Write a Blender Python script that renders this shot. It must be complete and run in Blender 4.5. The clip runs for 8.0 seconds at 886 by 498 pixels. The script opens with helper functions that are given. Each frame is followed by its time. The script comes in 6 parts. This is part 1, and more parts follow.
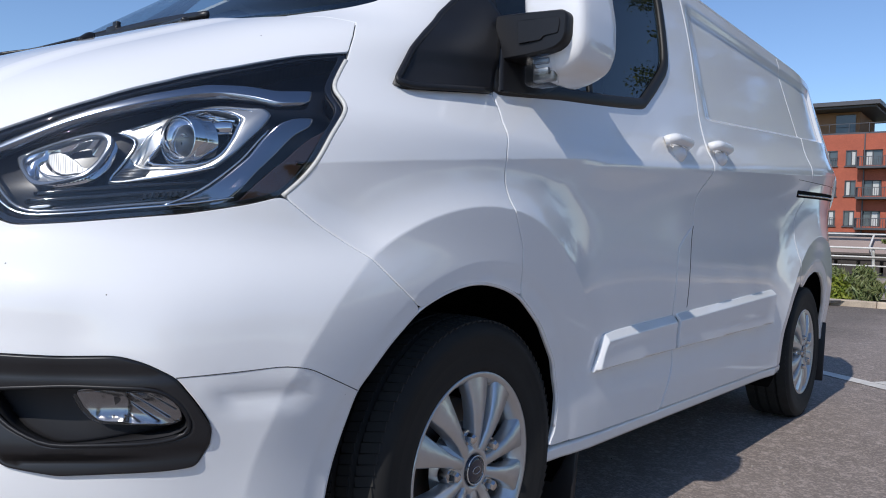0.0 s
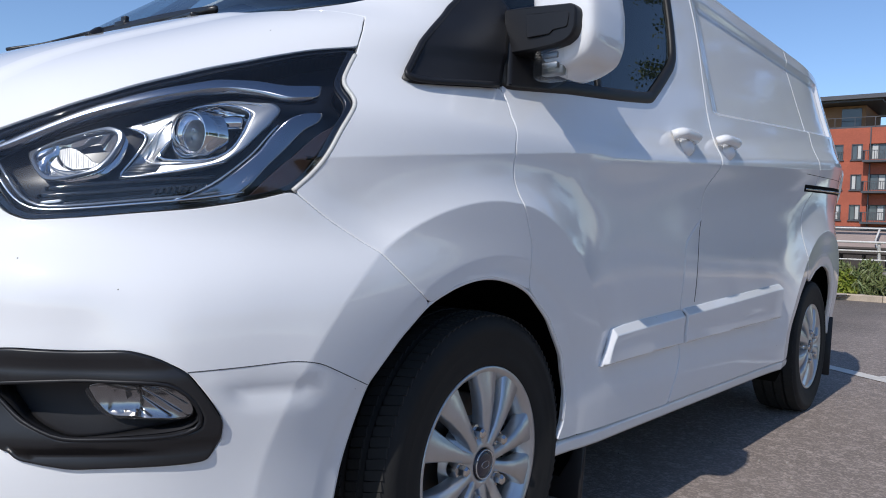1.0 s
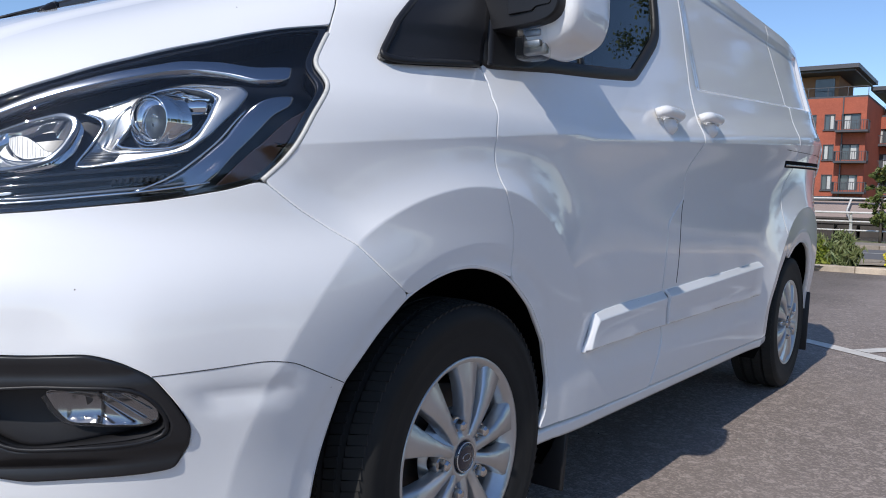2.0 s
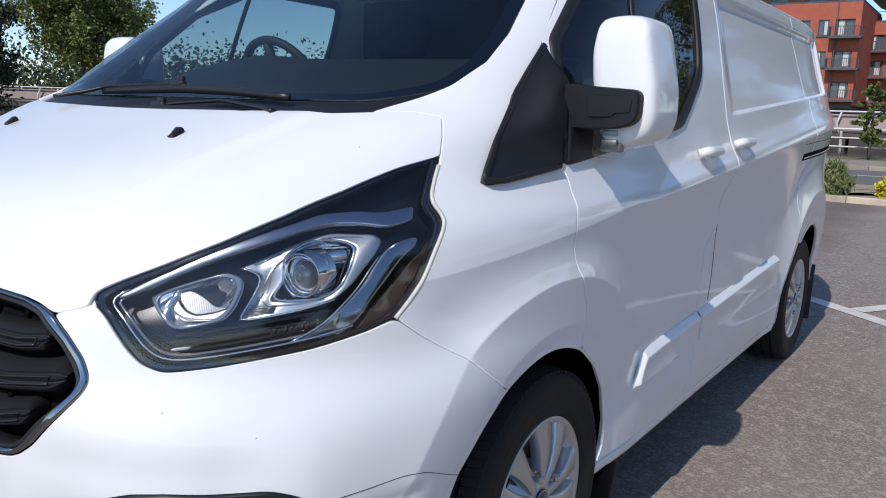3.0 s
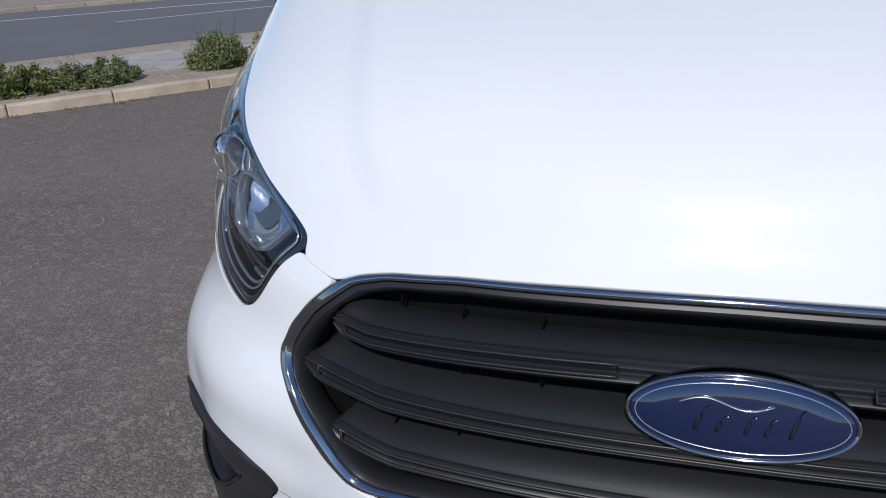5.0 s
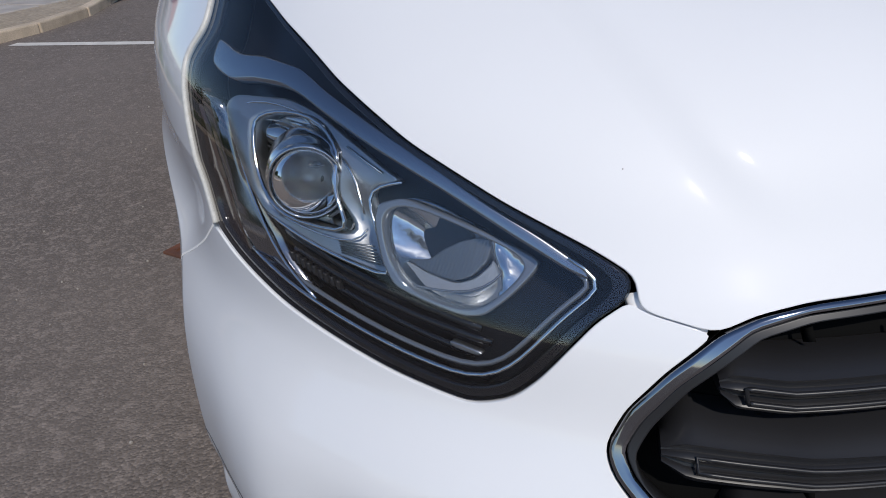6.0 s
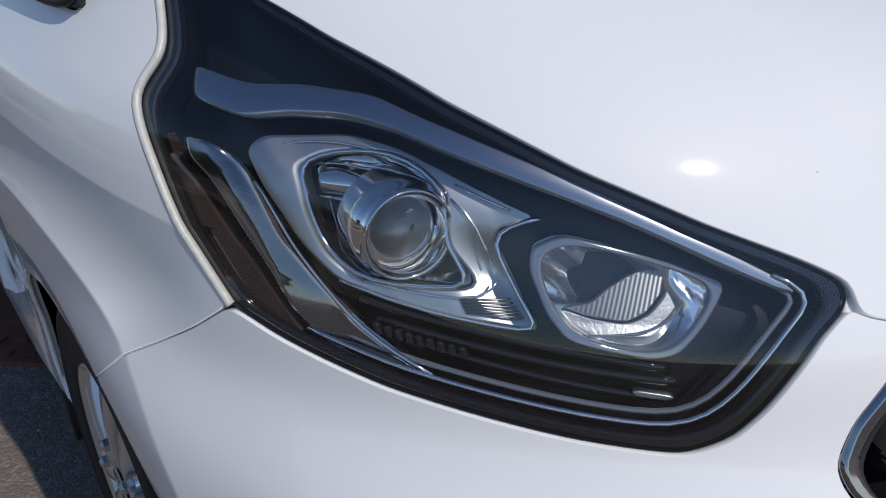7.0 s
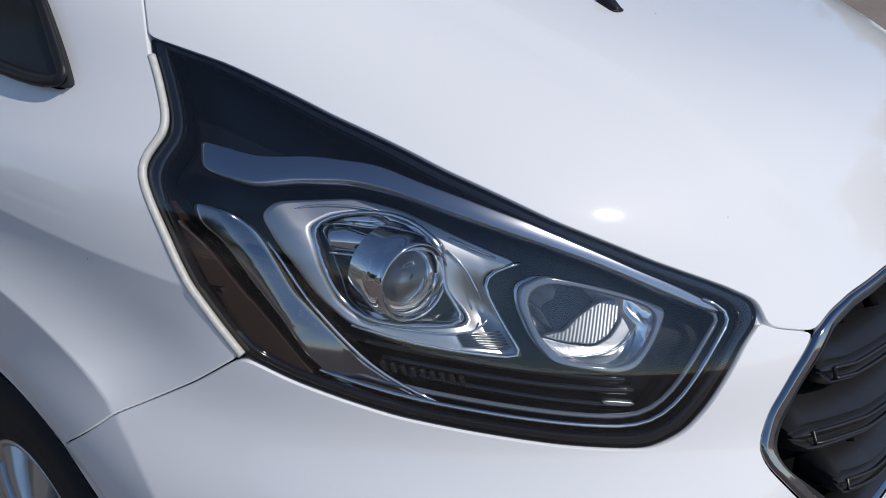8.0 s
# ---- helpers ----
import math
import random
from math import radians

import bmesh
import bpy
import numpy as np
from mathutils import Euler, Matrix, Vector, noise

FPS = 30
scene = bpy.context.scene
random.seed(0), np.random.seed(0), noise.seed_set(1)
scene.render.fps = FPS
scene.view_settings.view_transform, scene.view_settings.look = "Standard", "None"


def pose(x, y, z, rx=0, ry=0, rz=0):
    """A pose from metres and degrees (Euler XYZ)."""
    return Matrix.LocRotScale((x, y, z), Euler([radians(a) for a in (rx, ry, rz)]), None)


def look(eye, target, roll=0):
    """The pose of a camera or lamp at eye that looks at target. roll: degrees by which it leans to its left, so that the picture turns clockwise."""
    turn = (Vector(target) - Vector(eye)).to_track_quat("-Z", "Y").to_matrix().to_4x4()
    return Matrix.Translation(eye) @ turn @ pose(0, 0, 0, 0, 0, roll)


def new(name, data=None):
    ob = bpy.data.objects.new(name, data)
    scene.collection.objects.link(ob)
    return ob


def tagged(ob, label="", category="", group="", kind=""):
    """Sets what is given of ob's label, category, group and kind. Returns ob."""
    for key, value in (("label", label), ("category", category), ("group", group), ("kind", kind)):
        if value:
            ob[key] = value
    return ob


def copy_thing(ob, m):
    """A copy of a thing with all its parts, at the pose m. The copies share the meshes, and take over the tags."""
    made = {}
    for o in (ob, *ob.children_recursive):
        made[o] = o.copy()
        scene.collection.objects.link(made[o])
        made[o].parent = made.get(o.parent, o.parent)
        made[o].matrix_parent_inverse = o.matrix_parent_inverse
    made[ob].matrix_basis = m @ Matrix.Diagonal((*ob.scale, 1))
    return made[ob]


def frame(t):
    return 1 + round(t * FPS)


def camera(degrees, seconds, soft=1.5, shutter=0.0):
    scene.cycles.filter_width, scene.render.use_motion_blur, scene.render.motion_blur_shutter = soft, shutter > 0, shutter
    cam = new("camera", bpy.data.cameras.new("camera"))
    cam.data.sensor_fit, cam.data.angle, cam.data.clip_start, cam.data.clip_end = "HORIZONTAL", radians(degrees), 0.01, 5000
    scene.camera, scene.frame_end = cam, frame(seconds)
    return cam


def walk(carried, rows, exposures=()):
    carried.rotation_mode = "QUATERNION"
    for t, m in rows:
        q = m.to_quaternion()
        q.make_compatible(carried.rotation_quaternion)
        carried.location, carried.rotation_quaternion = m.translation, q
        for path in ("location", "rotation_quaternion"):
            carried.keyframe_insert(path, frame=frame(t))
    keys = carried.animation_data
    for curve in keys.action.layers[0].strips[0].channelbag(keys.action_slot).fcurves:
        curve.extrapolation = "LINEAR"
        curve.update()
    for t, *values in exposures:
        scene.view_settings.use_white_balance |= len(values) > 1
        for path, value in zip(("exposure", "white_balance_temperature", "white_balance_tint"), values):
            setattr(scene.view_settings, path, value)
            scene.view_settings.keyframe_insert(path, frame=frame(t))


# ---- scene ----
cam = camera(58.95, 8.0, soft=1.0)
PATH = [
    (0, pose(1.914, -1.431, 0.849, 89.25, -2.22, 37.85)),
    (0.5, pose(1.902, -1.441, 0.841, 89.18, -2.23, 38.25)),
    (1, pose(1.906, -1.437, 0.849, 88.83, -2.19, 38.16)),
    (1.2, pose(1.900, -1.433, 0.847, 88.62, -2.08, 37.91)),
    (2.3, pose(1.854, -1.379, 0.937, 85.19, -1.95, 35.90)),
    (2.5, pose(1.852, -1.418, 1.072, 83.71, -2.01, 35.71)),
    (2.7, pose(1.832, -1.483, 1.198, 82.18, -1.76, 35.55)),
    (3, pose(1.747, -1.644, 1.297, 79.92, -1.92, 35.43)),
    (3.2, pose(1.637, -1.753, 1.308, 78.05, -1.89, 35.57)),
    (3.5, pose(1.412, -1.873, 1.297, 75.50, -1.51, 35.68)),
    (3.8, pose(1.114, -1.895, 1.260, 73.21, -0.39, 35.50)),
    (4, pose(0.891, -1.871, 1.277, 72.13, 0.28, 34.62)),
    (4.2, pose(0.666, -1.864, 1.278, 71.76, 0.38, 32.87)),
    (4.5, pose(0.382, -1.834, 1.281, 71.11, 1.47, 28.92)),
    (4.7, pose(0.202, -1.800, 1.305, 69.98, 2.08, 24.36)),
    (5.8, pose(-0.656, -1.495, 1.295, 63.98, 4.77, -5.95)),
    (6, pose(-0.769, -1.440, 1.281, 63.95, 3.29, -12.77)),
    (6.2, pose(-0.873, -1.381, 1.259, 65.00, 1.50, -19.56)),
    (6.5, pose(-0.956, -1.237, 1.241, 63.91, 1.71, -27.11)),
    (6.7, pose(-0.996, -1.181, 1.262, 62.83, 1.82, -31.29)),
    (7, pose(-1.080, -1.157, 1.270, 63.88, 1.46, -37.16)),
    (7.2, pose(-1.142, -1.152, 1.284, 64.76, 0.54, -41.12)),
    (7.5, pose(-1.209, -1.162, 1.302, 65.94, -0.12, -44.76)),
    (8, pose(-1.260, -1.141, 1.310, 68.06, -0.77, -48.98)),
]
walk(cam, PATH, exposures=[(0, 0.03, 6220, 12), (1.2, 0.03, 6220, 12), (2.4, 0.13, 6280, 12), (3.2, 0.04, 6280, 12), (4.7, -0.17, 6220, 12), (5.8, -0.26, 6400, 12), (7, -0.34, 6480, 12), (8, -0.30, 6480, 12)])

# ---- sky and sun ----
SUN = Vector((0.08, -1.08, 1.0)).normalized()
world = bpy.data.worlds.new("sky")
scene.world = world
world.use_nodes = True
sky = world.node_tree.nodes.new("ShaderNodeTexSky")
sky.sky_type = "NISHITA"
sky.sun_disc = False
sky.sun_elevation = math.asin(SUN.z)
sky.sun_rotation = math.atan2(SUN.x, SUN.y)
sky.altitude, sky.air_density, sky.dust_density, sky.ozone_density = 50, 0.9, 0.15, 4.0
back = world.node_tree.nodes["Background"]
back.inputs["Strength"].default_value = 0.14
world.node_tree.links.new(sky.outputs[0], back.inputs[0])
lamp = bpy.data.lights.new("sun", "SUN")
lamp.energy, lamp.angle, lamp.color = 3.4, radians(0.55), (1.0, 0.945, 0.855)
new("sun", lamp).matrix_world = look(SUN * 60, (0, 0, 0))


# ---- materials ----
def shader(name, colour, rough=0.5, metal=0.0, coat=0.0, coat_rough=0.03, spec=0.5, alpha=1.0, transmission=0.0, ior=1.45,
           vary=0.0, vary_scale=3.0, grain=0.0, grain_scale=120.0, bump=0.0, bump_scale=80.0, bump_dist=0.004, dirt=None, dirt_amount=0.0,
           dirt_scale=2.0, piece=0.0, emit=0.0):
    """A principled material with two scales of colour variation, relief and stains, in object space."""
    m = bpy.data.materials.new(name)
    m.use_nodes = True
    t = m.node_tree
    b = t.nodes["Principled BSDF"]
    c = (*colour, 1.0)
    b.inputs["Base Color"].default_value = c
    b.inputs["Roughness"].default_value = rough
    b.inputs["Metallic"].default_value = metal
    b.inputs["Coat Weight"].default_value = coat
    b.inputs["Coat Roughness"].default_value = coat_rough
    b.inputs["Specular IOR Level"].default_value = spec
    b.inputs["Transmission Weight"].default_value = transmission
    b.inputs["IOR"].default_value = ior
    b.inputs["Alpha"].default_value = alpha
    if emit:
        b.inputs["Emission Color"].default_value = c
        b.inputs["Emission Strength"].default_value = emit
    co = t.nodes.new("ShaderNodeTexCoord")
    last = None

    def noise_node(scale, detail=4.0):
        n = t.nodes.new("ShaderNodeTexNoise")
        n.inputs["Scale"].default_value = scale
        n.inputs["Detail"].default_value = detail
        t.links.new(co.outputs["Object"], n.inputs["Vector"])
        return n.outputs["Fac"]

    def mixed(source, fac, amount, mode, other):
        mx = t.nodes.new("ShaderNodeMix")
        mx.data_type, mx.blend_type = "RGBA", mode
        r = t.nodes.new("ShaderNodeMapRange")
        r.inputs["From Min"].default_value, r.inputs["From Max"].default_value = 0.3, 0.7
        r.inputs["To Min"].default_value, r.inputs["To Max"].default_value = 0.0, amount
        t.links.new(fac, r.inputs["Value"])
        t.links.new(r.outputs[0], mx.inputs[0])
        if source is None:
            mx.inputs[6].default_value = c
        else:
            t.links.new(source, mx.inputs[6])
        mx.inputs[7].default_value = (*other, 1.0)
        return mx.outputs[2]

    if vary:
        last = mixed(last, noise_node(vary_scale), vary, "MIX", [v * 0.45 for v in colour])
    if grain:
        last = mixed(last, noise_node(grain_scale, 2.0), grain, "MIX", [min(1.0, v * 1.9 + 0.02) for v in colour])
    if dirt:
        last = mixed(last, noise_node(dirt_scale, 8.0), dirt_amount, "MIX", dirt)
    if piece:
        info = t.nodes.new("ShaderNodeObjectInfo")
        hs = t.nodes.new("ShaderNodeHueSaturation")
        r = t.nodes.new("ShaderNodeMapRange")
        r.inputs["To Min"].default_value, r.inputs["To Max"].default_value = 1.0 - piece, 1.0 + piece
        t.links.new(info.outputs["Random"], r.inputs["Value"])
        t.links.new(r.outputs[0], hs.inputs["Value"])
        if last is None:
            hs.inputs["Color"].default_value = c
        else:
            t.links.new(last, hs.inputs["Color"])
        last = hs.outputs["Color"]
    if last is not None:
        t.links.new(last, b.inputs["Base Color"])
    if bump:
        bp = t.nodes.new("ShaderNodeBump")
        bp.inputs["Strength"].default_value = bump
        bp.inputs["Distance"].default_value = bump_dist
        t.links.new(noise_node(bump_scale, 3.0), bp.inputs["Height"])
        t.links.new(bp.outputs["Normal"], b.inputs["Normal"])
    return m


PAINT = shader("white_paint", (0.80, 0.80, 0.80), rough=0.5, spec=0.25, coat=1.0, coat_rough=0.06, vary=0.03, vary_scale=1.5, dirt=(0.55, 0.52, 0.47), dirt_amount=0.03, dirt_scale=9.0, bump=0.05, bump_scale=22, bump_dist=0.002)
def chipped(m, scale, share):
    """Sparse stone chips, a millimetre or so wide, through the paint to the grey primer."""
    t = m.node_tree
    b = t.nodes["Principled BSDF"]
    base = b.inputs["Base Color"].links[0].from_socket
    co = t.nodes.new("ShaderNodeTexCoord")
    cell = t.nodes.new("ShaderNodeTexVoronoi")
    cell.inputs["Scale"].default_value = scale
    t.links.new(co.outputs["Object"], cell.inputs["Vector"])
    near = t.nodes.new("ShaderNodeMath")
    near.operation = "LESS_THAN"
    near.inputs[1].default_value = 0.022
    t.links.new(cell.outputs["Distance"], near.inputs[0])
    sep = t.nodes.new("ShaderNodeSeparateColor")
    t.links.new(cell.outputs["Color"], sep.inputs[0])
    few = t.nodes.new("ShaderNodeMath")
    few.operation = "LESS_THAN"
    few.inputs[1].default_value = share
    t.links.new(sep.outputs[0], few.inputs[0])
    both_ = t.nodes.new("ShaderNodeMath")
    both_.operation = "MULTIPLY"
    t.links.new(near.outputs[0], both_.inputs[0])
    t.links.new(few.outputs[0], both_.inputs[1])
    mx = t.nodes.new("ShaderNodeMix")
    mx.data_type = "RGBA"
    t.links.new(both_.outputs[0], mx.inputs[0])
    t.links.new(base, mx.inputs[6])
    mx.inputs[7].default_value = (0.12, 0.10, 0.09, 1)
    t.links.new(mx.outputs[2], b.inputs["Base Color"])


chipped(PAINT, 14.0, 0.35)
BLACK_PLASTIC = shader("black_plastic", (0.013, 0.013, 0.015), rough=0.42, spec=0.4, vary=0.25, vary_scale=12, bump=0.25, bump_scale=900, bump_dist=0.0006)
SATIN_BLACK = shader("satin_black_plastic", (0.018, 0.018, 0.020), rough=0.36, spec=0.5, vary=0.2, vary_scale=6)
GLOSS_BLACK = shader("gloss_black", (0.006, 0.006, 0.008), rough=0.08, coat=0.6)
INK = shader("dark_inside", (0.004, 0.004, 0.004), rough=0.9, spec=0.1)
RUBBER = shader("tyre_rubber", (0.017, 0.017, 0.017), rough=0.7, spec=0.3, vary=0.3, vary_scale=10, dirt=(0.07, 0.06, 0.05), dirt_amount=0.07, dirt_scale=14, bump=0.2, bump_scale=300, bump_dist=0.001)
# paler than the sidewall: sunlight on the tread is put into the colour
TREAD = shader("sunlit_tread_rubber", (0.034, 0.033, 0.031), rough=0.85, spec=0.3, vary=0.3, vary_scale=20)
SEAL = shader("window_rubber", (0.012, 0.012, 0.012), rough=0.5)
ALLOY = shader("silver_alloy", (0.56, 0.57, 0.58), rough=0.30, metal=0.75, coat=0.5, coat_rough=0.08, vary=0.06, vary_scale=30, dirt=(0.20, 0.16, 0.12), dirt_amount=0.12, dirt_scale=25)
STEEL = shader("bright_steel", (0.62, 0.62, 0.62), rough=0.2, metal=1.0, dirt=(0.25, 0.2, 0.15), dirt_amount=0.2, dirt_scale=90)
BRAKE = shader("brake_iron", (0.12, 0.11, 0.10), rough=0.55, metal=0.8, dirt=(0.16, 0.09, 0.05), dirt_amount=0.5, dirt_scale=40)
CHROME = shader("chrome", (0.66, 0.67, 0.69), rough=0.06, metal=1.0)
FRAME_CHROME = shader("frame_chrome", (0.30, 0.31, 0.34), rough=0.07, metal=1.0)
BLADE_SILVER = shader("satin_blade_silver", (0.38, 0.40, 0.44), rough=0.24, metal=1.0)
# chrome with the dark ground it reflects put into its colour
DARK_CHROME = shader("darkened_chrome", (0.30, 0.30, 0.32), rough=0.10, metal=1.0)
SILVER = shader("satin_silver", (0.62, 0.63, 0.65), rough=0.22, metal=0.9)
LAMP_BLACK = shader("lamp_housing_black", (0.007, 0.008, 0.012), rough=0.28, spec=0.4)
LAMP_GREY = shader("lamp_housing_grey", (0.022, 0.022, 0.025), rough=0.3, metal=0.3)
BADGE_BLUE = shader("badge_blue", (0.004, 0.013, 0.060), rough=0.10, coat=1.0, vary=0.2, vary_scale=30)
PLATE_WHITE = shader("plate_white", (0.62, 0.62, 0.60), rough=0.22, coat=0.5, vary=0.05, vary_scale=8, dirt=(0.4, 0.37, 0.32), dirt_amount=0.12, dirt_scale=18)
PLATE_RED = shader("plate_red", (0.55, 0.02, 0.025), rough=0.3, vary=0.35, vary_scale=9)
PLATE_INK = shader("plate_black", (0.02, 0.02, 0.022), rough=0.35)


def clear(name, tint=(1, 1, 1), rough=0.0, ior=1.5, haze=0.0):
    """Thin clear cover: straight-through glass with a mirror sheen."""
    m = bpy.data.materials.new(name)
    m.use_nodes = True
    t = m.node_tree
    t.nodes.remove(t.nodes["Principled BSDF"])
    out = t.nodes["Material Output"]
    tr = t.nodes.new("ShaderNodeBsdfTransparent")
    tr.inputs[0].default_value = (*tint, 1)
    gl = t.nodes.new("ShaderNodeBsdfGlossy")
    gl.inputs["Roughness"].default_value = rough
    lw = t.nodes.new("ShaderNodeLayerWeight")
    lw.inputs["Blend"].default_value = 0.5
    pw = t.nodes.new("ShaderNodeMath")
    pw.operation = "POWER"
    pw.inputs[1].default_value = 5.0
    t.links.new(lw.outputs["Facing"], pw.inputs[0])
    fr = t.nodes.new("ShaderNodeMath")
    fr.operation = "MULTIPLY_ADD"
    base = ((ior - 1) / (ior + 1)) ** 2
    fr.inputs[1].default_value, fr.inputs[2].default_value = 1 - base, base
    t.links.new(pw.outputs[0], fr.inputs[0])
    mx = t.nodes.new("ShaderNodeMixShader")
    t.links.new(fr.outputs[0], mx.inputs[0])
    t.links.new(tr.outputs[0], mx.inputs[1])
    t.links.new(gl.outputs[0], mx.inputs[2])
    last = mx.outputs[0]
    if haze:
        # a thin film of dust on the outside
        film = t.nodes.new("ShaderNodeBsdfDiffuse")
        film.inputs["Color"].default_value = (0.75, 0.75, 0.75, 1)
        dusty = t.nodes.new("ShaderNodeMixShader")
        co = t.nodes.new("ShaderNodeTexCoord")
        nz = t.nodes.new("ShaderNodeTexNoise")
        nz.inputs["Scale"].default_value, nz.inputs["Detail"].default_value = 14.0, 6.0
        t.links.new(co.outputs["Object"], nz.inputs["Vector"])
        amount = t.nodes.new("ShaderNodeMath")
        amount.operation = "MULTIPLY"
        amount.inputs[1].default_value = haze * 2
        t.links.new(nz.outputs["Fac"], amount.inputs[0])
        t.links.new(amount.outputs[0], dusty.inputs[0])
        t.links.new(last, dusty.inputs[1])
        t.links.new(film.outputs[0], dusty.inputs[2])
        last = dusty.outputs[0]
    t.links.new(last, out.inputs[0])
    return m


LENS = clear("clear_lamp_cover", (0.95, 0.96, 0.97), ior=1.62, haze=0.004)
GLASS = clear("tinted_window_glass", (0.58, 0.67, 0.68), ior=1.8)
PROJ_GLASS = shader("projector_glass", (0.9, 0.93, 0.95), rough=0.02, transmission=1.0, ior=1.48)

# ---- builders ----
def part(name, bm, material, parent=None, label="", smooth=True):
    """Link a bmesh as one mesh object under a thing or a part."""
    me = bpy.data.meshes.new(name)
    bm.normal_update()
    bm.to_mesh(me)
    bm.free()
    me.materials.append(material)
    if smooth:
        me.polygons.foreach_set("use_smooth", [True] * len(me.polygons))
    ob = new(name, me)
    if parent is not None:
        ob.parent = parent
        ob.matrix_parent_inverse = Matrix.Identity(4)
    if label:
        tagged(ob, label)
    return ob


def auto(ob, angle=35):
    """Sharp edges above an angle, smooth below."""
    me = ob.data
    me.polygons.foreach_set("use_smooth", [True] * len(me.polygons))
    bm = bmesh.new()
    bm.from_mesh(me)
    for e in bm.edges:
        e.smooth = len(e.link_faces) == 2 and e.calc_face_angle(0.0) < radians(angle)
    bm.to_mesh(me)
    bm.free()
    return ob


def box(bm, size, at=(0, 0, 0), turn=None, bevel=0.0, seg=2):
    """A bevelled block added to bm."""
    m = Matrix.Translation(at) @ (turn.to_4x4() if turn is not None else Matrix.Identity(4)) @ Matrix.Diagonal((*size, 1))
    made = bmesh.ops.create_cube(bm, size=1.0, matrix=m)
    if bevel:
        es = list({e for v in made["verts"] for e in v.link_edges})
        bmesh.ops.bevel(bm, geom=es, offset=bevel, segments=seg, affect="EDGES", profile=0.5)
    return bm


def lathe(bm, profile, steps=48, at=Matrix.Identity(4)):
    """Turn a profile of (radius, along z) round z."""
    rings = []
    for r, z in profile:
        if r < 1e-6:
            rings.append([bm.verts.new(at @ Vector((0, 0, z)))])
        else:
            rings.append([bm.verts.new(at @ Vector((r * math.cos(2 * math.pi * i / steps), r * math.sin(2 * math.pi * i / steps), z))) for i in range(steps)])
    for a, b in zip(rings, rings[1:]):
        for i in range(steps):
            j = (i + 1) % steps
            q = [a[i % len(a)], a[j % len(a)], b[j % len(b)], b[i % len(b)]]
            q = list(dict.fromkeys(q))
            if len(q) > 2:
                try:
                    bm.faces.new(q)
                except ValueError:
                    pass
    return bm


def tube(bm, pts, radius, sides=8, closed=False, flat=1.0, up=None):
    """A round or flattened rod along points."""
    pts = [Vector(p) for p in pts]
    n = len(pts)
    rings = []
    for i, p in enumerate(pts):
        d = (pts[(i + 1) % n] - pts[i - 1]) if closed else (pts[min(i + 1, n - 1)] - pts[max(i - 1, 0)])
        d.normalize()
        ref = Vector(up[i]) if up is not None else (Vector((0, 0, 1)) if abs(d.z) < 0.9 else Vector((0, 1, 0)))
        a = d.cross(ref).normalized()
        b = a.cross(d).normalized()
        r = radius[i] if isinstance(radius, (list, tuple)) else radius
        rings.append([bm.verts.new(p + a * (r * math.cos(2 * math.pi * k / sides)) + b * (r * flat * math.sin(2 * math.pi * k / sides))) for k in range(sides)])
    for i in range(n if closed else n - 1):
        for k in range(sides):
            bm.faces.new((rings[i][k], rings[i][(k + 1) % sides], rings[(i + 1) % n][(k + 1) % sides], rings[(i + 1) % n][k]))
    if not closed:
        bm.faces.new(rings[0][::-1])
        bm.faces.new(rings[-1])
    return bm


def thing(name, label, category, group="", kind="", at=Matrix.Identity(4)):
    ob = new(name)
    ob.matrix_basis = at
    return tagged(ob, label, category, group, kind)


# ---- the van's skin: level curves in plan, one at each height ----
def pchip(xs, ys):
    xs, ys = np.array(xs, float), np.array(ys, float)
    h = np.diff(xs)
    d = np.diff(ys) / h
    m = np.zeros(len(xs))
    for i in range(1, len(xs) - 1):
        if d[i - 1] * d[i] > 0:
            w1, w2 = 2 * h[i] + h[i - 1], h[i] + 2 * h[i - 1]
            m[i] = (w1 + w2) / (w1 / d[i - 1] + w2 / d[i])
    m[0], m[-1] = d[0], d[-1]

    def f(x):
        x = np.clip(np.asarray(x, float), xs[0], xs[-1])
        i = np.clip(np.searchsorted(xs, x) - 1, 0, len(xs) - 2)
        t = (x - xs[i]) / h[i]
        return (1 + 2 * t) * (1 - t) ** 2 * ys[i] + t * (1 - t) ** 2 * h[i] * m[i] + t * t * (3 - 2 * t) * ys[i + 1] + t * t * (t - 1) * h[i] * m[i + 1]
    return f


def soft(xs, ys, sigma):
    """The same curve, smoothed over sigma metres of height."""
    g = np.linspace(0.1, 2.1, 2001)
    v = pchip(xs, ys)(g)
    k = np.exp(-0.5 * (np.arange(-150, 151) / (sigma * 1000)) ** 2)
    v = np.convolve(np.pad(v, 150, mode="edge"), k / k.sum(), mode="valid")
    return lambda z: np.interp(z, g, v)


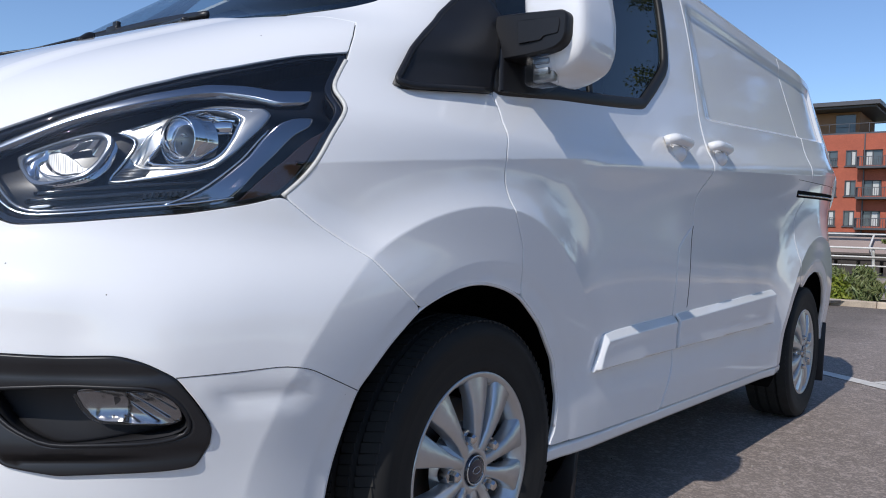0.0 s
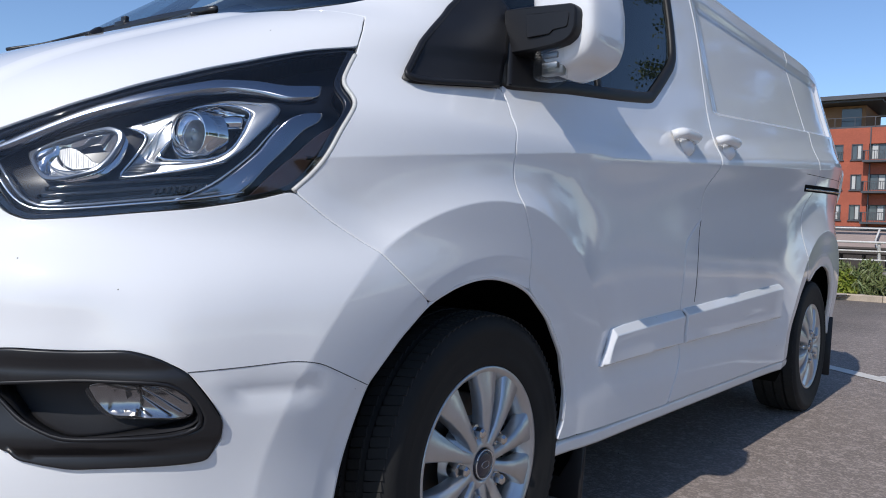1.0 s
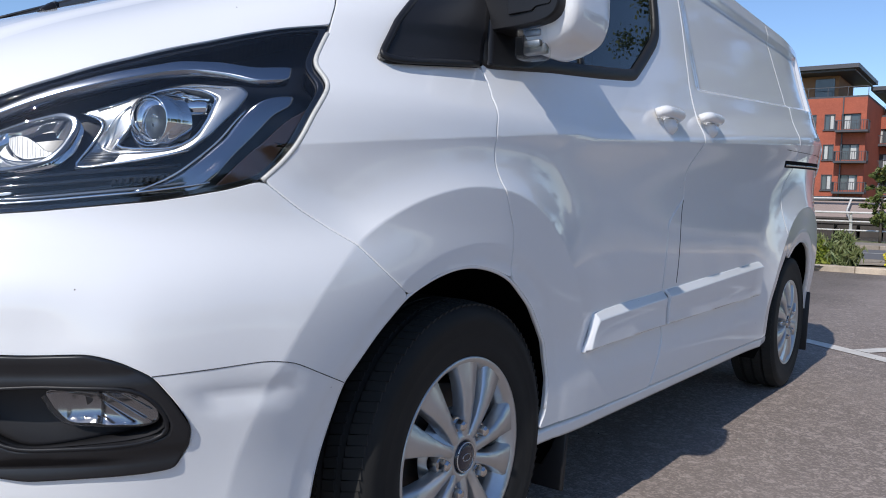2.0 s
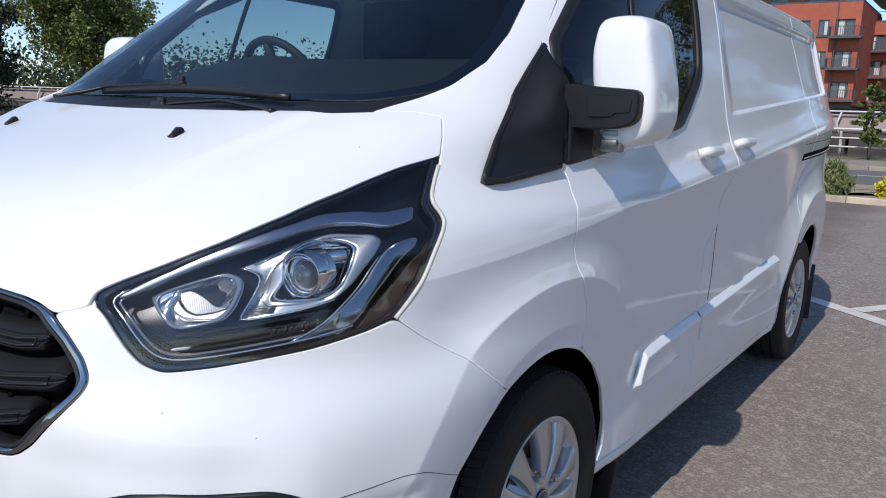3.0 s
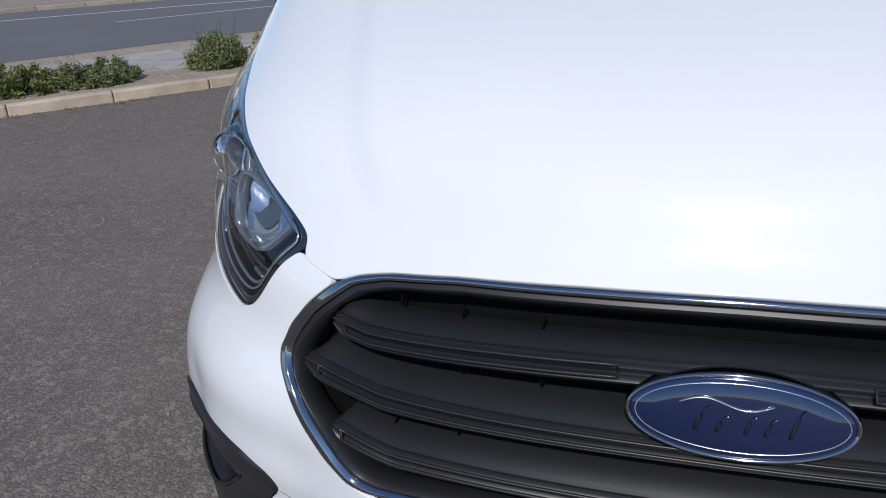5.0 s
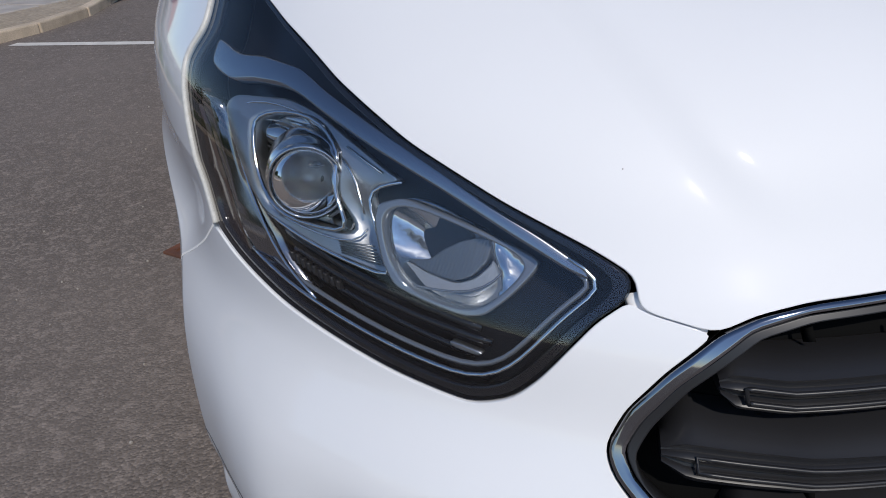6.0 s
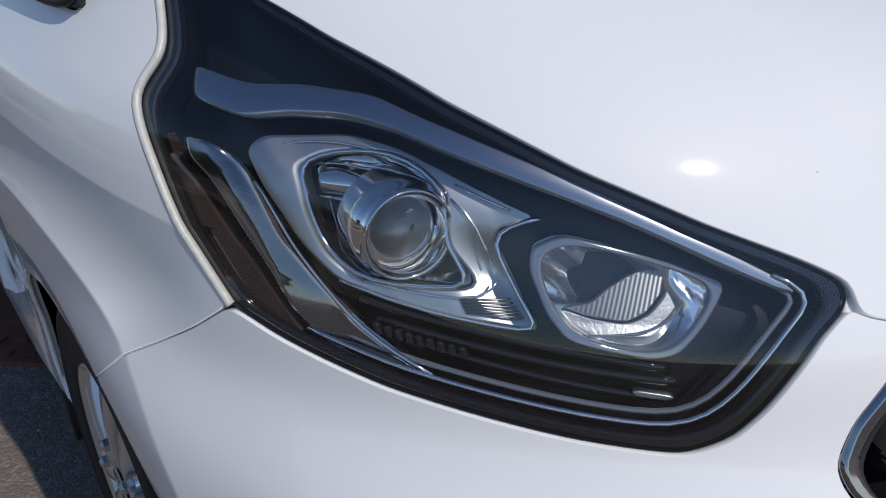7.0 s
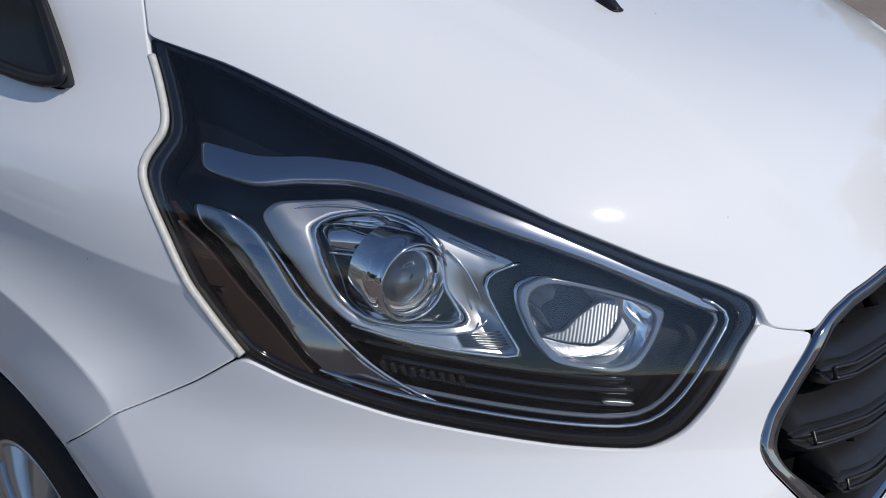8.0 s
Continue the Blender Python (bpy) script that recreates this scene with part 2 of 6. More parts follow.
HEIGHTS = [.20, .32, .45, .62, .74, .84, .93, .97, 1.03, 1.10, 1.16, 1.225, 1.28, 1.32, 1.36, 1.62, 1.92, 1.98]
NOSE = soft(HEIGHTS, [-.93, -.985, -1.02, -1.042, -1.050, -1.044, -1.02, -.983, -.942, -.878, -.776, -.615, -.48, -.38, -.335, .03, .47, .62], 0.022)
SQUARE = soft(HEIGHTS, [4.2, 4.2, 4.1, 4.0, 3.6, 2.8, 2.85, 2.9, 3.05, 3.2, 3.4, 4.0, 4.5, 4.5, 4.5, 4.5, 4.5, 4.5], 0.03)
SIDE = soft([.20, .30, .45, .60, .75, .90, 1.0, 1.05, 1.078, 1.11, 1.18, 1.28, 1.45, 1.70, 1.88, 1.95, 1.98],
             [.89, .932, .942, .962, .971, .972, .972, .9715, .968, .956, .932, .912, .877, .824, .776, .721, .6], 0.008)
CORNER = soft([.2, .9, 1.02, 1.12, 1.2, 1.9, 2.0], [.3, .3, .38, .62, .75, 1.15, 1.15], 0.03)
SHOULDER = soft([.7, .85, 1.05, 1.3, 1.6, 1.9], [0, 0, 1, 1, .4, 0], 0.03)
WHEEL_Y, WHEEL_Z, REAR_Y = 0.0, 0.335, 2.933


def step(lo, hi, x):
    t = np.clip((x - lo) / (hi - lo), 0, 1)
    return t * t * (3 - 2 * t)


def flat_skin(s, z):
    u = np.abs(s)
    back = np.maximum(u - 1, 0)
    yc = CORNER(z)
    zz = z - 0.10 * np.minimum(back, 2.2) * SHOULDER(z)
    a = SIDE(zz) - 0.10 * np.clip((back + yc - 2.9) / 0.8, 0, 1) ** 2.2
    b, n = yc - NOSE(z), SQUARE(z)
    psi = np.clip(u, 0, 1) * np.pi / 2
    sn, cs = np.sin(psi), np.cos(psi)
    r = (sn ** n + cs ** n) ** (-1 / n)
    return np.stack([np.sign(s) * a * r * sn, yc - b * r * cs + back, z + 0 * s], -1)


def relief(s, z, p):
    """How far the pressings stand proud of the plain skin."""
    u, y = np.abs(s), p[..., 1]
    crease = np.where(u < 1, 1.03 + 0.28 * (np.minimum(u, 0.95) - 0.82), 1.066 + 0.085 * (u - 1))
    w = np.clip((crease - z) / 0.36, 0, 1)
    waist = (1 - (1 - w) ** 2.6) * step(0.40, 0.58, z) * step(-0.012, 0.06, u - 0.608 - 0.71 * (0.912 - z))
    flare, d = np.zeros(np.shape(z)), np.zeros(np.shape(z))
    for wy, lip, wide in ((WHEEL_Y - 0.03, 0.587, 0.13), (REAR_Y, 0.60, 0.19)):
        r = np.hypot(y - wy, z - WHEEL_Z)
        on = step(0.50, 0.64, u) * ((1 - 0.75 * step(0.02, 0.60, y)) if wy < 1 else 1)
        f = on * (1 - np.clip((r - lip) / (wide + (0.22 * step(0.0, 0.5, y) if wy < 1 else 0.10)), 0, 1)) ** 2
        flare = np.maximum(flare, f)
        d = d + on * (0.008 * f - 0.012 * np.clip((lip - r) / 0.115, 0, 1) - 0.007 * (1 - np.clip((r - 0.435) / 0.035, 0, 1)))
    d = d - 0.028 * waist * (1 - flare)
    hood = step(0.98, 1.06, z) * (1 - step(1.27, 1.30, z))
    line = 0.281 + (z - 1.08) * 0.40
    d = d + hood * 0.007 * (1 - step(line - 0.016, line + 0.020, u))
    cheek = step(0.25, 0.34, u) * (1 - step(0.47, 0.55, u))
    d = d - cheek * (0.026 * np.exp(-((z - 0.575) / 0.060) ** 2) + 0.021 * np.exp(-((z - 0.68) / 0.07) ** 2) + 0.006 * (z < 0.5))
    d = d - 0.007 * step(0.57, 0.59, u) * (1 - step(0.625, 0.65, u)) * np.exp(-((z - 0.580) / 0.020) ** 2)
    d = d + 0.004 * (1 - step(0.205, 0.235, u)) * step(0.50, 0.53, z) * (1 - step(0.636, 0.648, z))
    belt = 1.308 + 0.0755 * (y - 1.335)
    rec = np.clip((z - belt) / 0.015, 0, 1) * step(1.34, 1.47, y) * (1 - np.clip((y - 3.250) / 0.018, 0, 1)) * (1 - step(1.72, 1.76, z))
    return d - 0.017 * rec * (u > 1)


def skin_normal(s, z):
    e = 1e-3
    f = lambda a, b: bare(a, b)
    t1, t2 = f(s + e, z) - f(s - e, z), f(s, z + e) - f(s, z - e)
    n = np.cross(t1, t2)
    return n / np.maximum(np.linalg.norm(n, axis=-1, keepdims=True), 1e-9)


def plain_normal(s, z):
    e = 1e-3
    t1 = flat_skin(s + e, z) - flat_skin(s - e, z)
    t2 = flat_skin(s, z + e) - flat_skin(s, z - e)
    n = np.cross(t1, t2)
    return n / np.maximum(np.linalg.norm(n, axis=-1, keepdims=True), 1e-9)


def bare(s, z):
    p = flat_skin(s, z)
    return p + plain_normal(s, z) * relief(s, z, p)[..., None]


def skin(s, z, out=0.0):
    s, z = np.asarray(s, float), np.asarray(z, float)
    return bare(s, z) + skin_normal(s, z) * np.asarray(out, float)[..., None]


def at_side(y, z):
    """The s of the skin's point at y and z on the flank."""
    yc = float(CORNER(z))
    if y >= yc:
        return 1 + y - yc
    b, n = yc - float(NOSE(z)), float(SQUARE(z))
    q = (yc - y) / b
    x = (1 - q ** n) ** (1 / n)
    return math.atan2(x, q) * 2 / math.pi


def flank(points):
    return [(at_side(y, z), z) for y, z in points]


ZT = np.linspace(0.2, 1.98, 600)
VT = np.concatenate([[0], np.cumsum(np.hypot(np.diff(ZT), np.diff(NOSE(ZT))))])
to_v = lambda z: np.interp(z, ZT, VT)
to_z = lambda v: np.interp(v, VT, ZT)
SU = 1.35


def even(points, gap, rounds=2):
    """A closed outline in (s, z), walked at an even gap with softened corners; comes back in the flat plane (u, v)."""
    p = np.array([(s * SU if abs(s) < 1 else math.copysign(SU + abs(s) - 1, s), to_v(z)) for s, z in points])
    q = np.vstack([p, p[:1]])
    l = np.concatenate([[0], np.cumsum(np.hypot(*np.diff(q, axis=0).T))])
    n = max(8, int(l[-1] / gap))
    k = np.linspace(0, l[-1], n, endpoint=False)
    r = np.stack([np.interp(k, l, q[:, 0]), np.interp(k, l, q[:, 1])], 1)
    for _ in range(rounds):
        r = 0.5 * r + 0.25 * (np.roll(r, 1, 0) + np.roll(r, -1, 0))
    return r


def shrink(r, d):
    """The outline moved inwards by d in the flat plane."""
    e = np.roll(r, -1, 0) - np.roll(r, 1, 0)
    n = np.stack([-e[:, 1], e[:, 0]], 1) / np.maximum(np.hypot(e[:, 0], e[:, 1]), 1e-9)[:, None]
    area = (r[:, 0] * np.roll(r[:, 1], -1) - r[:, 1] * np.roll(r[:, 0], -1)).sum()
    return r + n * d * (1 if area > 0 else -1)


def unflat(r):
    u, v = r[:, 0], r[:, 1]
    s = np.where(np.abs(u) < SU, u / SU, np.sign(u) * (1 + np.abs(u) - SU))
    return s, to_z(v)


def inside(q, poly):
    """Which of the points q lie in the polygon."""
    x, y = q[:, 0], q[:, 1]
    hit = np.zeros(len(q), bool)
    for (x1, y1), (x2, y2) in zip(poly, np.roll(poly, -1, 0)):
        c = (y1 > y) != (y2 > y)
        hit ^= c & (x < (x2 - x1) * (y - y1) / (y2 - y1 + 1e-12) + x1)
    return hit


def panel(name, outline, material, parent, holes=(), gap=0.02, edge=0.012, out=0.0, inset=0.0007, flange=0.016, bevel=0.0011, label="", mirror=False, shape=None, rounds=2, folds=()):
    """A pressed sheet on the skin inside an outline, with folded edges. shape(s, z) gives an extra height along the normal."""
    from mathutils.geometry import delaunay_2d_cdt
    loops = [shrink(even(outline, edge, rounds), inset)] + [shrink(even(h, edge, rounds), -inset) for h in holes]
    inner = [shrink(loops[0], bevel)] + [shrink(l, -bevel) for l in loops[1:]]
    lo, hi = inner[0].min(0), inner[0].max(0)
    gu, gv = np.meshgrid(np.arange(lo[0], hi[0], gap) + gap * 0.37, np.arange(lo[1], hi[1], gap) + gap * 0.37)
    q = np.stack([gu.ravel(), gv.ravel()], 1)
    keep = inside(q, shrink(inner[0], gap * 0.45))
    for h in inner[1:]:
        keep &= ~inside(q, shrink(h, -gap * 0.45))
    q = q[keep]
    for fold in folds:
        l = np.concatenate([[0], np.cumsum(np.hypot(*np.diff(fold, axis=0).T))])
        k = np.arange(0, l[-1], 0.007)
        r = np.stack([np.interp(k, l, fold[:, 0]), np.interp(k, l, fold[:, 1])], 1)
        d = np.gradient(r, axis=0)
        d = np.stack([-d[:, 1], d[:, 0]], 1) / np.maximum(np.hypot(d[:, 0], d[:, 1]), 1e-9)[:, None]
        ok = inside(r, shrink(inner[0], 0.006))
        for h in inner[1:]:
            ok &= ~inside(r, shrink(h, -0.006))
        r, d = r[ok], d[ok]
        if not len(r):
            continue
        far = np.ones(len(q), bool)
        for c in range(0, len(r), 200):
            far &= (np.abs(q[:, None, :] - r[None, c:c + 200, :]) ** 2).sum(2).min(1) > 0.0095 ** 2
        q = np.vstack([q[far], r + d * 0.0032, r - d * 0.0032])
    coords = [Vector(p) for l in inner for p in l] + [Vector(p) for p in q]
    edges, k = [], 0
    for l in inner:
        edges += [(k + i, k + (i + 1) % len(l)) for i in range(len(l))]
        k += len(l)
    vs, _, fs, vo, _, _ = delaunay_2d_cdt(coords, edges, [], 0, 1e-7)
    vs = np.array([tuple(v) for v in vs])
    mid = np.array([vs[list(f)].mean(0) for f in fs])
    ok = inside(mid, inner[0])
    for h in inner[1:]:
        ok &= ~inside(mid, h)
    s, z = unflat(vs)
    extra = shape(s, z) if shape is not None else 0.0
    sh = lambda a, b: bare(a, b) + skin_normal(a, b) * (out + (shape(a, b) if shape is not None else 0.0))[..., None] if shape is not None else bare(a, b) + skin_normal(a, b) * out
    pts = sh(s, z)
    e = 1e-3
    nor = np.cross(sh(s + e, z) - sh(s - e, z), sh(s, z + e) - sh(s, z - e))
    nor /= np.maximum(np.linalg.norm(nor, axis=1, keepdims=True), 1e-9)
    verts, norms, faces = list(pts), list(nor), []
    for f, good in zip(fs, ok):
        if good:
            a, b, c = f[:3]
            w = np.cross(pts[b] - pts[a], pts[c] - pts[a])
            faces.append((a, b, c) if w @ nor[a] > 0 else (a, c, b))
    base = {}
    for i, o in enumerate(vo):
        for j in o:
            base[j] = i
    k = 0
    for l, li in zip(loops, inner):
        n = len(l)
        so, zo = unflat(l)
        po, no = sh(so, zo), skin_normal(so, zo)
        first = [base.get(k + i, k + i) for i in range(n)]
        tip = po - no * 0.0006
        away = tip - pts[first]
        away /= np.maximum(np.linalg.norm(away, axis=1, keepdims=True), 1e-9)
        i1 = len(verts)
        verts += list(tip)
        norms += list((no + 0.9 * away) / np.linalg.norm(no + 0.9 * away, axis=1, keepdims=True))
        i2 = len(verts)
        verts += list(po - no * flange)
        norms += list(away)
        for i in range(n):
            j = (i + 1) % n
            for quad in ((first[i], first[j], i1 + j, i1 + i), (i1 + i, i1 + j, i2 + j, i2 + i)):
                a, b, c = (np.array(verts[m]) for m in quad[:3])
                w = np.cross(b - a, c - a)
                faces.append(quad if w @ (np.array(norms[quad[0]]) + np.array(norms[quad[2]])) > 0 else quad[::-1])
        k += n
    verts, norms = np.array(verts), np.array(norms)
    if mirror:
        verts, norms = verts * (-1, 1, 1), norms * (-1, 1, 1)
        faces = [f[::-1] for f in faces]
    me = bpy.data.meshes.new(name)
    me.from_pydata(verts.tolist(), [], faces)
    me.materials.append(material)
    me.polygons.foreach_set("use_smooth", [True] * len(me.polygons))
    me.normals_split_custom_set_from_vertices(norms.tolist())
    ob = new(name, me)
    ob.parent = parent
    if label:
        tagged(ob, label)
    return ob


def skin_line(name, points, material, parent, radius, out=0.0, closed=False, flat=1.0, mirror=False, gap=0.012, label="", sides=8, smooth=2):
    """A bead that follows the skin along points in (s, z)."""
    p = np.array([(s * SU if abs(s) < 1 else math.copysign(SU + abs(s) - 1, s), to_v(z)) for s, z in points])
    if closed:
        p = np.vstack([p, p[:1]])
    l = np.concatenate([[0], np.cumsum(np.hypot(*np.diff(p, axis=0).T))])
    k = np.linspace(0, l[-1], max(3, int(l[-1] / gap)), endpoint=not closed)
    r = np.stack([np.interp(k, l, p[:, 0]), np.interp(k, l, p[:, 1])], 1)
    for _ in range(smooth):
        m = 0.5 * r + 0.25 * (np.roll(r, 1, 0) + np.roll(r, -1, 0))
        if not closed:
            m[0], m[-1] = r[0], r[-1]
        r = m
    s, z = unflat(r)
    q, n = skin(s, z, out(s, z) if callable(out) else out), skin_normal(s, z)
    if mirror:
        q, n = q * (-1, 1, 1), n * (-1, 1, 1)
    bm = bmesh.new()
    tube(bm, q, radius, sides=sides, closed=closed, flat=flat, up=n)
    bmesh.ops.recalc_face_normals(bm, faces=bm.faces)
    return part(name, bm, material, parent, label)


# ---- outlines on the skin ----
HEADLAMP = [(.543, 1.205), (.517, 1.184), (.487, 1.142), (.454, 1.101), (.416, 1.058), (.375, 1.018), (.338, .987), (.3205, .969), (.3245, .953),
            (.344, .934), (.359, .910), (.376, .878), (.390, .857), (.410, .845), (.430, .848), (.457, .853), (.496, .863), (.535, .873), (.561, .884), (.584, .895),
            (.608, .912), (.617, .935), (.6205, .965), (.619, 1.003), (.613, 1.045), (.606, 1.076), (.601, 1.088), (.592, 1.101), (.578, 1.118),
            (.571, 1.133), (.562, 1.16), (.552, 1.187)]
LAMP_TOP, LAMP_LOW, LAMP_REAR = HEADLAMP[:8], HEADLAMP[8:21], HEADLAMP[20:]
GRILLE_TOP = [(0, .961), (.1, .960), (.188, .957), (.241, .951), (.268, .943), (.289, .930)]
GRILLE_SIDE = [(.314, .899), (.334, .863), (.3445, .829), (.341, .809), (.326, .779), (.307, .744), (.291, .713), (.273, .690), (.258, .681), (.225, .674), (.20, .660), (0, .658)]
FOG = [(.355, .611), (.363, .632), (.395, .650), (.427, .655), (.474, .653), (.512, .655), (.530, .643), (.549, .620), (.563, .578), (.573, .540), (.572, .507),
       (.563, .477), (.547, .475), (.511, .475), (.474, .473), (.434, .486), (.386, .551)]
ARCH_FRONT = [(.7505, .711), (.719, .649), (.6875, .567), (.666, .42), (.652, .30)]
DOOR_FRONT = [(.906, .725), (.898, .834), (.879, .897), (.852, .957), (.822, 1.019), (.754, 1.116), (.709, 1.176)]
SCREEN_EDGE = [(.434, 1.303), (.479, 1.352), (.503, 1.408), (.509, 1.48), (.502, 1.573), (.49, 1.75), (.465, 1.90)]
both = lambda half: half + [(-s, z) for s, z in half[::-1] if s != 0]

van = thing("van", "white panel van with black trim, parked on the asphalt", "van")

def fold(points):
    """A line on the skin, in the flat plane, along which the sheet is creased."""
    return np.array([(s * SU if s < 1 else SU + s - 1, to_v(z)) for s, z in points])


CREASE = fold([(u, 1.03 + 0.28 * (min(u, 0.95) - 0.82)) for u in np.linspace(.608, .999, 60)])
CREASE_BACK = fold([(u, 1.066 + 0.085 * (u - 1)) for u in np.linspace(1.0, 4.2, 120)])
ROUND = [fold(flank([(wy + r * math.cos(a), WHEEL_Z + r * math.sin(a)) for a in np.linspace(*span, 70)]))
         for wy, r, span in ((-.03, .587, (radians(178), radians(62))), (-.03, .470, (radians(178), radians(50))), (REAR_Y, .60, (radians(172), radians(10))), (REAR_Y, .485, (radians(172), radians(10))))]
BELT = [fold(flank([(y, 1.308 + .0755 * (y - 1.335) + dz) for y in np.linspace(1.37, 3.27, 40)])) for dz in (.001, .014)]
BELT += [fold(flank([(y, z) for z in np.linspace(1.45, 1.75, 12)])) for y in (3.250, 3.268)]
PLINTH = [fold([(.220 * q, z) for z in np.linspace(.52, .64, 10)]) for q in (1, -1)] + [fold([(s, .642) for s in np.linspace(-.22, .22, 30)])]
FOLDS = [CREASE, CREASE_BACK] + ROUND + BELT

HOOD_LINES = [fold([(.281 + (z - 1.08) * .40 + d, z) for z in np.linspace(1.0, 1.265, 40)]) * (q, 1) for q in (1, -1) for d in (-.014, .002, .018)]
hood = GRILLE_TOP + [(.309, .939), (.3225, .945)] + LAMP_TOP[::-1] + [(.522, 1.245), (.499, 1.283), (.46, 1.292), (.42, 1.287), (.386, 1.283), (.273, 1.276), (.10, 1.271), (0, 1.270)]
panel("hood", both(hood), PAINT, van, gap=0.02, edge=0.007, folds=HOOD_LINES, label="white bonnet with a raised centre")
bumper = [(0, .22), (.3, .22), (.5, .22), (.64, .23)] + ARCH_FRONT[::-1] + [(.689, .808), (.64, .868)] + LAMP_LOW[::-1] + [(.3225, .945), (.309, .939), (.289, .930)] + GRILLE_SIDE
LOWER = [(0, .515), (.19, .516), (.26, .508), (.31, .492), (.335, .476), (.338, .42), (.325, .33), (.30, .25), (.27, .232), (0, .230)]
panel("bumper", both(bumper), PAINT, van, holes=[FOG, [(-s, z) for s, z in FOG], both(LOWER)], gap=0.018, edge=0.007, folds=[ROUND[0], ROUND[1]] + [r * (-1, 1) for r in ROUND[:2]] + PLINTH, label="white painted front bumper")
wing = [(.608, .912), (.64, .868), (.689, .808), (.7505, .711), (.784, .745), (.815, .757), (.836, .760), (.87, .748)] + DOOR_FRONT + \
    [(.66, 1.156), (.622, 1.143), (.606, 1.175), (.585, 1.26), (.568, 1.373), (.556, 1.5), (.535, 1.7), (.50, 1.90)] + SCREEN_EDGE[::-1] + \
    [(.42, 1.287), (.46, 1.292), (.499, 1.283), (.522, 1.245)] + [(.543, 1.205)] + LAMP_REAR[::-1][:-1]
door = DOOR_FRONT[::-1] + [(.957, .648), (1.002, .546), (1.040, .455), (1.034, .37), (1.01, .332)] + flank([(1.0, .325), (1.09, .473), (1.07, .645), (1.08, .85), (1.2, .93), (1.305, 1.19), (1.308, 1.43), (1.31, 1.80),
       (.55, 1.80), (.25, 1.62), (.08, 1.47)]) + [(.66, 1.30)]
window = flank([(.03, 1.192), (.30, 1.225), (.60, 1.255), (.80, 1.279), (.825, 1.284), (.88, 1.318), (1.03, 1.418), (1.065, 1.455), (1.082, 1.50), (1.10, 1.60), (1.105, 1.73), (1.08, 1.75), (.60, 1.75), (.30, 1.62), (.12, 1.47)])
slide = flank([(1.315, 1.80), (1.313, 1.43), (1.31, 1.19), (1.205, .93), (1.085, .85), (1.075, .645), (1.095, .473), (1.005, .325), (2.42, .325), (2.45, .50), (2.50, .62), (2.59, .70), (2.60, 1.80)])
rear_arch = [(REAR_Y + 0.44 * math.cos(radians(a)), 0.32 + 0.435 * math.sin(radians(a))) for a in (170, 155, 140, 125, 110, 95, 80, 65, 50, 35, 20, 8)]
quarter = flank([(2.605, 1.80), (2.595, .70)] + [p for p in rear_arch if p[0] > 2.62] + [(3.40, .36), (3.74, .40), (3.74, 1.80)])
for flip in (False, True):
    panel("wing", wing, PAINT, van, gap=0.012, edge=0.007, folds=FOLDS, mirror=flip)
    panel("door", door, PAINT, van, holes=[window], gap=0.016, edge=0.008, inset=0.0012, folds=FOLDS, mirror=flip)
    panel("sliding_door", slide, PAINT, van, gap=0.015, inset=0.0026, bevel=0.0035, folds=FOLDS, mirror=flip)
    panel("rear_quarter", quarter, PAINT, van, gap=0.012, folds=FOLDS, mirror=flip)
    panel("side_window", window, GLASS, van, gap=0.06, out=-0.006, mirror=flip, label="tinted door glass")


# ---- glass, roof, inside ----
def flipped(bm, flip):
    if flip:
        bmesh.ops.scale(bm, vec=(-1, 1, 1), verts=bm.verts)
        bmesh.ops.reverse_faces(bm, faces=bm.faces)
    return bm


def inset(points, d):
    """An outline drawn in by d metres."""
    s, z = unflat(shrink(even(points, 0.012, 2), d))
    return list(zip(s.tolist(), z.tolist()))


screen = [(0, 1.316), (.25, 1.316), (.39, 1.318), (.443, 1.334)] + SCREEN_EDGE[1:] + [(.30, 1.905), (0, 1.91)]
panel("screen_border", both(screen), GLOSS_BLACK, van, holes=[inset(both(screen), .032)], gap=0.03, out=-0.0105, flange=0.003, label="black border printed round the windscreen")
panel("windscreen", both(screen), GLASS, van, gap=0.05, out=-0.008, label="dark tinted windscreen glass")
cowl = [(0, 1.266), (.273, 1.272), (.386, 1.279), (.42, 1.283), (.438, 1.303), (.443, 1.334), (.39, 1.318), (.25, 1.316)] + [(0, 1.316)]
panel("scuttle_panel", both(cowl), BLACK_PLASTIC, van, gap=0.03, out=-0.014, label="black plastic scuttle below the windscreen")

bm = bmesh.new()
rows = []
for i in range(26):
    k = i / 25
    ring = []
    for j in range(29):
        q = j / 14 - 1
        front = 0.34 + 0.16 * abs(q) ** 2.2
        y = front + (3.70 - front) * k
        fall = 1 - abs(q) ** 5
        w = 0.792 - 0.10 * min(1, max(0, (y - 2.9) / 0.8)) ** 2.2
        ring.append(bm.verts.new((w * q, y, 1.79 + 0.165 * fall - 0.03 * (k - 0.4) ** 2)))
    rows.append(ring)
for a, b in zip(rows, rows[1:]):
    for j in range(28):
        bm.faces.new((a[j], a[j + 1], b[j + 1], b[j]))
part("roof", bm, PAINT, van, "white van roof")
for flip in (False, True):
    bm = bmesh.new()
    tube(bm, [(0.786 - 0.10 * max(0, (y - 2.9) / 0.8) ** 2.2, y, 1.812) for y in np.linspace(0.75, 3.55, 28)], 0.011, sides=6, flat=0.7)
    part("roof_gutter", flipped(bm, flip), PAINT, van)
bm = bmesh.new()
box(bm, (1.36, 0.05, 1.40), (0, 3.66, 1.08), bevel=0.02)
part("rear_door_skin", bm, PAINT, van)
bm = bmesh.new()
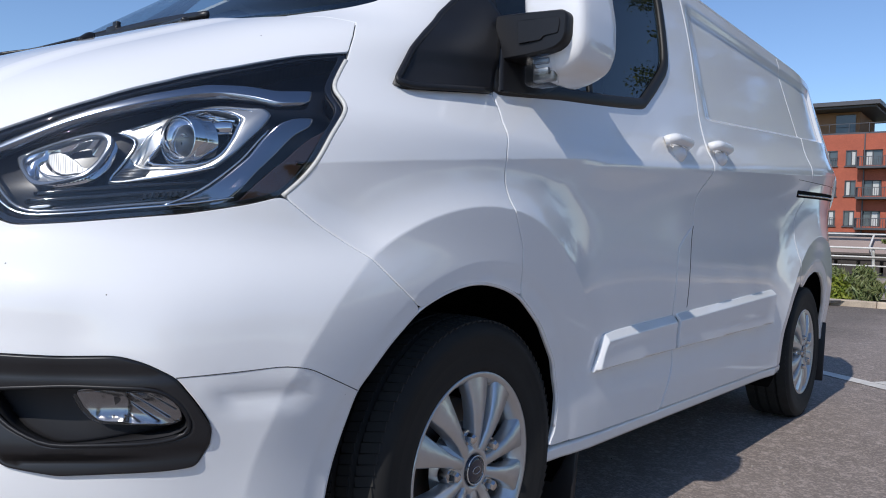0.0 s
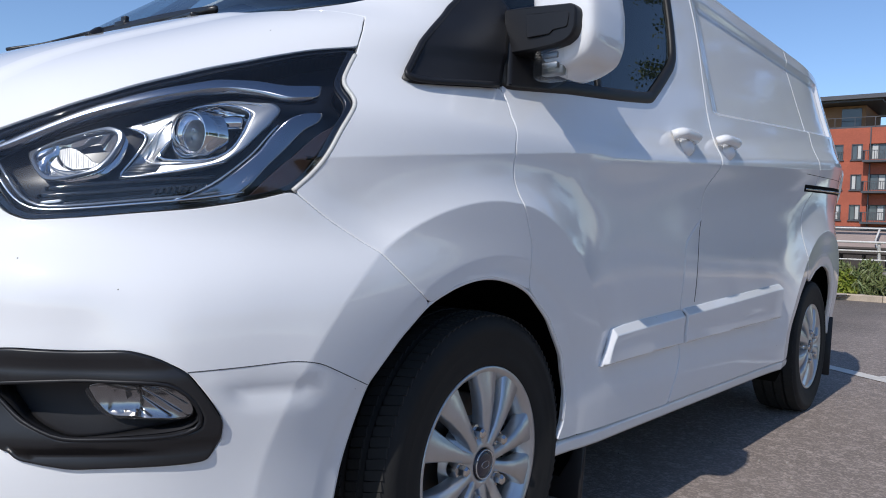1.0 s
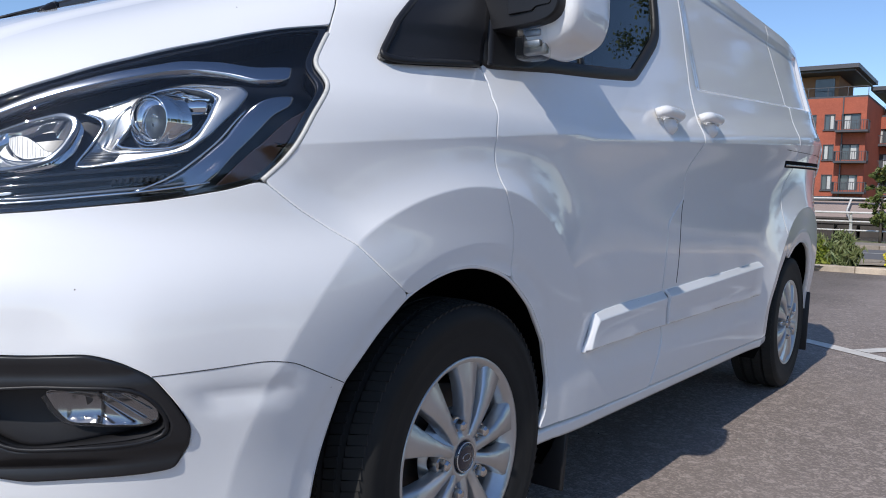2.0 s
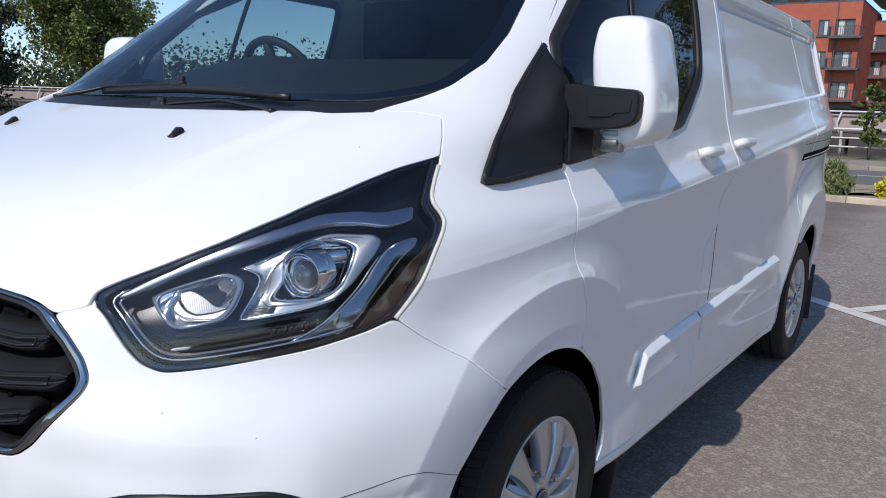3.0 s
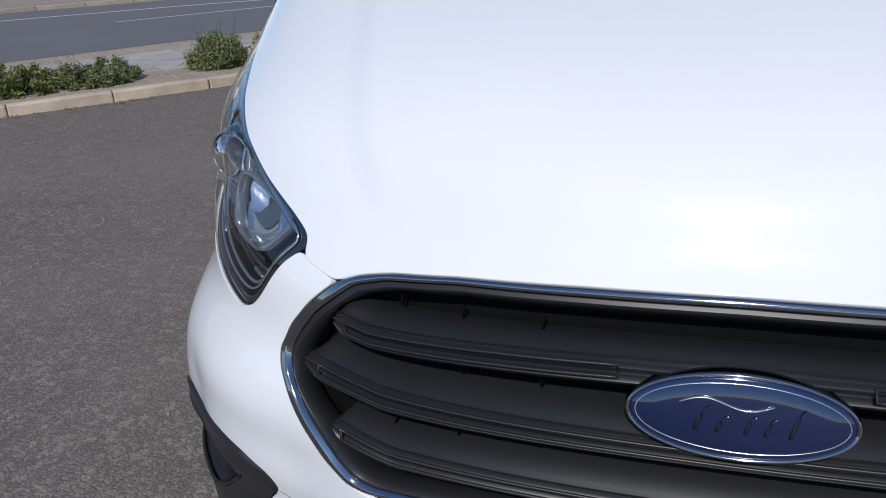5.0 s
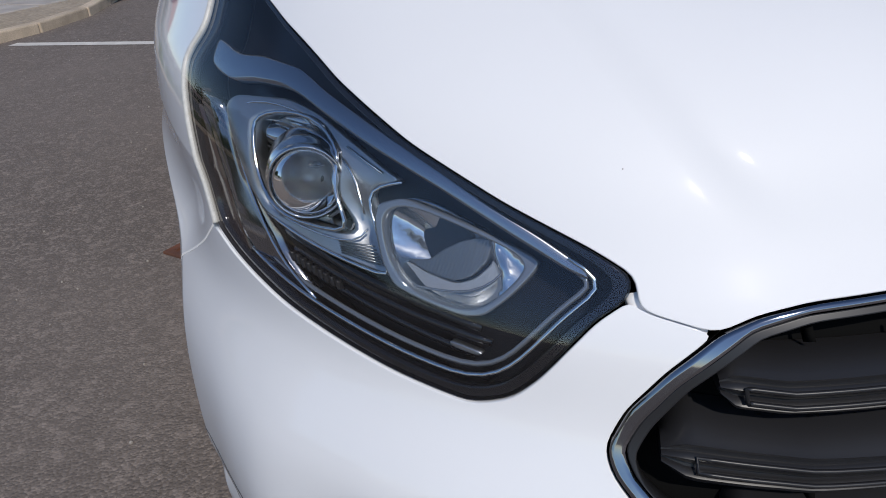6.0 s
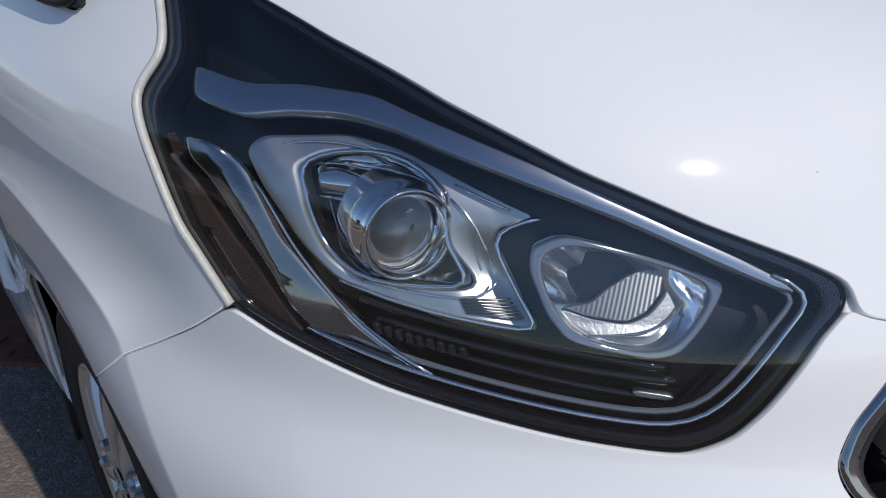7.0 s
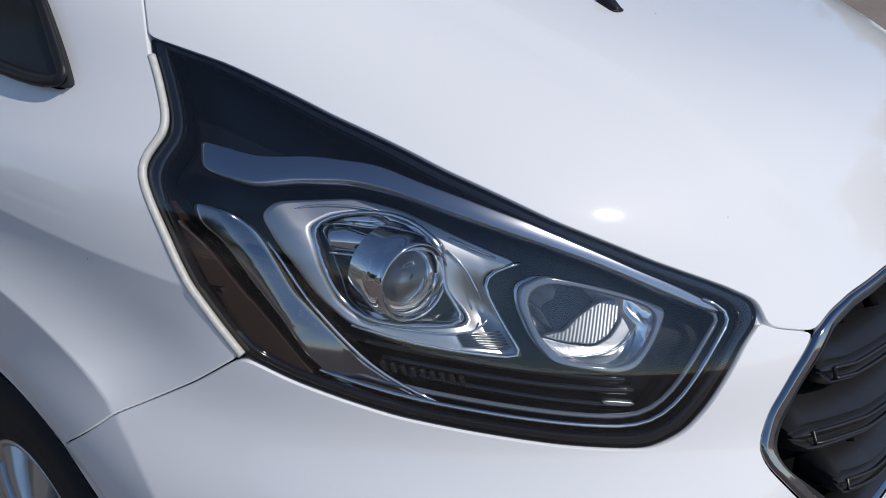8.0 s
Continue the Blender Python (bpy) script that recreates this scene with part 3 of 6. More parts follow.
box(bm, (1.5, 4.2, 0.05), (0, 1.55, 0.27), bevel=0.01)
box(bm, (1.0, 1.35, 0.62), (0, -0.02, 0.60), bevel=0.03)
box(bm, (1.82, 1.90, 0.03), (0, 1.48, 0.315), bevel=0.01)
box(bm, (1.20, 3.6, 0.03), (0, 1.80, 0.62), bevel=0.01)
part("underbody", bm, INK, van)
CABIN = shader("grey_cabin_plastic", (0.035, 0.035, 0.037), rough=0.6, vary=0.2, vary_scale=6, bump=0.2, bump_scale=500, bump_dist=0.0008)
FABRIC = shader("dark_seat_fabric", (0.03, 0.03, 0.034), rough=0.9, vary=0.3, vary_scale=20, bump=0.4, bump_scale=600, bump_dist=0.001)
bm = bmesh.new()
rows = []
for y, z, w in ((-.10, 1.02, .70), (-.20, 1.30, .66), (-.10, 1.335, .68), (.10, 1.40, .72), (.27, 1.445, .73), (.34, 1.445, .73), (.38, 1.40, .73), (.40, 1.20, .72), (.36, 1.02, .72)):
    rows.append([bm.verts.new((w * q, y + .10 * q * q, z + (.02 * math.exp(-((q + .6) / .3) ** 2) if z > 1.4 else 0))) for q in np.linspace(-1, 1, 25)])
for p0, p1 in zip(rows, rows[1:]):
    for i in range(24):
        bm.faces.new((p0[i], p0[i + 1], p1[i + 1], p1[i]))
part("dashboard", bm, CABIN, van, "dark grey plastic dashboard")
bm = bmesh.new()
box(bm, (1.55, 0.04, 0.95), (0, 1.25, 1.30), bevel=0.01)
part("bulkhead", bm, CABIN, van)
for x in (-0.40, 0.42):
    bm = bmesh.new()
    box(bm, (0.48, 0.16, 0.62), (x, 0.98, 1.18), Euler((radians(-12), 0, 0)).to_matrix(), bevel=0.06, seg=3)
    box(bm, (0.26, 0.10, 0.19), (x, 1.06, 1.60), Euler((radians(-8), 0, 0)).to_matrix(), bevel=0.04, seg=3)
    box(bm, (0.50, 0.50, 0.16), (x, 0.72, 0.86), bevel=0.06, seg=3)
    part("seat", bm, FABRIC, van, "dark fabric cab seat")
bm = bmesh.new()
wheel_m = Matrix.Translation((-0.52, 0.49, 1.365)) @ Euler((radians(-62), 0, 0)).to_matrix().to_4x4()
tube(bm, [wheel_m @ Vector((0.185 * math.cos(a), 0.185 * math.sin(a), 0)) for a in np.linspace(0, 2 * math.pi, 40, endpoint=False)], 0.016, closed=True)
for a in (0, math.pi, -math.pi / 2):
    tube(bm, [wheel_m @ Vector((0, 0, -0.02)), wheel_m @ Vector((0.18 * math.cos(a), 0.18 * math.sin(a), 0))], 0.018, sides=6)
lathe(bm, [(0, 0.01), (0.06, 0.008), (0.07, -0.02), (0, -0.03)], 24, wheel_m)
part("steering_wheel", bm, CABIN, van, "black steering wheel")


# ---- wipers and jets ----
def wiper(blade, arm, lift=0.0):
    """A blade on the glass and the cranked arm that holds it, both along points in (s, z)."""
    def along(points, n, out):
        p = np.array(points)
        t = np.linspace(0, 1, len(p))
        k = np.linspace(0, 1, n)
        return skin(np.interp(k, t, p[:, 0]), np.interp(k, t, p[:, 1]), out + lift)
    bm = bmesh.new()
    tube(bm, along(blade, 24, 0.010), [0.006 + 0.003 * math.sin(math.pi * i / 23) for i in range(24)], sides=6, flat=1.5)
    ob = part("wiper", bm, SATIN_BLACK, van, "black wiper resting on the glass")
    bm = bmesh.new()
    tube(bm, along(arm, 20, 0.020), [0.010 - 0.004 * i / 19 for i in range(20)], sides=6, flat=0.6)
    end = Vector(along(arm, 2, 0.018)[-1])
    box(bm, (.050, .018, .020), end, bevel=.005)
    box(bm, (.022, .012, .016), end + Vector((.012, 0, .012)), bevel=.003)
    part("wiper_arm", bm, SATIN_BLACK, ob, "black cranked arm")


wiper([(-.172, 1.307), (-.091, 1.313), (.042, 1.319), (.176, 1.315), (.300, 1.303)], [(-.230, 1.272), (-.200, 1.290), (-.165, 1.311), (-.080, 1.316), (.030, 1.322)])
wiper([(-.09, 1.272), (.02, 1.276), (.15, 1.278), (.27, 1.274)], [(.310, 1.274), (.285, 1.281), (.178, 1.300), (.11, 1.290), (.060, 1.279)], lift=-.018)
for side in (1, -1):
    c, n = skin(np.array([side * .226]), np.array([1.221]))[0], skin_normal(np.array([side * .226]), np.array([1.221]))[0]
    frame_m = Matrix.Translation(c) @ Vector(n).to_track_quat("Z", "Y").to_matrix().to_4x4()
    bm = bmesh.new()
    box(bm, (0.024, 0.034, 0.016), (0, 0, 0.004), bevel=0.006, seg=3)
    for v in bm.verts:
        if v.co.z > 0.004 and v.co.y < 0:
            v.co.z -= 0.006
            v.co.x *= 0.6
    bmesh.ops.transform(bm, matrix=frame_m, verts=bm.verts)
    part("washer_jet", bm, BLACK_PLASTIC, van, "small black washer jet on the bonnet")


# ---- headlamps ----
BAND_TOP = [(.562, 1.118), (.537, 1.109), (.512, 1.113), (.483, 1.109), (.468, 1.096), (.442, 1.075), (.412, 1.049), (.384, 1.016), (.361, .994), (.343, .975), (.340, .963), (.350, .968),
            (.378, .993), (.409, 1.024), (.437, 1.048), (.465, 1.071), (.483, 1.086), (.50, 1.093), (.525, 1.091), (.55, 1.083), (.571, 1.092)]
BAND_SIDE = [(.588, 1.062), (.573, 1.057), (.566, 1.044), (.565, 1.026), (.564, .98), (.557, .949), (.549, .920), (.532, .896), (.520, .882), (.544, .884), (.564, .889), (.575, .922), (.58, .958), (.585, .991),
             (.588, 1.027), (.594, 1.041)]
SHELL = [(.556, 1.056), (.543, 1.072), (.523, 1.079), (.502, 1.086), (.484, 1.08), (.47, 1.063), (.453, 1.038), (.440, 1.024), (.462, 1.012), (.468, .998), (.466, .983), (.464, .928), (.502, .938), (.524, .946),
         (.544, .958), (.553, .985), (.558, 1.029)]
SOCKET = [(.536, 1.050), (.5196, 1.066), (.494, 1.0745), (.4835, 1.0716), (.479, 1.0557), (.477, 1.042), (.484, 1.018), (.490, .994), (.4845, .971), (.486, .963), (.5145, .9600), (.535, .9600), (.5435, .978), (.543, 1.010)]
BOWL = [(.450, 1.002), (.434, 1.012), (.416, 1.004), (.398, .995), (.380, .985), (.366, .976), (.371, .967), (.389, .942), (.405, .919), (.417, .915), (.436, .923), (.452, .932), (.456, .953), (.455, .986)]
FLUTE = [(.391, .986), (.398, .969), (.410, .954), (.422, .9456), (.438, .949), (.4495, .956), (.4345, .961), (.424, .972), (.411, .982), (.400, .987)]
FLOOR = [(.390, .985), (.3783, .9758), (.3832, .9674), (.4058, .9416), (.4128, .9328), (.4518, .9324), (.4536, .9533), (.4495, .9555), (.438, .9482), (.422, .9445), (.4095, .953), (.397, .968)]
VISOR_TOP, VISOR_LOW = [(.4785, 1.0386), (.485, 1.0445), (.497, 1.0440), (.510, 1.0475), (.520, 1.0551), (.529, 1.0515)], [(.538, 1.024), (.528, 1.0240), (.518, 1.0222), (.504, 1.0222), (.489, 1.0299)]
CROWN = [(.5317, 1.0525), (.5166, 1.0661), (.4956, 1.0721), (.4842, 1.0715), (.4805, 1.0603), (.4795, 1.0483), (.4884, 1.0525), (.5039, 1.0530), (.5152, 1.0575), (.5236, 1.0570)]
MARKER = [(.606, 1.062), (.607, 1.036), (.601, 1.020), (.595, .981), (.587, .945), (.578, .909), (.570, .888), (.590, .897), (.604, .913), (.6125, .940), (.613, .99), (.610, 1.04)]
BROWN = shader("smoked_marker_lens", (0.040, 0.022, 0.017), rough=0.12, coat=0.4, vary=0.4, vary_scale=25)
PALE = shader("pale_lamp_seal", (0.62, 0.61, 0.57), rough=0.35, vary=0.3, vary_scale=160, bump=0.4, bump_scale=450, bump_dist=0.001)
FROST = shader("reflector_aluminium", (0.80, 0.81, 0.82), rough=0.14, metal=1.0)
SATIN = shader("satin_lamp_aluminium", (0.47, 0.48, 0.49), rough=0.38, metal=1.0)
FLUTED = shader("fluted_lamp_wall", (0.26, 0.265, 0.27), rough=0.42, metal=1.0)
STIPPLED = shader("stippled_lamp_frost", (0.42, 0.43, 0.44), rough=0.40, metal=0.7, bump=0.5, bump_scale=420, bump_dist=0.001)
ACRYLIC = shader("grey_lamp_acrylic", (0.22, 0.24, 0.27), rough=0.12, metal=0.6, coat=0.5)
shell_depth = lambda s: -(.010 + .036 * np.clip((.565 - np.abs(s)) / .105, 0, 1))
bowl_depth = lambda s: -(.020 + .024 * np.clip((.455 - np.abs(s)) / .085, 0, 1))


def bowl_shape(s, z):
    """A deep dish whose upper half is cut into broad flats."""
    r = np.hypot((s - .425) * SU / 0.048, (z - .968) / 0.050)
    dish = -0.040 * np.clip(1 - r * r, 0, 1)
    steps = 0.0026 * np.sin((s * 0.8 - z * 0.45) * 300) * step(.955, .975, z)
    return bowl_depth(s) + dish + steps


def flute_shape(s, z):
    """A finely fluted crescent that curls out of the dish."""
    return bowl_depth(s) - .006 - .012 * np.clip((s - .385) / .060, 0, 1) + 0.00035 * np.sin((s * 1.2 + z * 0.5) * 2400)


def visor_shape(s, z):
    """A rounded section down the visor over the lens."""
    top, low = np.array(VISOR_TOP), np.array(VISOR_LOW[::-1])
    hi, lo = np.interp(s, top[:, 0], top[:, 1]), np.interp(s, low[:, 0], low[:, 1])
    w = np.clip((z - lo) / np.maximum(hi - lo, .004), 0, 1) * 2 - 1
    return shell_depth(s) - .006 - .007 * w * w + .003 * w


def blade_shape(s, z):
    """A rounded section across the upper blade."""
    top, low = np.array(BAND_TOP[:10][::-1]), np.array(BAND_TOP[10:])
    hi, lo = np.interp(s, top[:, 0], top[:, 1]), np.interp(s, low[:, 0], low[:, 1])
    w = np.clip((z - lo) / np.maximum(hi - lo, .004), 0, 1) * 2 - 1
    return -.006 * np.clip((.45 - s) / .1, 0, 1) - .0010 * w * w


def socket_shape(s, z):
    r = np.hypot((s - .513) * SU / 0.050, (z - 1.012) / 0.060)
    return shell_depth(s) - 0.004 - 0.045 * np.clip(1.15 - r * r, 0, 1)


def headlamp(flip):
    lamp_ob = panel("headlamp", HEADLAMP, LAMP_BLACK, van, gap=0.016, edge=0.007, out=-0.058, flange=-0.054, bevel=0.004, mirror=flip, label="headlamp with black housing under a clear cover")
    rim = inset(HEADLAMP, 0.011)
    panel("bezel", HEADLAMP, GLOSS_BLACK, lamp_ob, holes=[rim], gap=0.03, edge=0.007, out=-0.007, flange=0.012, mirror=flip, inset=0.002, label="gloss black lamp surround")
    cover = panel("cover", HEADLAMP, LENS, lamp_ob, gap=0.014, edge=0.007, out=-0.0012, flange=0.003, mirror=flip, label="clear plastic lamp cover")
    cover.visible_shadow = False
    gs, gz = unflat(shrink(even(HEADLAMP, 0.008, 2), 0.017))
    keep = list(zip(gs.tolist(), gz.tolist()))
    lo = next(i for i, (a, b) in enumerate(keep) if a < .352)
    hi = next(i for i, (a, b) in enumerate(keep) if i > lo and a > .575)
    skin_line("light_guide", keep[lo:hi], FROST, lamp_ob, 0.0022, out=-0.014, mirror=flip, label="thin bright light guide")
    gs, gz = unflat(shrink(even(HEADLAMP, 0.008, 2), 0.0235))
    keep = list(zip(gs.tolist(), gz.tolist()))
    lo = next(i for i, (a, b) in enumerate(keep) if a < .365)
    hi = next(i for i, (a, b) in enumerate(keep) if i > lo and a > .56)
    skin_line("light_guide_back", keep[lo:hi], ACRYLIC, lamp_ob, 0.0028, out=-0.022, mirror=flip, label="grey acrylic edge behind the light guide")
    panel("upper_blade", BAND_TOP, BLADE_SILVER, lamp_ob, gap=0.010, edge=0.006, out=-0.009, flange=0.02, bevel=0.003, mirror=flip, label="chromed upper blade", shape=blade_shape)
    panel("side_blade", BAND_SIDE, DARK_CHROME, lamp_ob, gap=0.010, edge=0.006, out=-0.010, flange=0.022, bevel=0.004, mirror=flip, label="chromed side blade", shape=lambda s, z: -.010 * np.clip((.575 - s) / .02, 0, 1))
    skin_line("blade_edge", [(.564, 1.030), (.562, .98), (.555, .949), (.547, .920), (.530, .896), (.515, .884)], FROST, lamp_ob, 0.0018, out=-0.018, mirror=flip)
    panel("shell", SHELL, SATIN, lamp_ob, holes=[SOCKET], gap=0.009, edge=0.006, flange=0.022, bevel=0.003, mirror=flip, shape=lambda s, z: shell_depth(s) + .006 * np.exp(-((s - .548) / .012) ** 2) - .016 * np.exp(-((s - .474) / .013) ** 2 - ((z - .972) / .030) ** 2), label="satin silver reflector shell")
    skin_line("shell_edge", [(.440, 1.024), (.462, 1.012), (.469, .998), (.467, .983), (.466, .955), (.464, .928), (.502, .938), (.524, .946), (.544, .958)], FROST, lamp_ob, 0.0020, out=lambda s, z: shell_depth(s) + .001, mirror=flip)
    panel("socket", SOCKET, FROST, lamp_ob, gap=0.007, edge=0.006, flange=-0.003, mirror=flip, shape=socket_shape, label="chromed bowl round the projector")
    skin_line("socket_edge", SOCKET, CHROME, lamp_ob, 0.0024, out=lambda s, z: shell_depth(s) + .001, closed=True, mirror=flip)
    panel("reflector", BOWL, FROST, lamp_ob, gap=0.005, edge=0.005, flange=0.02, mirror=flip, shape=bowl_shape, label="faceted bright reflector")
    panel("fluted_wall", FLUTE, FLUTED, lamp_ob, gap=0.0010, edge=0.003, flange=0.01, mirror=flip, shape=flute_shape, label="fluted satin reflector wall")
    panel("frosted_floor", FLOOR, STIPPLED, lamp_ob, gap=0.006, edge=0.004, flange=0.012, mirror=flip, shape=lambda s, z: bowl_depth(s) - .008 - .010 * np.clip((s - .385) / .060, 0, 1) + .25 * np.clip(.945 - z, 0, .02), label="frosted grey floor of the reflector")
    skin_line("floor_edge", [(.386, .981), (.3845, .9674), (.4065, .9436), (.415, .9365), (.450, .9345)], ACRYLIC, lamp_ob, .0012, out=lambda s, z: bowl_depth(s) - .004, mirror=flip)
    panel("visor", VISOR_TOP + VISOR_LOW, CHROME, lamp_ob, gap=0.004, edge=0.004, flange=0.014, bevel=0.0015, mirror=flip, shape=visor_shape, label="chromed visor over the lens")
    panel("crown", CROWN, FROST, lamp_ob, gap=0.004, edge=0.004, flange=0.012, bevel=0.0015, mirror=flip, shape=lambda s, z: shell_depth(s) - .012 + .004 * np.sin((z - 1.05) * 420 + s * 60), label="waved bright piece above the visor")
    skin_line("visor_edge", VISOR_LOW + [VISOR_TOP[0]], FROST, lamp_ob, .0014, out=lambda s, z: shell_depth(s) - .012, mirror=flip)
    panel("inner_lens", inset(BOWL, 0.003), LENS, lamp_ob, gap=0.02, edge=0.008, flange=0.002, mirror=flip, shape=lambda s, z: bowl_depth(s) + .004).visible_shadow = False
    panel("reflector_rim", BOWL, ACRYLIC, lamp_ob, holes=[inset(BOWL, 0.0065)], gap=0.01, edge=0.005, flange=0.016, bevel=0.002, mirror=flip, shape=lambda s, z: bowl_depth(s) + .006, label="grey acrylic rim")
    for step_line in ([(.548, 1.058), (.534, 1.070), (.514, 1.077), (.494, 1.075), (.481, 1.066)], [(.470, 1.050), (.463, 1.036), (.452, 1.029)], [(.476, 1.036), (.470, 1.022), (.473, 1.004), (.472, .984)],
                      [(.472, .972), (.482, .955), (.508, .954), (.534, .960)], [(.549, .975), (.553, 1.000), (.555, 1.030)]):
        skin_line("shell_step", step_line, FROST, lamp_ob, 0.0011, out=lambda s, z: shell_depth(s) + .0016, mirror=flip)
    for k in range(6):
        skin_line("shell_flute", [(.4705 - .0004 * k, .958 - .0030 * k), (.480, .9555 - .0026 * k), (.494, .9535 - .0022 * k)], FLUTED, lamp_ob, 0.0010, out=lambda s, z: shell_depth(s) + .0008, mirror=flip)
    panel("marker", MARKER, BROWN, lamp_ob, gap=0.016, edge=0.006, out=-0.014, flange=0.02, mirror=flip, label="smoked brown side marker")
    skin_line("seal", LAMP_REAR, PALE, lamp_ob, 0.0046, out=-0.003, mirror=flip, label="pale sealing strip")
    for ribs in ([(.545, .938), (.502, .927), (.451, .914), (.410, .902)], [(.540, .920), (.504, .911), (.452, .898), (.405, .889)], [(.530, .904), (.504, .896), (.455, .883), (.415, .874)]):
        skin_line("rib", ribs, GLOSS_BLACK, lamp_ob, 0.0042, out=-0.036, mirror=flip, flat=0.6)
    for k in range(9):
        panel("prism", [(.500 + k * .0048, .8985 + k * .0011), (.5028 + k * .0048, .8992 + k * .0011), (.5032 + k * .0048, .9092 + k * .0011), (.5004 + k * .0048, .9085 + k * .0011)], LAMP_GREY, lamp_ob, gap=.01, edge=.0012, out=-.028, flange=.006, bevel=.0006, inset=.0002, rounds=1, mirror=flip)
    panel("clip", [(.430, .8855), (.408, .8800), (.411, .8745), (.430, .8785)], SATIN, lamp_ob, gap=0.01, edge=0.004, out=-0.030, flange=0.008, mirror=flip)
    face = Matrix.Translation((0.756, -0.672, 0.9975)) @ Euler((radians(90), 0, radians(12))).to_matrix().to_4x4()
    bm = bmesh.new()
    lathe(bm, [(0.0, 0.017), (0.010, 0.0163), (0.020, 0.0135), (0.0285, 0.0080), (0.0348, 0.001), (0.0366, -0.004), (0.0362, -0.008), (0.0, -0.008)], 40, face)
    part("projector_lens", flipped(bm, flip), PROJ_GLASS, lamp_ob, "round projector lens")
    bm = bmesh.new()
    lathe(bm, [(0.0, -0.040), (0.013, -0.038), (0.024, -0.031), (0.033, -0.018), (0.0370, -0.004)], 32, face)
    part("projector_bowl", flipped(bm, flip), SATIN, lamp_ob)
    bm = bmesh.new()
    lathe(bm, [(0.0370, -0.006), (0.0374, 0.000), (0.0386, 0.0018), (0.0400, 0.0008), (0.0408, -0.004), (0.0416, -0.010), (0.0438, -0.013), (0.0450, -0.026), (0.048, -0.044)], 40, face)
    part("projector_ring", flipped(bm, flip), CHROME, lamp_ob, "stepped chrome ring round the lens")
    bm = bmesh.new()
    for k in range(14):
        a = radians(150 + k * 7)
        box(bm, (.0035, .012, .012), face @ Vector((.0465 * math.cos(a), .0465 * math.sin(a), -.014)), (face.to_3x3() @ Matrix.Rotation(a, 3, "Z")), bevel=.0008, seg=1)
    part("ribbed_wall", flipped(bm, flip), SATIN, lamp_ob, "ribbed silver wall beside the lens")


for flip in (False, True):
    headlamp(flip)

# ---- grille, badge, plate ----
MOUTH = [(0, .953), (.10, .952), (.19, .950), (.245, .943), (.272, .932), (.309, .888), (.327, .854), (.3355, .829), (.331, .809), (.300, .752), (.281, .715), (.268, .699), (.250, .6935), (.222, .6927), (.10, .6930), (0, .6930)]
# near-black backing sheet: the shade behind the louvres is put into its colour
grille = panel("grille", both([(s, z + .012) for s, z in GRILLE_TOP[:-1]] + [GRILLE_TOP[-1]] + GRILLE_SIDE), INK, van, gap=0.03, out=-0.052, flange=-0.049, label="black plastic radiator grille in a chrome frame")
GRILLE_OUT = [(s * .998, z - .0012) for s, z in GRILLE_TOP] + [(.3132, .898), (.3332, .863), (.3437, .829), (.3402, .8095), (.3252, .7797), (.3062, .7447), (.2902, .7137), (.2722, .6915), (.257, .687), (.222, .689), (.12, .690), (0, .690)]
panel("grille_frame", both(GRILLE_OUT), FRAME_CHROME, grille, holes=[both(MOUTH)], gap=0.02, edge=0.007, rounds=1, out=0.004, flange=0.03, bevel=0.003, label="bright chrome frame",
      shape=lambda s, z: 0.0 * s)
panel("grille_seal", both(MOUTH), SATIN_BLACK, grille, holes=[both([(s * .985, z + (.005 if z < .8 else -.006)) for s, z in MOUTH])], gap=0.02, edge=0.007, rounds=1, out=-0.003, flange=0.04)
panel("lower_lip", both([(0, .688), (.12, .688), (.222, .687), (.244, .682), (.222, .675), (.20, .662), (0, .660)]), SATIN_BLACK, grille, gap=0.02, edge=0.006, out=-0.005, flange=0.02)


def grille_bar(points, thick, spans=((.05, .95),)):
    """A louvre: a sloping face with a round nose under it and a raised rib along it."""
    l = np.array(points)
    k = np.linspace(0, 1, 60)
    t = np.linspace(0, 1, len(l))
    s, z = np.interp(k, t, l[:, 0]), np.interp(k, t, l[:, 1])
    z = np.convolve(np.pad(z, 2, mode="edge"), [.1, .2, .4, .2, .1], "valid")
    ends = np.clip(np.minimum(k, 1 - k) * 26, 0.15, 1) ** 0.5
    prof = [(-.046, .036), (-.028, .030), (-.013, .021), (-.005, .0135), (-.001, .010), (-.0035, .0075), (-.0035, .0045), (.001, .0025), (.003, -.001), (.001, -.0045), (-.0035, -.006),
            (-.0035, -.009), (.000, -.0115), (.002, -.0155), (-.002, -.019), (-.012, -.021), (-.042, -.022)]
    bm = bmesh.new()
    grid = [[bm.verts.new(p) for p in skin(s, z + h * thick * ends, o - 0.004)] for o, h in prof]
    for a, b in zip(grid, grid[1:]):
        for i in range(59):
            bm.faces.new((a[i], a[i + 1], b[i + 1], b[i]))
    bm.faces.new([g[0] for g in grid])
    bm.faces.new([g[-1] for g in grid][::-1])
    bmesh.ops.recalc_face_normals(bm, faces=bm.faces)
    louvre = auto(part("louvre", bm, SATIN_BLACK, grille, "black louvre with a raised rib"), 50)
    for lo, hi in spans:
        k = np.linspace(lo, hi, 44)
        s, z = np.interp(k, t, l[:, 0]), np.interp(k, t, l[:, 1])
        loop = np.vstack([skin(s, z + .0016, .0005), skin(s[::-1], z[::-1] - .0105, .0005)])
        bm = bmesh.new()
        tube(bm, loop, .0021, sides=6, closed=True)
        part("rib", bm, SATIN_BLACK, louvre)


def mirrored(points):
    return [(-s, z) for s, z in points[::-1]]


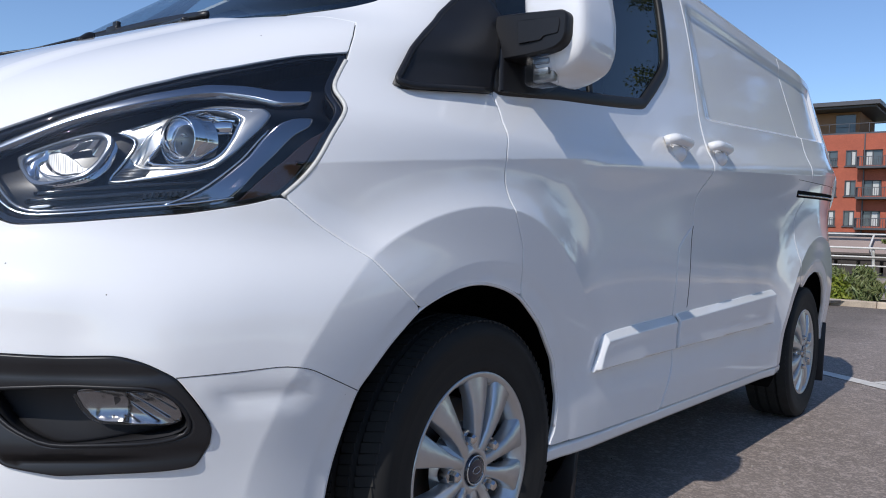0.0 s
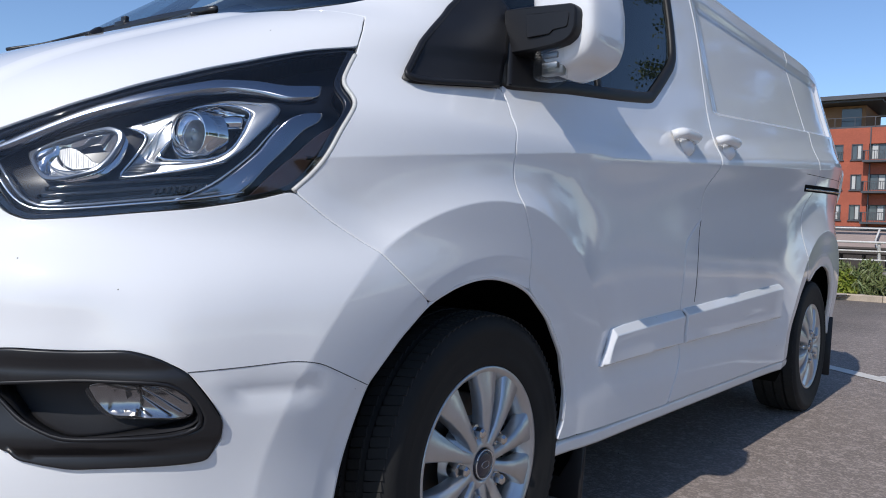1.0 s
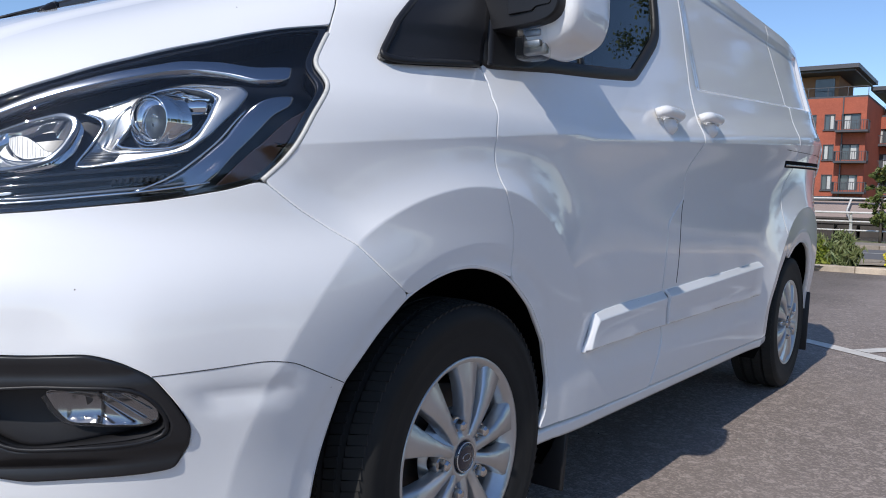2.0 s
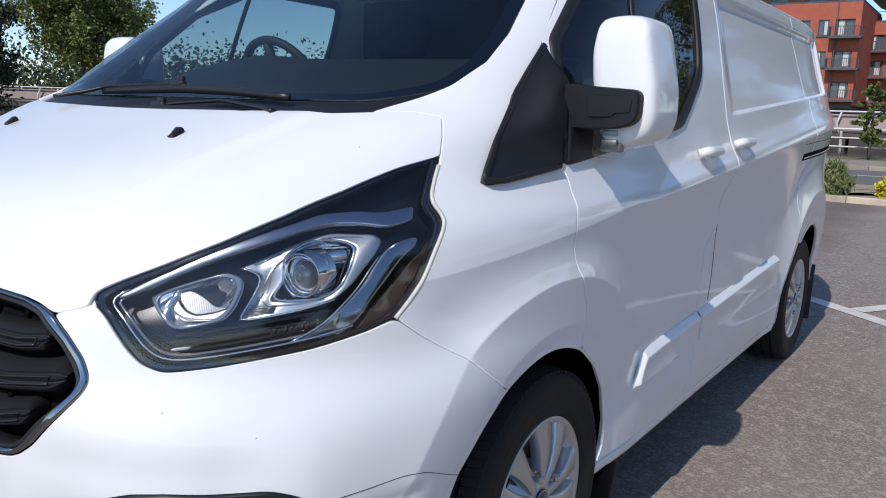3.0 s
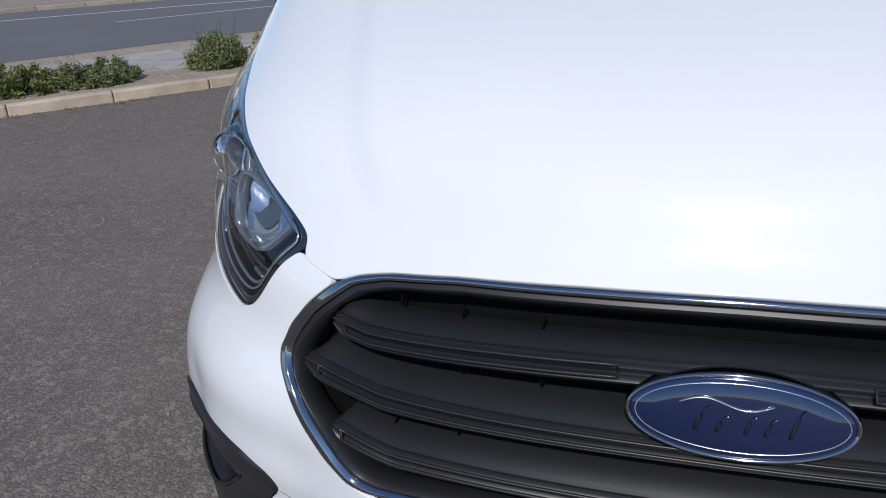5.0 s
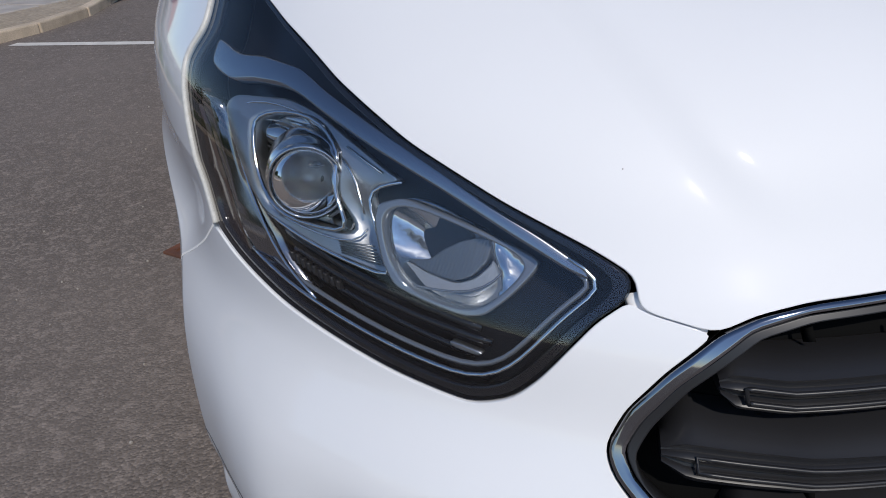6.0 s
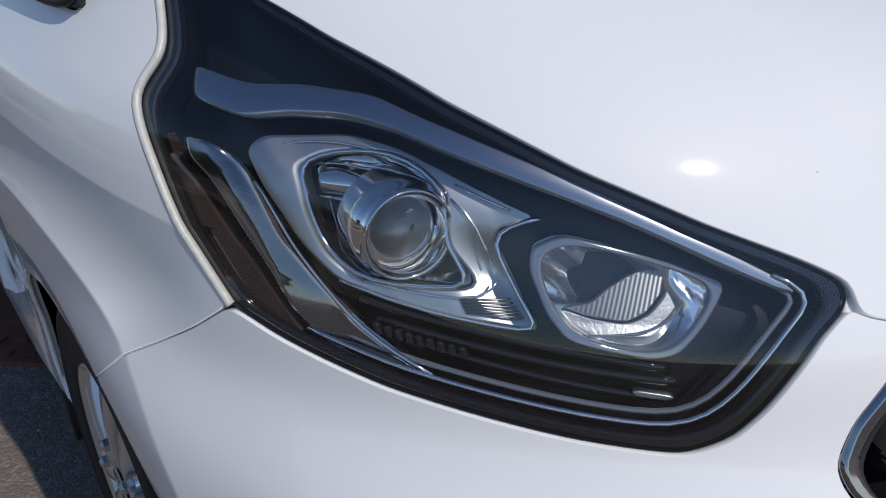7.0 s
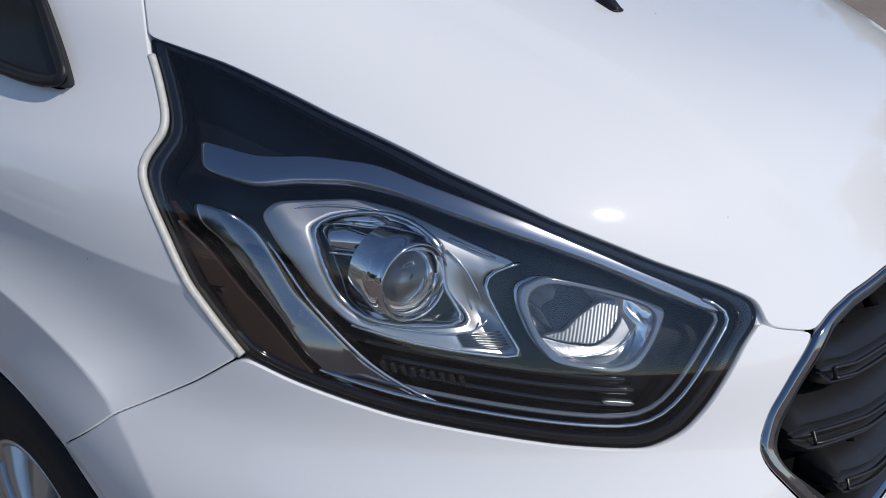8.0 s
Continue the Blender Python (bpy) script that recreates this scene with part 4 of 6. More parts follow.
HALF_1 = [(0, .894), (.080, .893), (.16, .889), (.255, .882), (.270, .885), (.290, .889)]
grille_bar(mirrored(HALF_1)[:-1] + HALF_1, 1.0, spans=((.06, .405), (.595, .94)))
HALF_2 = [(0, .812), (.09, .813), (.18, .814), (.244, .815), (.262, .819), (.290, .824), (.318, .829)]
grille_bar(mirrored(HALF_2)[:-1] + HALF_2, 1.0)
HALF_3 = [(0, .738), (.08, .738), (.16, .742), (.234, .747), (.25, .753), (.268, .760), (.284, .766)]
grille_bar(mirrored(HALF_3)[:-1] + HALF_3, 1.0)
for s in (-.24, -.19, -.13, .13, .19, .24):
    for z0, z1 in ((.920, .935), (.853, .866), (.778, .790)):
        bm = bmesh.new()
        q = skin(np.array([s, s]), np.array([z0, z1]), -0.030)
        tube(bm, q, 0.0016, sides=4, flat=5.0)
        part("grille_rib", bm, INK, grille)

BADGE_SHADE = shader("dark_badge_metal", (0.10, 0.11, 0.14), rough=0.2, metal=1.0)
bc = skin(np.array([0.0]), np.array([.857]))[0]
bn = skin_normal(np.array([0.0]), np.array([.857]))[0]
badge_m = Matrix.Translation(Vector(bc) + Vector(bn) * -0.002) @ Vector(bn).to_track_quat("Z", "Y").to_matrix().to_4x4()


def oval(bm, rx, ry, rings, m):
    """Stacked ovals: rows of (grow, height)."""
    loops = []
    for g, h in rings:
        loops.append([bm.verts.new(m @ Vector(((rx + g) * math.cos(a), (ry + g) * math.sin(a), h))) for a in np.linspace(0, 2 * math.pi, 64, endpoint=False)])
    for a, b in zip(loops, loops[1:]):
        for i in range(64):
            bm.faces.new((a[i], a[(i + 1) % 64], b[(i + 1) % 64], b[i]))
    return loops


bm = bmesh.new()
l = oval(bm, 0.103, 0.041, [(0.002, -0.03), (0.002, 0.004), (0, 0.007), (-0.003, 0.0085), (-0.02, 0.0105), (-0.034, 0.0115)], badge_m)
bm.faces.new(l[-1])
badge = part("badge", bm, BADGE_BLUE, van, "blue oval badge with a chrome rim")
bm = bmesh.new()
oval(bm, 0.103, 0.041, [(-0.0005, 0.007), (0.0010, 0.0092), (0.0030, 0.0095), (0.0045, 0.006), (0.005, -0.02)], badge_m)
part("badge_rim", bm, FRAME_CHROME, badge, "chrome rim")
bm = bmesh.new()
oval(bm, 0.103, 0.041, [(-0.0050, 0.0085), (-0.0053, 0.0096), (-0.0061, 0.0098), (-0.0064, 0.0090)], badge_m)
part("badge_line", bm, SILVER, badge, "thin silver line")
for k, (x0, y0, x1, y1, w) in enumerate([(-.056, .013, .030, .017, .0034), (-.040, -.014, -.026, .012, .0034), (-.020, -.014, -.008, .002, .0032), (.006, -.014, .016, .004, .0030), (.024, -.014, .034, .004, .0030), (.046, -.014, .058, .016, .0030)]):
    bm = bmesh.new()
    tube(bm, [badge_m @ Vector((x0 + (x1 - x0) * q, y0 + (y1 - y0) * q + 0.006 * math.sin(math.pi * q * (1 if k else 2)), 0.0118)) for q in np.linspace(0, 1, 12)], w * 0.6, sides=6, flat=0.5)
    part("badge_stroke", bm, SILVER if k == 0 else BADGE_SHADE, badge, "raised silver stroke" if k == 0 else "raised dark stroke")

plate_m = Matrix.Translation((0, -1.060, 0.563)) @ Euler((radians(90 - 3), 0, 0)).to_matrix().to_4x4()
plate = thing("show_plate", "white dealer plate with a red patch and dark lettering bars", "plate")
plate.matrix_basis = plate_m
bm = bmesh.new()
box(bm, (0.522, 0.116, 0.006), (0, 0, 0), bevel=0.002)
part("plate_board", bm, PLATE_WHITE, plate)
bm = bmesh.new()
for x, y, w, h in ((0, .0555, .516, .0012), (0, -.0555, .516, .0012), (-.2575, 0, .0012, .112), (.2575, 0, .0012, .112)):
    box(bm, (w, h, 0.0012), (x, y, 0.0034))
part("plate_border", bm, shader("plate_border_grey", (0.35, 0.35, 0.35), rough=0.4), plate)
bm = bmesh.new()
rim = [(.070 * q, .029 + .019 * q * q) for q in np.linspace(-1, 1, 15)]
rim += [(.066 + .012 * math.sin(k * 1.9) - .028 * k ** 3, .048 - .1025 * k) for k in np.linspace(.08, 1, 12)]
rim += [(-(.066 + .012 * math.sin(k * 1.9) - .028 * k ** 3), .048 - .1025 * k) for k in np.linspace(1, .08, 12)]
vs = [bm.verts.new((-.138 + x, y, .0034)) for x, y in rim]
top_face = bm.faces.new(vs)
ex = bmesh.ops.extrude_face_region(bm, geom=[top_face])
bmesh.ops.translate(bm, vec=(0, 0, 0.0008), verts=[v for v in ex["geom"] if isinstance(v, bmesh.types.BMVert)])
bmesh.ops.recalc_face_normals(bm, faces=bm.faces)
part("plate_patch", bm, PLATE_RED, plate, "glossy red patch", smooth=False)
BARS = [(-.200, .032, -.018, .014, PLATE_WHITE), (-.165, .029, -.018, .014, PLATE_WHITE), (-.133, .030, -.018, .014, PLATE_WHITE), (-.100, .024, -.018, .014, PLATE_WHITE),
        (-.048, .020, -.022, .020, PLATE_INK), (-.024, .032, -.022, .010, PLATE_INK), (.012, .032, -.022, .026, PLATE_INK), (.048, .030, -.022, .010, PLATE_INK), (.082, .032, -.034, .010, PLATE_INK),
        (.120, .008, -.022, -.014, PLATE_INK), (.133, .024, -.022, .001, PLATE_INK), (.161, .026, -.022, .001, PLATE_INK), (.191, .044, -.022, .001, PLATE_INK)]
for x, w, y0, y1, mat_ in BARS:
    bm = bmesh.new()
    box(bm, (w * .92, y1 - y0, .0010), (x + w / 2, (y0 + y1) / 2, .0043 + (.0008 if mat_ is PLATE_WHITE else 0)), bevel=.0004, seg=1)
    part("lettering_bar", bm, mat_, plate, smooth=False)
bm = bmesh.new()
box(bm, (0.018, 0.030, 0.014), (-0.033, -0.058, 0.008), bevel=0.004)
box(bm, (0.022, 0.010, 0.010), (-0.031, -0.046, 0.010), bevel=0.003)
clip = part("plate_clip", bm, SATIN_BLACK, plate, "black clip")
bm = bmesh.new()
tube(bm, np.array([(-.0475, -.040, .010), (-.048, -.062, .013), (-.0475, -.078, .014), (-.044, -.083, .016), (-.040, -.080, .017)]), .0016, sides=6)
part("clip_wire", bm, CHROME, clip, "bent bright wire")

for flip in (False, True):
    skin_line("bonnet_edge", [(.292, .932), (.309, .939), (.3225, .945), (.3215, .958)], PAINT, van, 0.010, out=-0.0125, mirror=flip, gap=.006, flat=.5)

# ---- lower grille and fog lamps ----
# backing sheet closes the opening, coloured as dark as the shaded depth behind
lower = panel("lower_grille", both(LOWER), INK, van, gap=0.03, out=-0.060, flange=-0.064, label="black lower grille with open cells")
rows = [(.490 - .046 * k, min(.325, .285 + .035 * k) if k < 3 else .325 - .015 * (k - 2)) for k in range(6)]
for z, w in rows:
    skin_line("slat", [(-w, z), (-w * .5, z), (0, z), (w * .5, z), (w, z)], BLACK_PLASTIC, lower, 0.0135, out=-0.016, flat=0.6, sides=8)
for n, (z, w) in enumerate(rows[:-1]):
    for k in range(-4, 5):
        x = k * .075 + (.037 if n % 2 else 0)
        if abs(x) < w - .01:
            skin_line("upright", [(x - .004, z - .040), (x, z - .023), (x + .004, z - .006)], BLACK_PLASTIC, lower, 0.008, out=-0.028, flat=2.2, sides=6)
skin_line("lower_grille_edge", both(LOWER), BLACK_PLASTIC, lower, 0.010, out=0.0, closed=True)
RECESS = shader("grey_black_plastic", (0.030, 0.030, 0.033), rough=0.45, vary=0.2, vary_scale=20, bump=0.2, bump_scale=900, bump_dist=0.0005)
FOG_IN = [(.402, .597), (.436, .603), (.478, .608), (.538, .606), (.552, .582), (.560, .547), (.558, .529), (.539, .521), (.467, .517), (.435, .543)]
FOG_LENS = [(.477, .590), (.489, .595), (.51, .598), (.542, .595), (.555, .566), (.556, .546), (.546, .542), (.496, .548), (.486, .563)]


FOG_FLUTE = shader("fog_reflector", (0.30, 0.30, 0.31), rough=0.16, metal=1.0)
SEAM = shader("seam_shade", (0.06, 0.06, 0.06), rough=0.7)


def fog_lamp(flip):
    ob = panel("fog_lamp", FOG, SATIN_BLACK, van, holes=[FOG_IN], gap=0.010, edge=0.006, rounds=1, out=0.006, flange=0.03, bevel=0.003, mirror=flip, label="fog lamp in a black sculpted bezel",
               shape=lambda s, z: -0.005 * np.exp(-((z - .628) / .010) ** 2) - 0.005 * np.exp(-((z - .500) / .012) ** 2))
    panel("recess", FOG_IN, RECESS, ob, gap=0.02, edge=0.01, out=-0.032, flange=-0.034, bevel=0.006, mirror=flip, shape=lambda s, z: -0.016 * np.clip((.60 - z) / .08, 0, 1) + 0 * s)
    skin_line("recess_rim", FOG_IN, BLACK_PLASTIC, ob, 0.0035, out=0.004, closed=True, mirror=flip)
    panel("reflector", FOG_LENS, FOG_FLUTE, ob, gap=0.003, edge=0.006, out=-0.020, flange=0.02, mirror=flip, shape=lambda s, z: -0.012 * np.clip(1 - ((s - .518) / .04) ** 2, 0, 1) * np.clip(1 - ((z - .57) / .028) ** 2, 0, 1) + 0.0016 * (2 * ((s * 105) % 1) - 1) * step(.552, .556, z) * (1 - step(.578, .582, z)) * (s < .517) + 0.0012 * (2 * ((s * 80 + z * 60) % 1) - 1) * (s > .517) + 0.006 * np.tanh((s - .517) * 400))
    panel("cover", FOG_LENS, LENS, ob, gap=0.02, edge=0.006, out=-0.010, flange=0.010, mirror=flip, label="clear fog lamp glass").visible_shadow = False


for flip in (False, True):
    fog_lamp(flip)
    skin_line("bumper_seam", [(.549, .620), (.589, .624), (.622, .629), (.640, .622), (.6875, .567)], SEAM, van, 0.0009, out=-0.0002, mirror=flip, gap=0.008)
    skin_line("lower_seam", [(.262, .577), (.286, .583), (.32, .592), (.355, .607)], SEAM, van, 0.0004, out=0.0, mirror=flip, gap=0.008)

skin_line("tow_cover_seam", [(.330 + .027 * math.cos(a), .530 + .040 * math.sin(a)) for a in np.linspace(0, 2 * math.pi, 32, endpoint=False)], shader("cover_gap", (0.35, 0.35, 0.36), rough=0.7), van, 0.0006, closed=True, gap=0.006, label="round towing eye cover")

# ---- mirrors ----
SAIL = [(.613, 1.146), (.632, 1.145), (.706, 1.178), (.640, 1.31), (.624, 1.37), (.580, 1.425), (.562, 1.455), (.553, 1.335), (.583, 1.23)]
BASE = [(.711, 1.180), (.765, 1.200), (.778, 1.235), (.750, 1.345), (.675, 1.362), (.628, 1.372), (.645, 1.30)]


def door_mirror(flip):
    panel("mirror_sail", SAIL, BLACK_PLASTIC, van, gap=0.02, edge=0.01, out=0.008, flange=0.02, bevel=0.008, mirror=flip, label="black triangular trim before the door mirror",
          shape=lambda s, z: 0.006 * step(1.20, 1.24, z - (s - .6) * .3))
    skin_line("sail_lip", [(.700, 1.176), (.632, 1.147), (.614, 1.150), (.584, 1.23), (.556, 1.335), (.563, 1.452)], BLACK_PLASTIC, van, 0.0075, out=0.011, mirror=flip, flat=.7)
    ob = panel("door_mirror", BASE, BLACK_PLASTIC, van, gap=0.02, edge=0.01, out=0.012, flange=0.024, bevel=0.008, mirror=flip, label="door mirror with white housing on a black arm")
    bm = bmesh.new()
    outline = [(.956, 1.508), (.972, 1.524), (1.02, 1.528), (1.066, 1.524), (1.088, 1.506), (1.101, 1.44), (1.117, 1.36), (1.119, 1.29), (1.104, 1.247), (1.06, 1.226), (1.01, 1.216), (.985, 1.225), (.965, 1.30), (.950, 1.38), (.945, 1.45)]
    cx, cz = 1.022, 1.365
    p = np.array(outline) - (.020, 0)
    q = np.vstack([p, p[:1]])
    ln = np.concatenate([[0], np.cumsum(np.hypot(*np.diff(q, axis=0).T))])
    k = np.linspace(0, ln[-1], 72, endpoint=False)
    p = np.stack([np.interp(k, ln, q[:, 0]), np.interp(k, ln, q[:, 1])], 1)
    for _ in range(2):
        p = .5 * p + .25 * (np.roll(p, 1, 0) + np.roll(p, -1, 0))
    loops = []
    for y, g in ((.245, .93), (.250, .97), (.242, .995), (.215, 1.0), (.165, 1.0), (.125, .988), (.106, .960), (.096, .91), (.090, .80), (.086, .6), (.084, .3)):
        loops.append([bm.verts.new((cx + (x - cx) * g, y + 0.10 * (cx - x) * 0.4, cz + (z - cz) * g)) for x, z in p])
    for a, b in zip(loops, loops[1:]):
        for i in range(72):
            bm.faces.new((a[i], a[(i + 1) % 72], b[(i + 1) % 72], b[i]))
    bm.faces.new(loops[-1])
    bmesh.ops.recalc_face_normals(bm, faces=bm.faces)
    part("mirror_housing", flipped(bm, flip), PAINT, ob, "white mirror housing")
    bm = bmesh.new()
    bm.faces.new([bm.verts.new((cx + (x - cx) * .94, .247, cz + (z - cz) * .94)) for x, z in p])
    part("mirror_glass", flipped(bm, flip), shader("mirror_glass", (.8, .82, .84), rough=0.02, metal=1.0), ob, "mirror glass", smooth=False)
    def rounded(points, n, times):
        r = np.array(points)
        c = np.vstack([r, r[:1]])
        w = np.concatenate([[0], np.cumsum(np.hypot(*np.diff(c, axis=0).T))])
        t = np.linspace(0, w[-1], n, endpoint=False)
        r = np.stack([np.interp(t, w, c[:, 0]), np.interp(t, w, c[:, 1])], 1)
        for _ in range(times):
            r = .5 * r + .25 * (np.roll(r, 1, 0) + np.roll(r, -1, 0))
        return r

    def slab(r, rows):
        """An outline in (x, z) carried back through rows of (y, inset)."""
        m = bmesh.new()
        rings = []
        for y, d in rows:
            e = shrink(r, d)
            rings.append([m.verts.new((x, y + .10 * max(0, .97 - x) - .02 * max(0, x - 1.02), z)) for x, z in e])
        for p0, p1 in zip(rings, rings[1:]):
            for i in range(len(r)):
                m.faces.new((p0[i], p0[(i + 1) % len(r)], p1[(i + 1) % len(r)], p1[i]))
        m.faces.new(rings[-1])
        bmesh.ops.recalc_face_normals(m, faces=m.faces)
        return m

    arm = rounded([(.880, 1.368), (.922, 1.366), (.981, 1.361), (1.058, 1.356), (1.069, 1.350), (1.073, 1.339), (1.072, 1.302), (1.064, 1.284), (1.046, 1.273), (1.02, 1.268), (.967, 1.263), (.880, 1.263)], 90, 1)
    auto(part("mirror_arm", flipped(slab(arm, ((.135, 0), (.062, 0), (.0575, .0015), (.055, .004))), flip), BLACK_PLASTIC, ob, "black plastic arm"), 40)
    face = rounded([(.945, 1.345), (1.052, 1.339), (1.057, 1.331), (1.053, 1.304), (1.016, 1.302), (1.010, 1.294), (.950, 1.292)], 70, 1)
    auto(part("arm_cover", flipped(slab(face, ((.062, 0), (.0538, 0), (.0528, .0010))), flip), BLACK_PLASTIC, ob, "satin black cover"), 40)
    bm = bmesh.new()
    box(bm, (.068, .054, .080), (.994, .092, 1.238), bevel=.012, seg=3)
    part("indicator", flipped(bm, flip), LENS, ob, "clear indicator lens").visible_shadow = False
    bm = bmesh.new()
    box(bm, (.058, .020, .056), (.994, .106, 1.240), bevel=.006)
    box(bm, (.040, .012, .014), (.994, .090, 1.256), bevel=.003)
    box(bm, (.040, .012, .014), (.994, .090, 1.234), bevel=.003)
    part("indicator_reflector", flipped(bm, flip), FLUTED, ob)


for flip in (False, True):
    door_mirror(flip)

# ---- flanks: seals, handles, mouldings, rail ----
def strip_outline(y0, y1, lo0, lo1, hi0, hi1, front=0.0):
    pts = [(y0, lo0)] + [(y0 + (y1 - y0) * k, lo0 + (lo1 - lo0) * k) for k in (.25, .5, .75, 1)]
    pts += [(y1 - (y1 - y0) * k, hi1 + (hi0 - hi1) * k) for k in (0, .25, .5, .75)] + [(y0 + front, hi0)]
    return flank(pts)


def ledge(s, z, y0, y1, hi0, hi1, lo0, lo1, front):
    """A flat pad that slopes back to the door along its top edge and, at a front end, along that too."""
    y = flat_skin(s, z)[..., 1]
    k = np.clip((y - y0) / (y1 - y0), 0, 1)
    down = (hi0 + (hi1 - hi0) * k) - z
    up = z - (lo0 + (lo1 - lo0) * k)
    ramp = np.clip(down / .020, 0, 1)
    if front:
        slant = y0 + .06 * np.clip((z - lo0) / (hi0 - lo0), 0, 1) ** 1.6
        ramp = np.minimum(ramp, np.clip((y - slant) / .022, 0, 1))
    return .003 + .021 * np.minimum(ramp, np.clip(up / .006, 0, 1))


PAD_FOLDS = [fold(flank([(y, .600 + .026 * (y - .50) / .572 - .020) for y in np.linspace(.585, 1.066, 50)])),
             fold(flank([(.522 + .06 * ((z - .498) / .102) ** 1.6, z) for z in np.linspace(.503, .578, 20)])),
             fold(flank([(y, .628 + .052 * (y - 1.10) / 1.10 - .020) for y in np.linspace(1.106, 2.194, 90)]))]
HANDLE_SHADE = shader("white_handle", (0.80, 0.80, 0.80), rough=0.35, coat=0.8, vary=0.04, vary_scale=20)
for flip in (False, True):
    skin_line("arch_rim", [(.655, .33), (.666, .42), (.6875, .567), (.719, .649), (.7505, .711), (.784, .742), (.815, .757), (.843, .758), (.875, .745), (.906, .722), (.957, .646), (1.002, .546), (1.039, .455), (1.036, .38)], PAINT, van, 0.0042, out=-0.0055, mirror=flip, smooth=4, gap=.010)
    skin_line("window_divider", flank([(.485, 1.235), (.52, 1.45), (.58, 1.745)]), SEAL, van, 0.012, out=-0.004, mirror=flip, flat=0.5)
    skin_line("window_seal", window, SEAL, van, 0.019, out=-0.003, closed=True, mirror=flip, flat=0.6)
    panel("side_moulding", strip_outline(.50, 1.072, .498, .508, .600, .626, front=.06), PAINT, van, gap=0.007, edge=0.007, flange=0.012, bevel=0.002, mirror=flip, label="white side moulding",
          shape=lambda s, z: ledge(s, z, .50, 1.072, .600, .626, .498, .508, True), rounds=1, folds=PAD_FOLDS[:2])
    panel("side_moulding", strip_outline(1.10, 2.20, .508, .525, .628, .680), PAINT, van, gap=0.008, edge=0.007, flange=0.012, bevel=0.002, mirror=flip, label="white side moulding",
          shape=lambda s, z: ledge(s, z, 1.10, 2.20, .628, .680, .508, .525, False), rounds=1, folds=PAD_FOLDS[2:])
    panel("sill", strip_outline(.31, 2.46, .285, .285, .321, .321), PAINT, van, gap=0.03, out=-0.004, flange=0.03, bevel=0.008, mirror=flip, label="white painted sill")
    panel("slide_rail", strip_outline(2.50, 3.60, 1.108, 1.150, 1.142, 1.186), INK, van, gap=0.03, edge=0.01, out=0.0015, flange=0.004, mirror=flip, label="dark slot of the sliding door rail")
    skin_line("rail_bead", flank([(2.53, 1.122), (3.0, 1.14), (3.55, 1.162)]), STEEL, van, 0.005, out=0.002, mirror=flip)
    skin_line("rail_fold", flank([(2.49, 1.190), (3.0, 1.205), (3.6, 1.225)]), INK, van, 0.0012, out=0.0, mirror=flip)
    skin_line("flap_seam", flank([(1.20, .925), (1.197, .80), (1.195, .645)]), INK, van, 0.0014, mirror=flip)
    for y, z in ((1.012, 1.179), (1.398, 1.203)):
        s = at_side(y, z)
        c = Vector(skin(np.array([s]), np.array([z]))[0])
        n = Vector(skin_normal(np.array([s]), np.array([z]))[0])
        m = Matrix.Translation(c) @ Matrix((Vector((0, 1, 0)), n.cross(Vector((0, 1, 0))).normalized(), n)).transposed().to_4x4()
        bm = bmesh.new()
        lathe(bm, [(0, -.002), (.030, .0005), (.034, .002), (.036, .0)], 32, m @ Matrix.Diagonal((1, .75, 1, 1)))
        ob = part("door_handle", flipped(bm, flip), HANDLE_SHADE, van, "white pull handle with a round lock")
        bm = bmesh.new()
        tube(bm, [m @ Vector((x, .002, .004 + .026 * max(0, 1 - (x / .082) ** 8))) for x in np.linspace(-.082, .082, 26)], [.0175 + .002 * (1 - abs(x) ** 4) for x in np.linspace(-1, 1, 26)], sides=14, flat=0.9)
        part("grip", flipped(bm, flip), HANDLE_SHADE, ob)
        # lobe added below the grip to catch the sun like the recess's floor
        bm = bmesh.new()
        lathe(bm, [(0, .026), (.016, .025), (.027, .018), (.034, .006), (.036, -.002)], 28, m @ Matrix.Translation((.004, -.031, 0)) @ Matrix.Diagonal((1, .80, 1, 1)))
        part("thumb_rest", flipped(bm, flip), HANDLE_SHADE, ob)

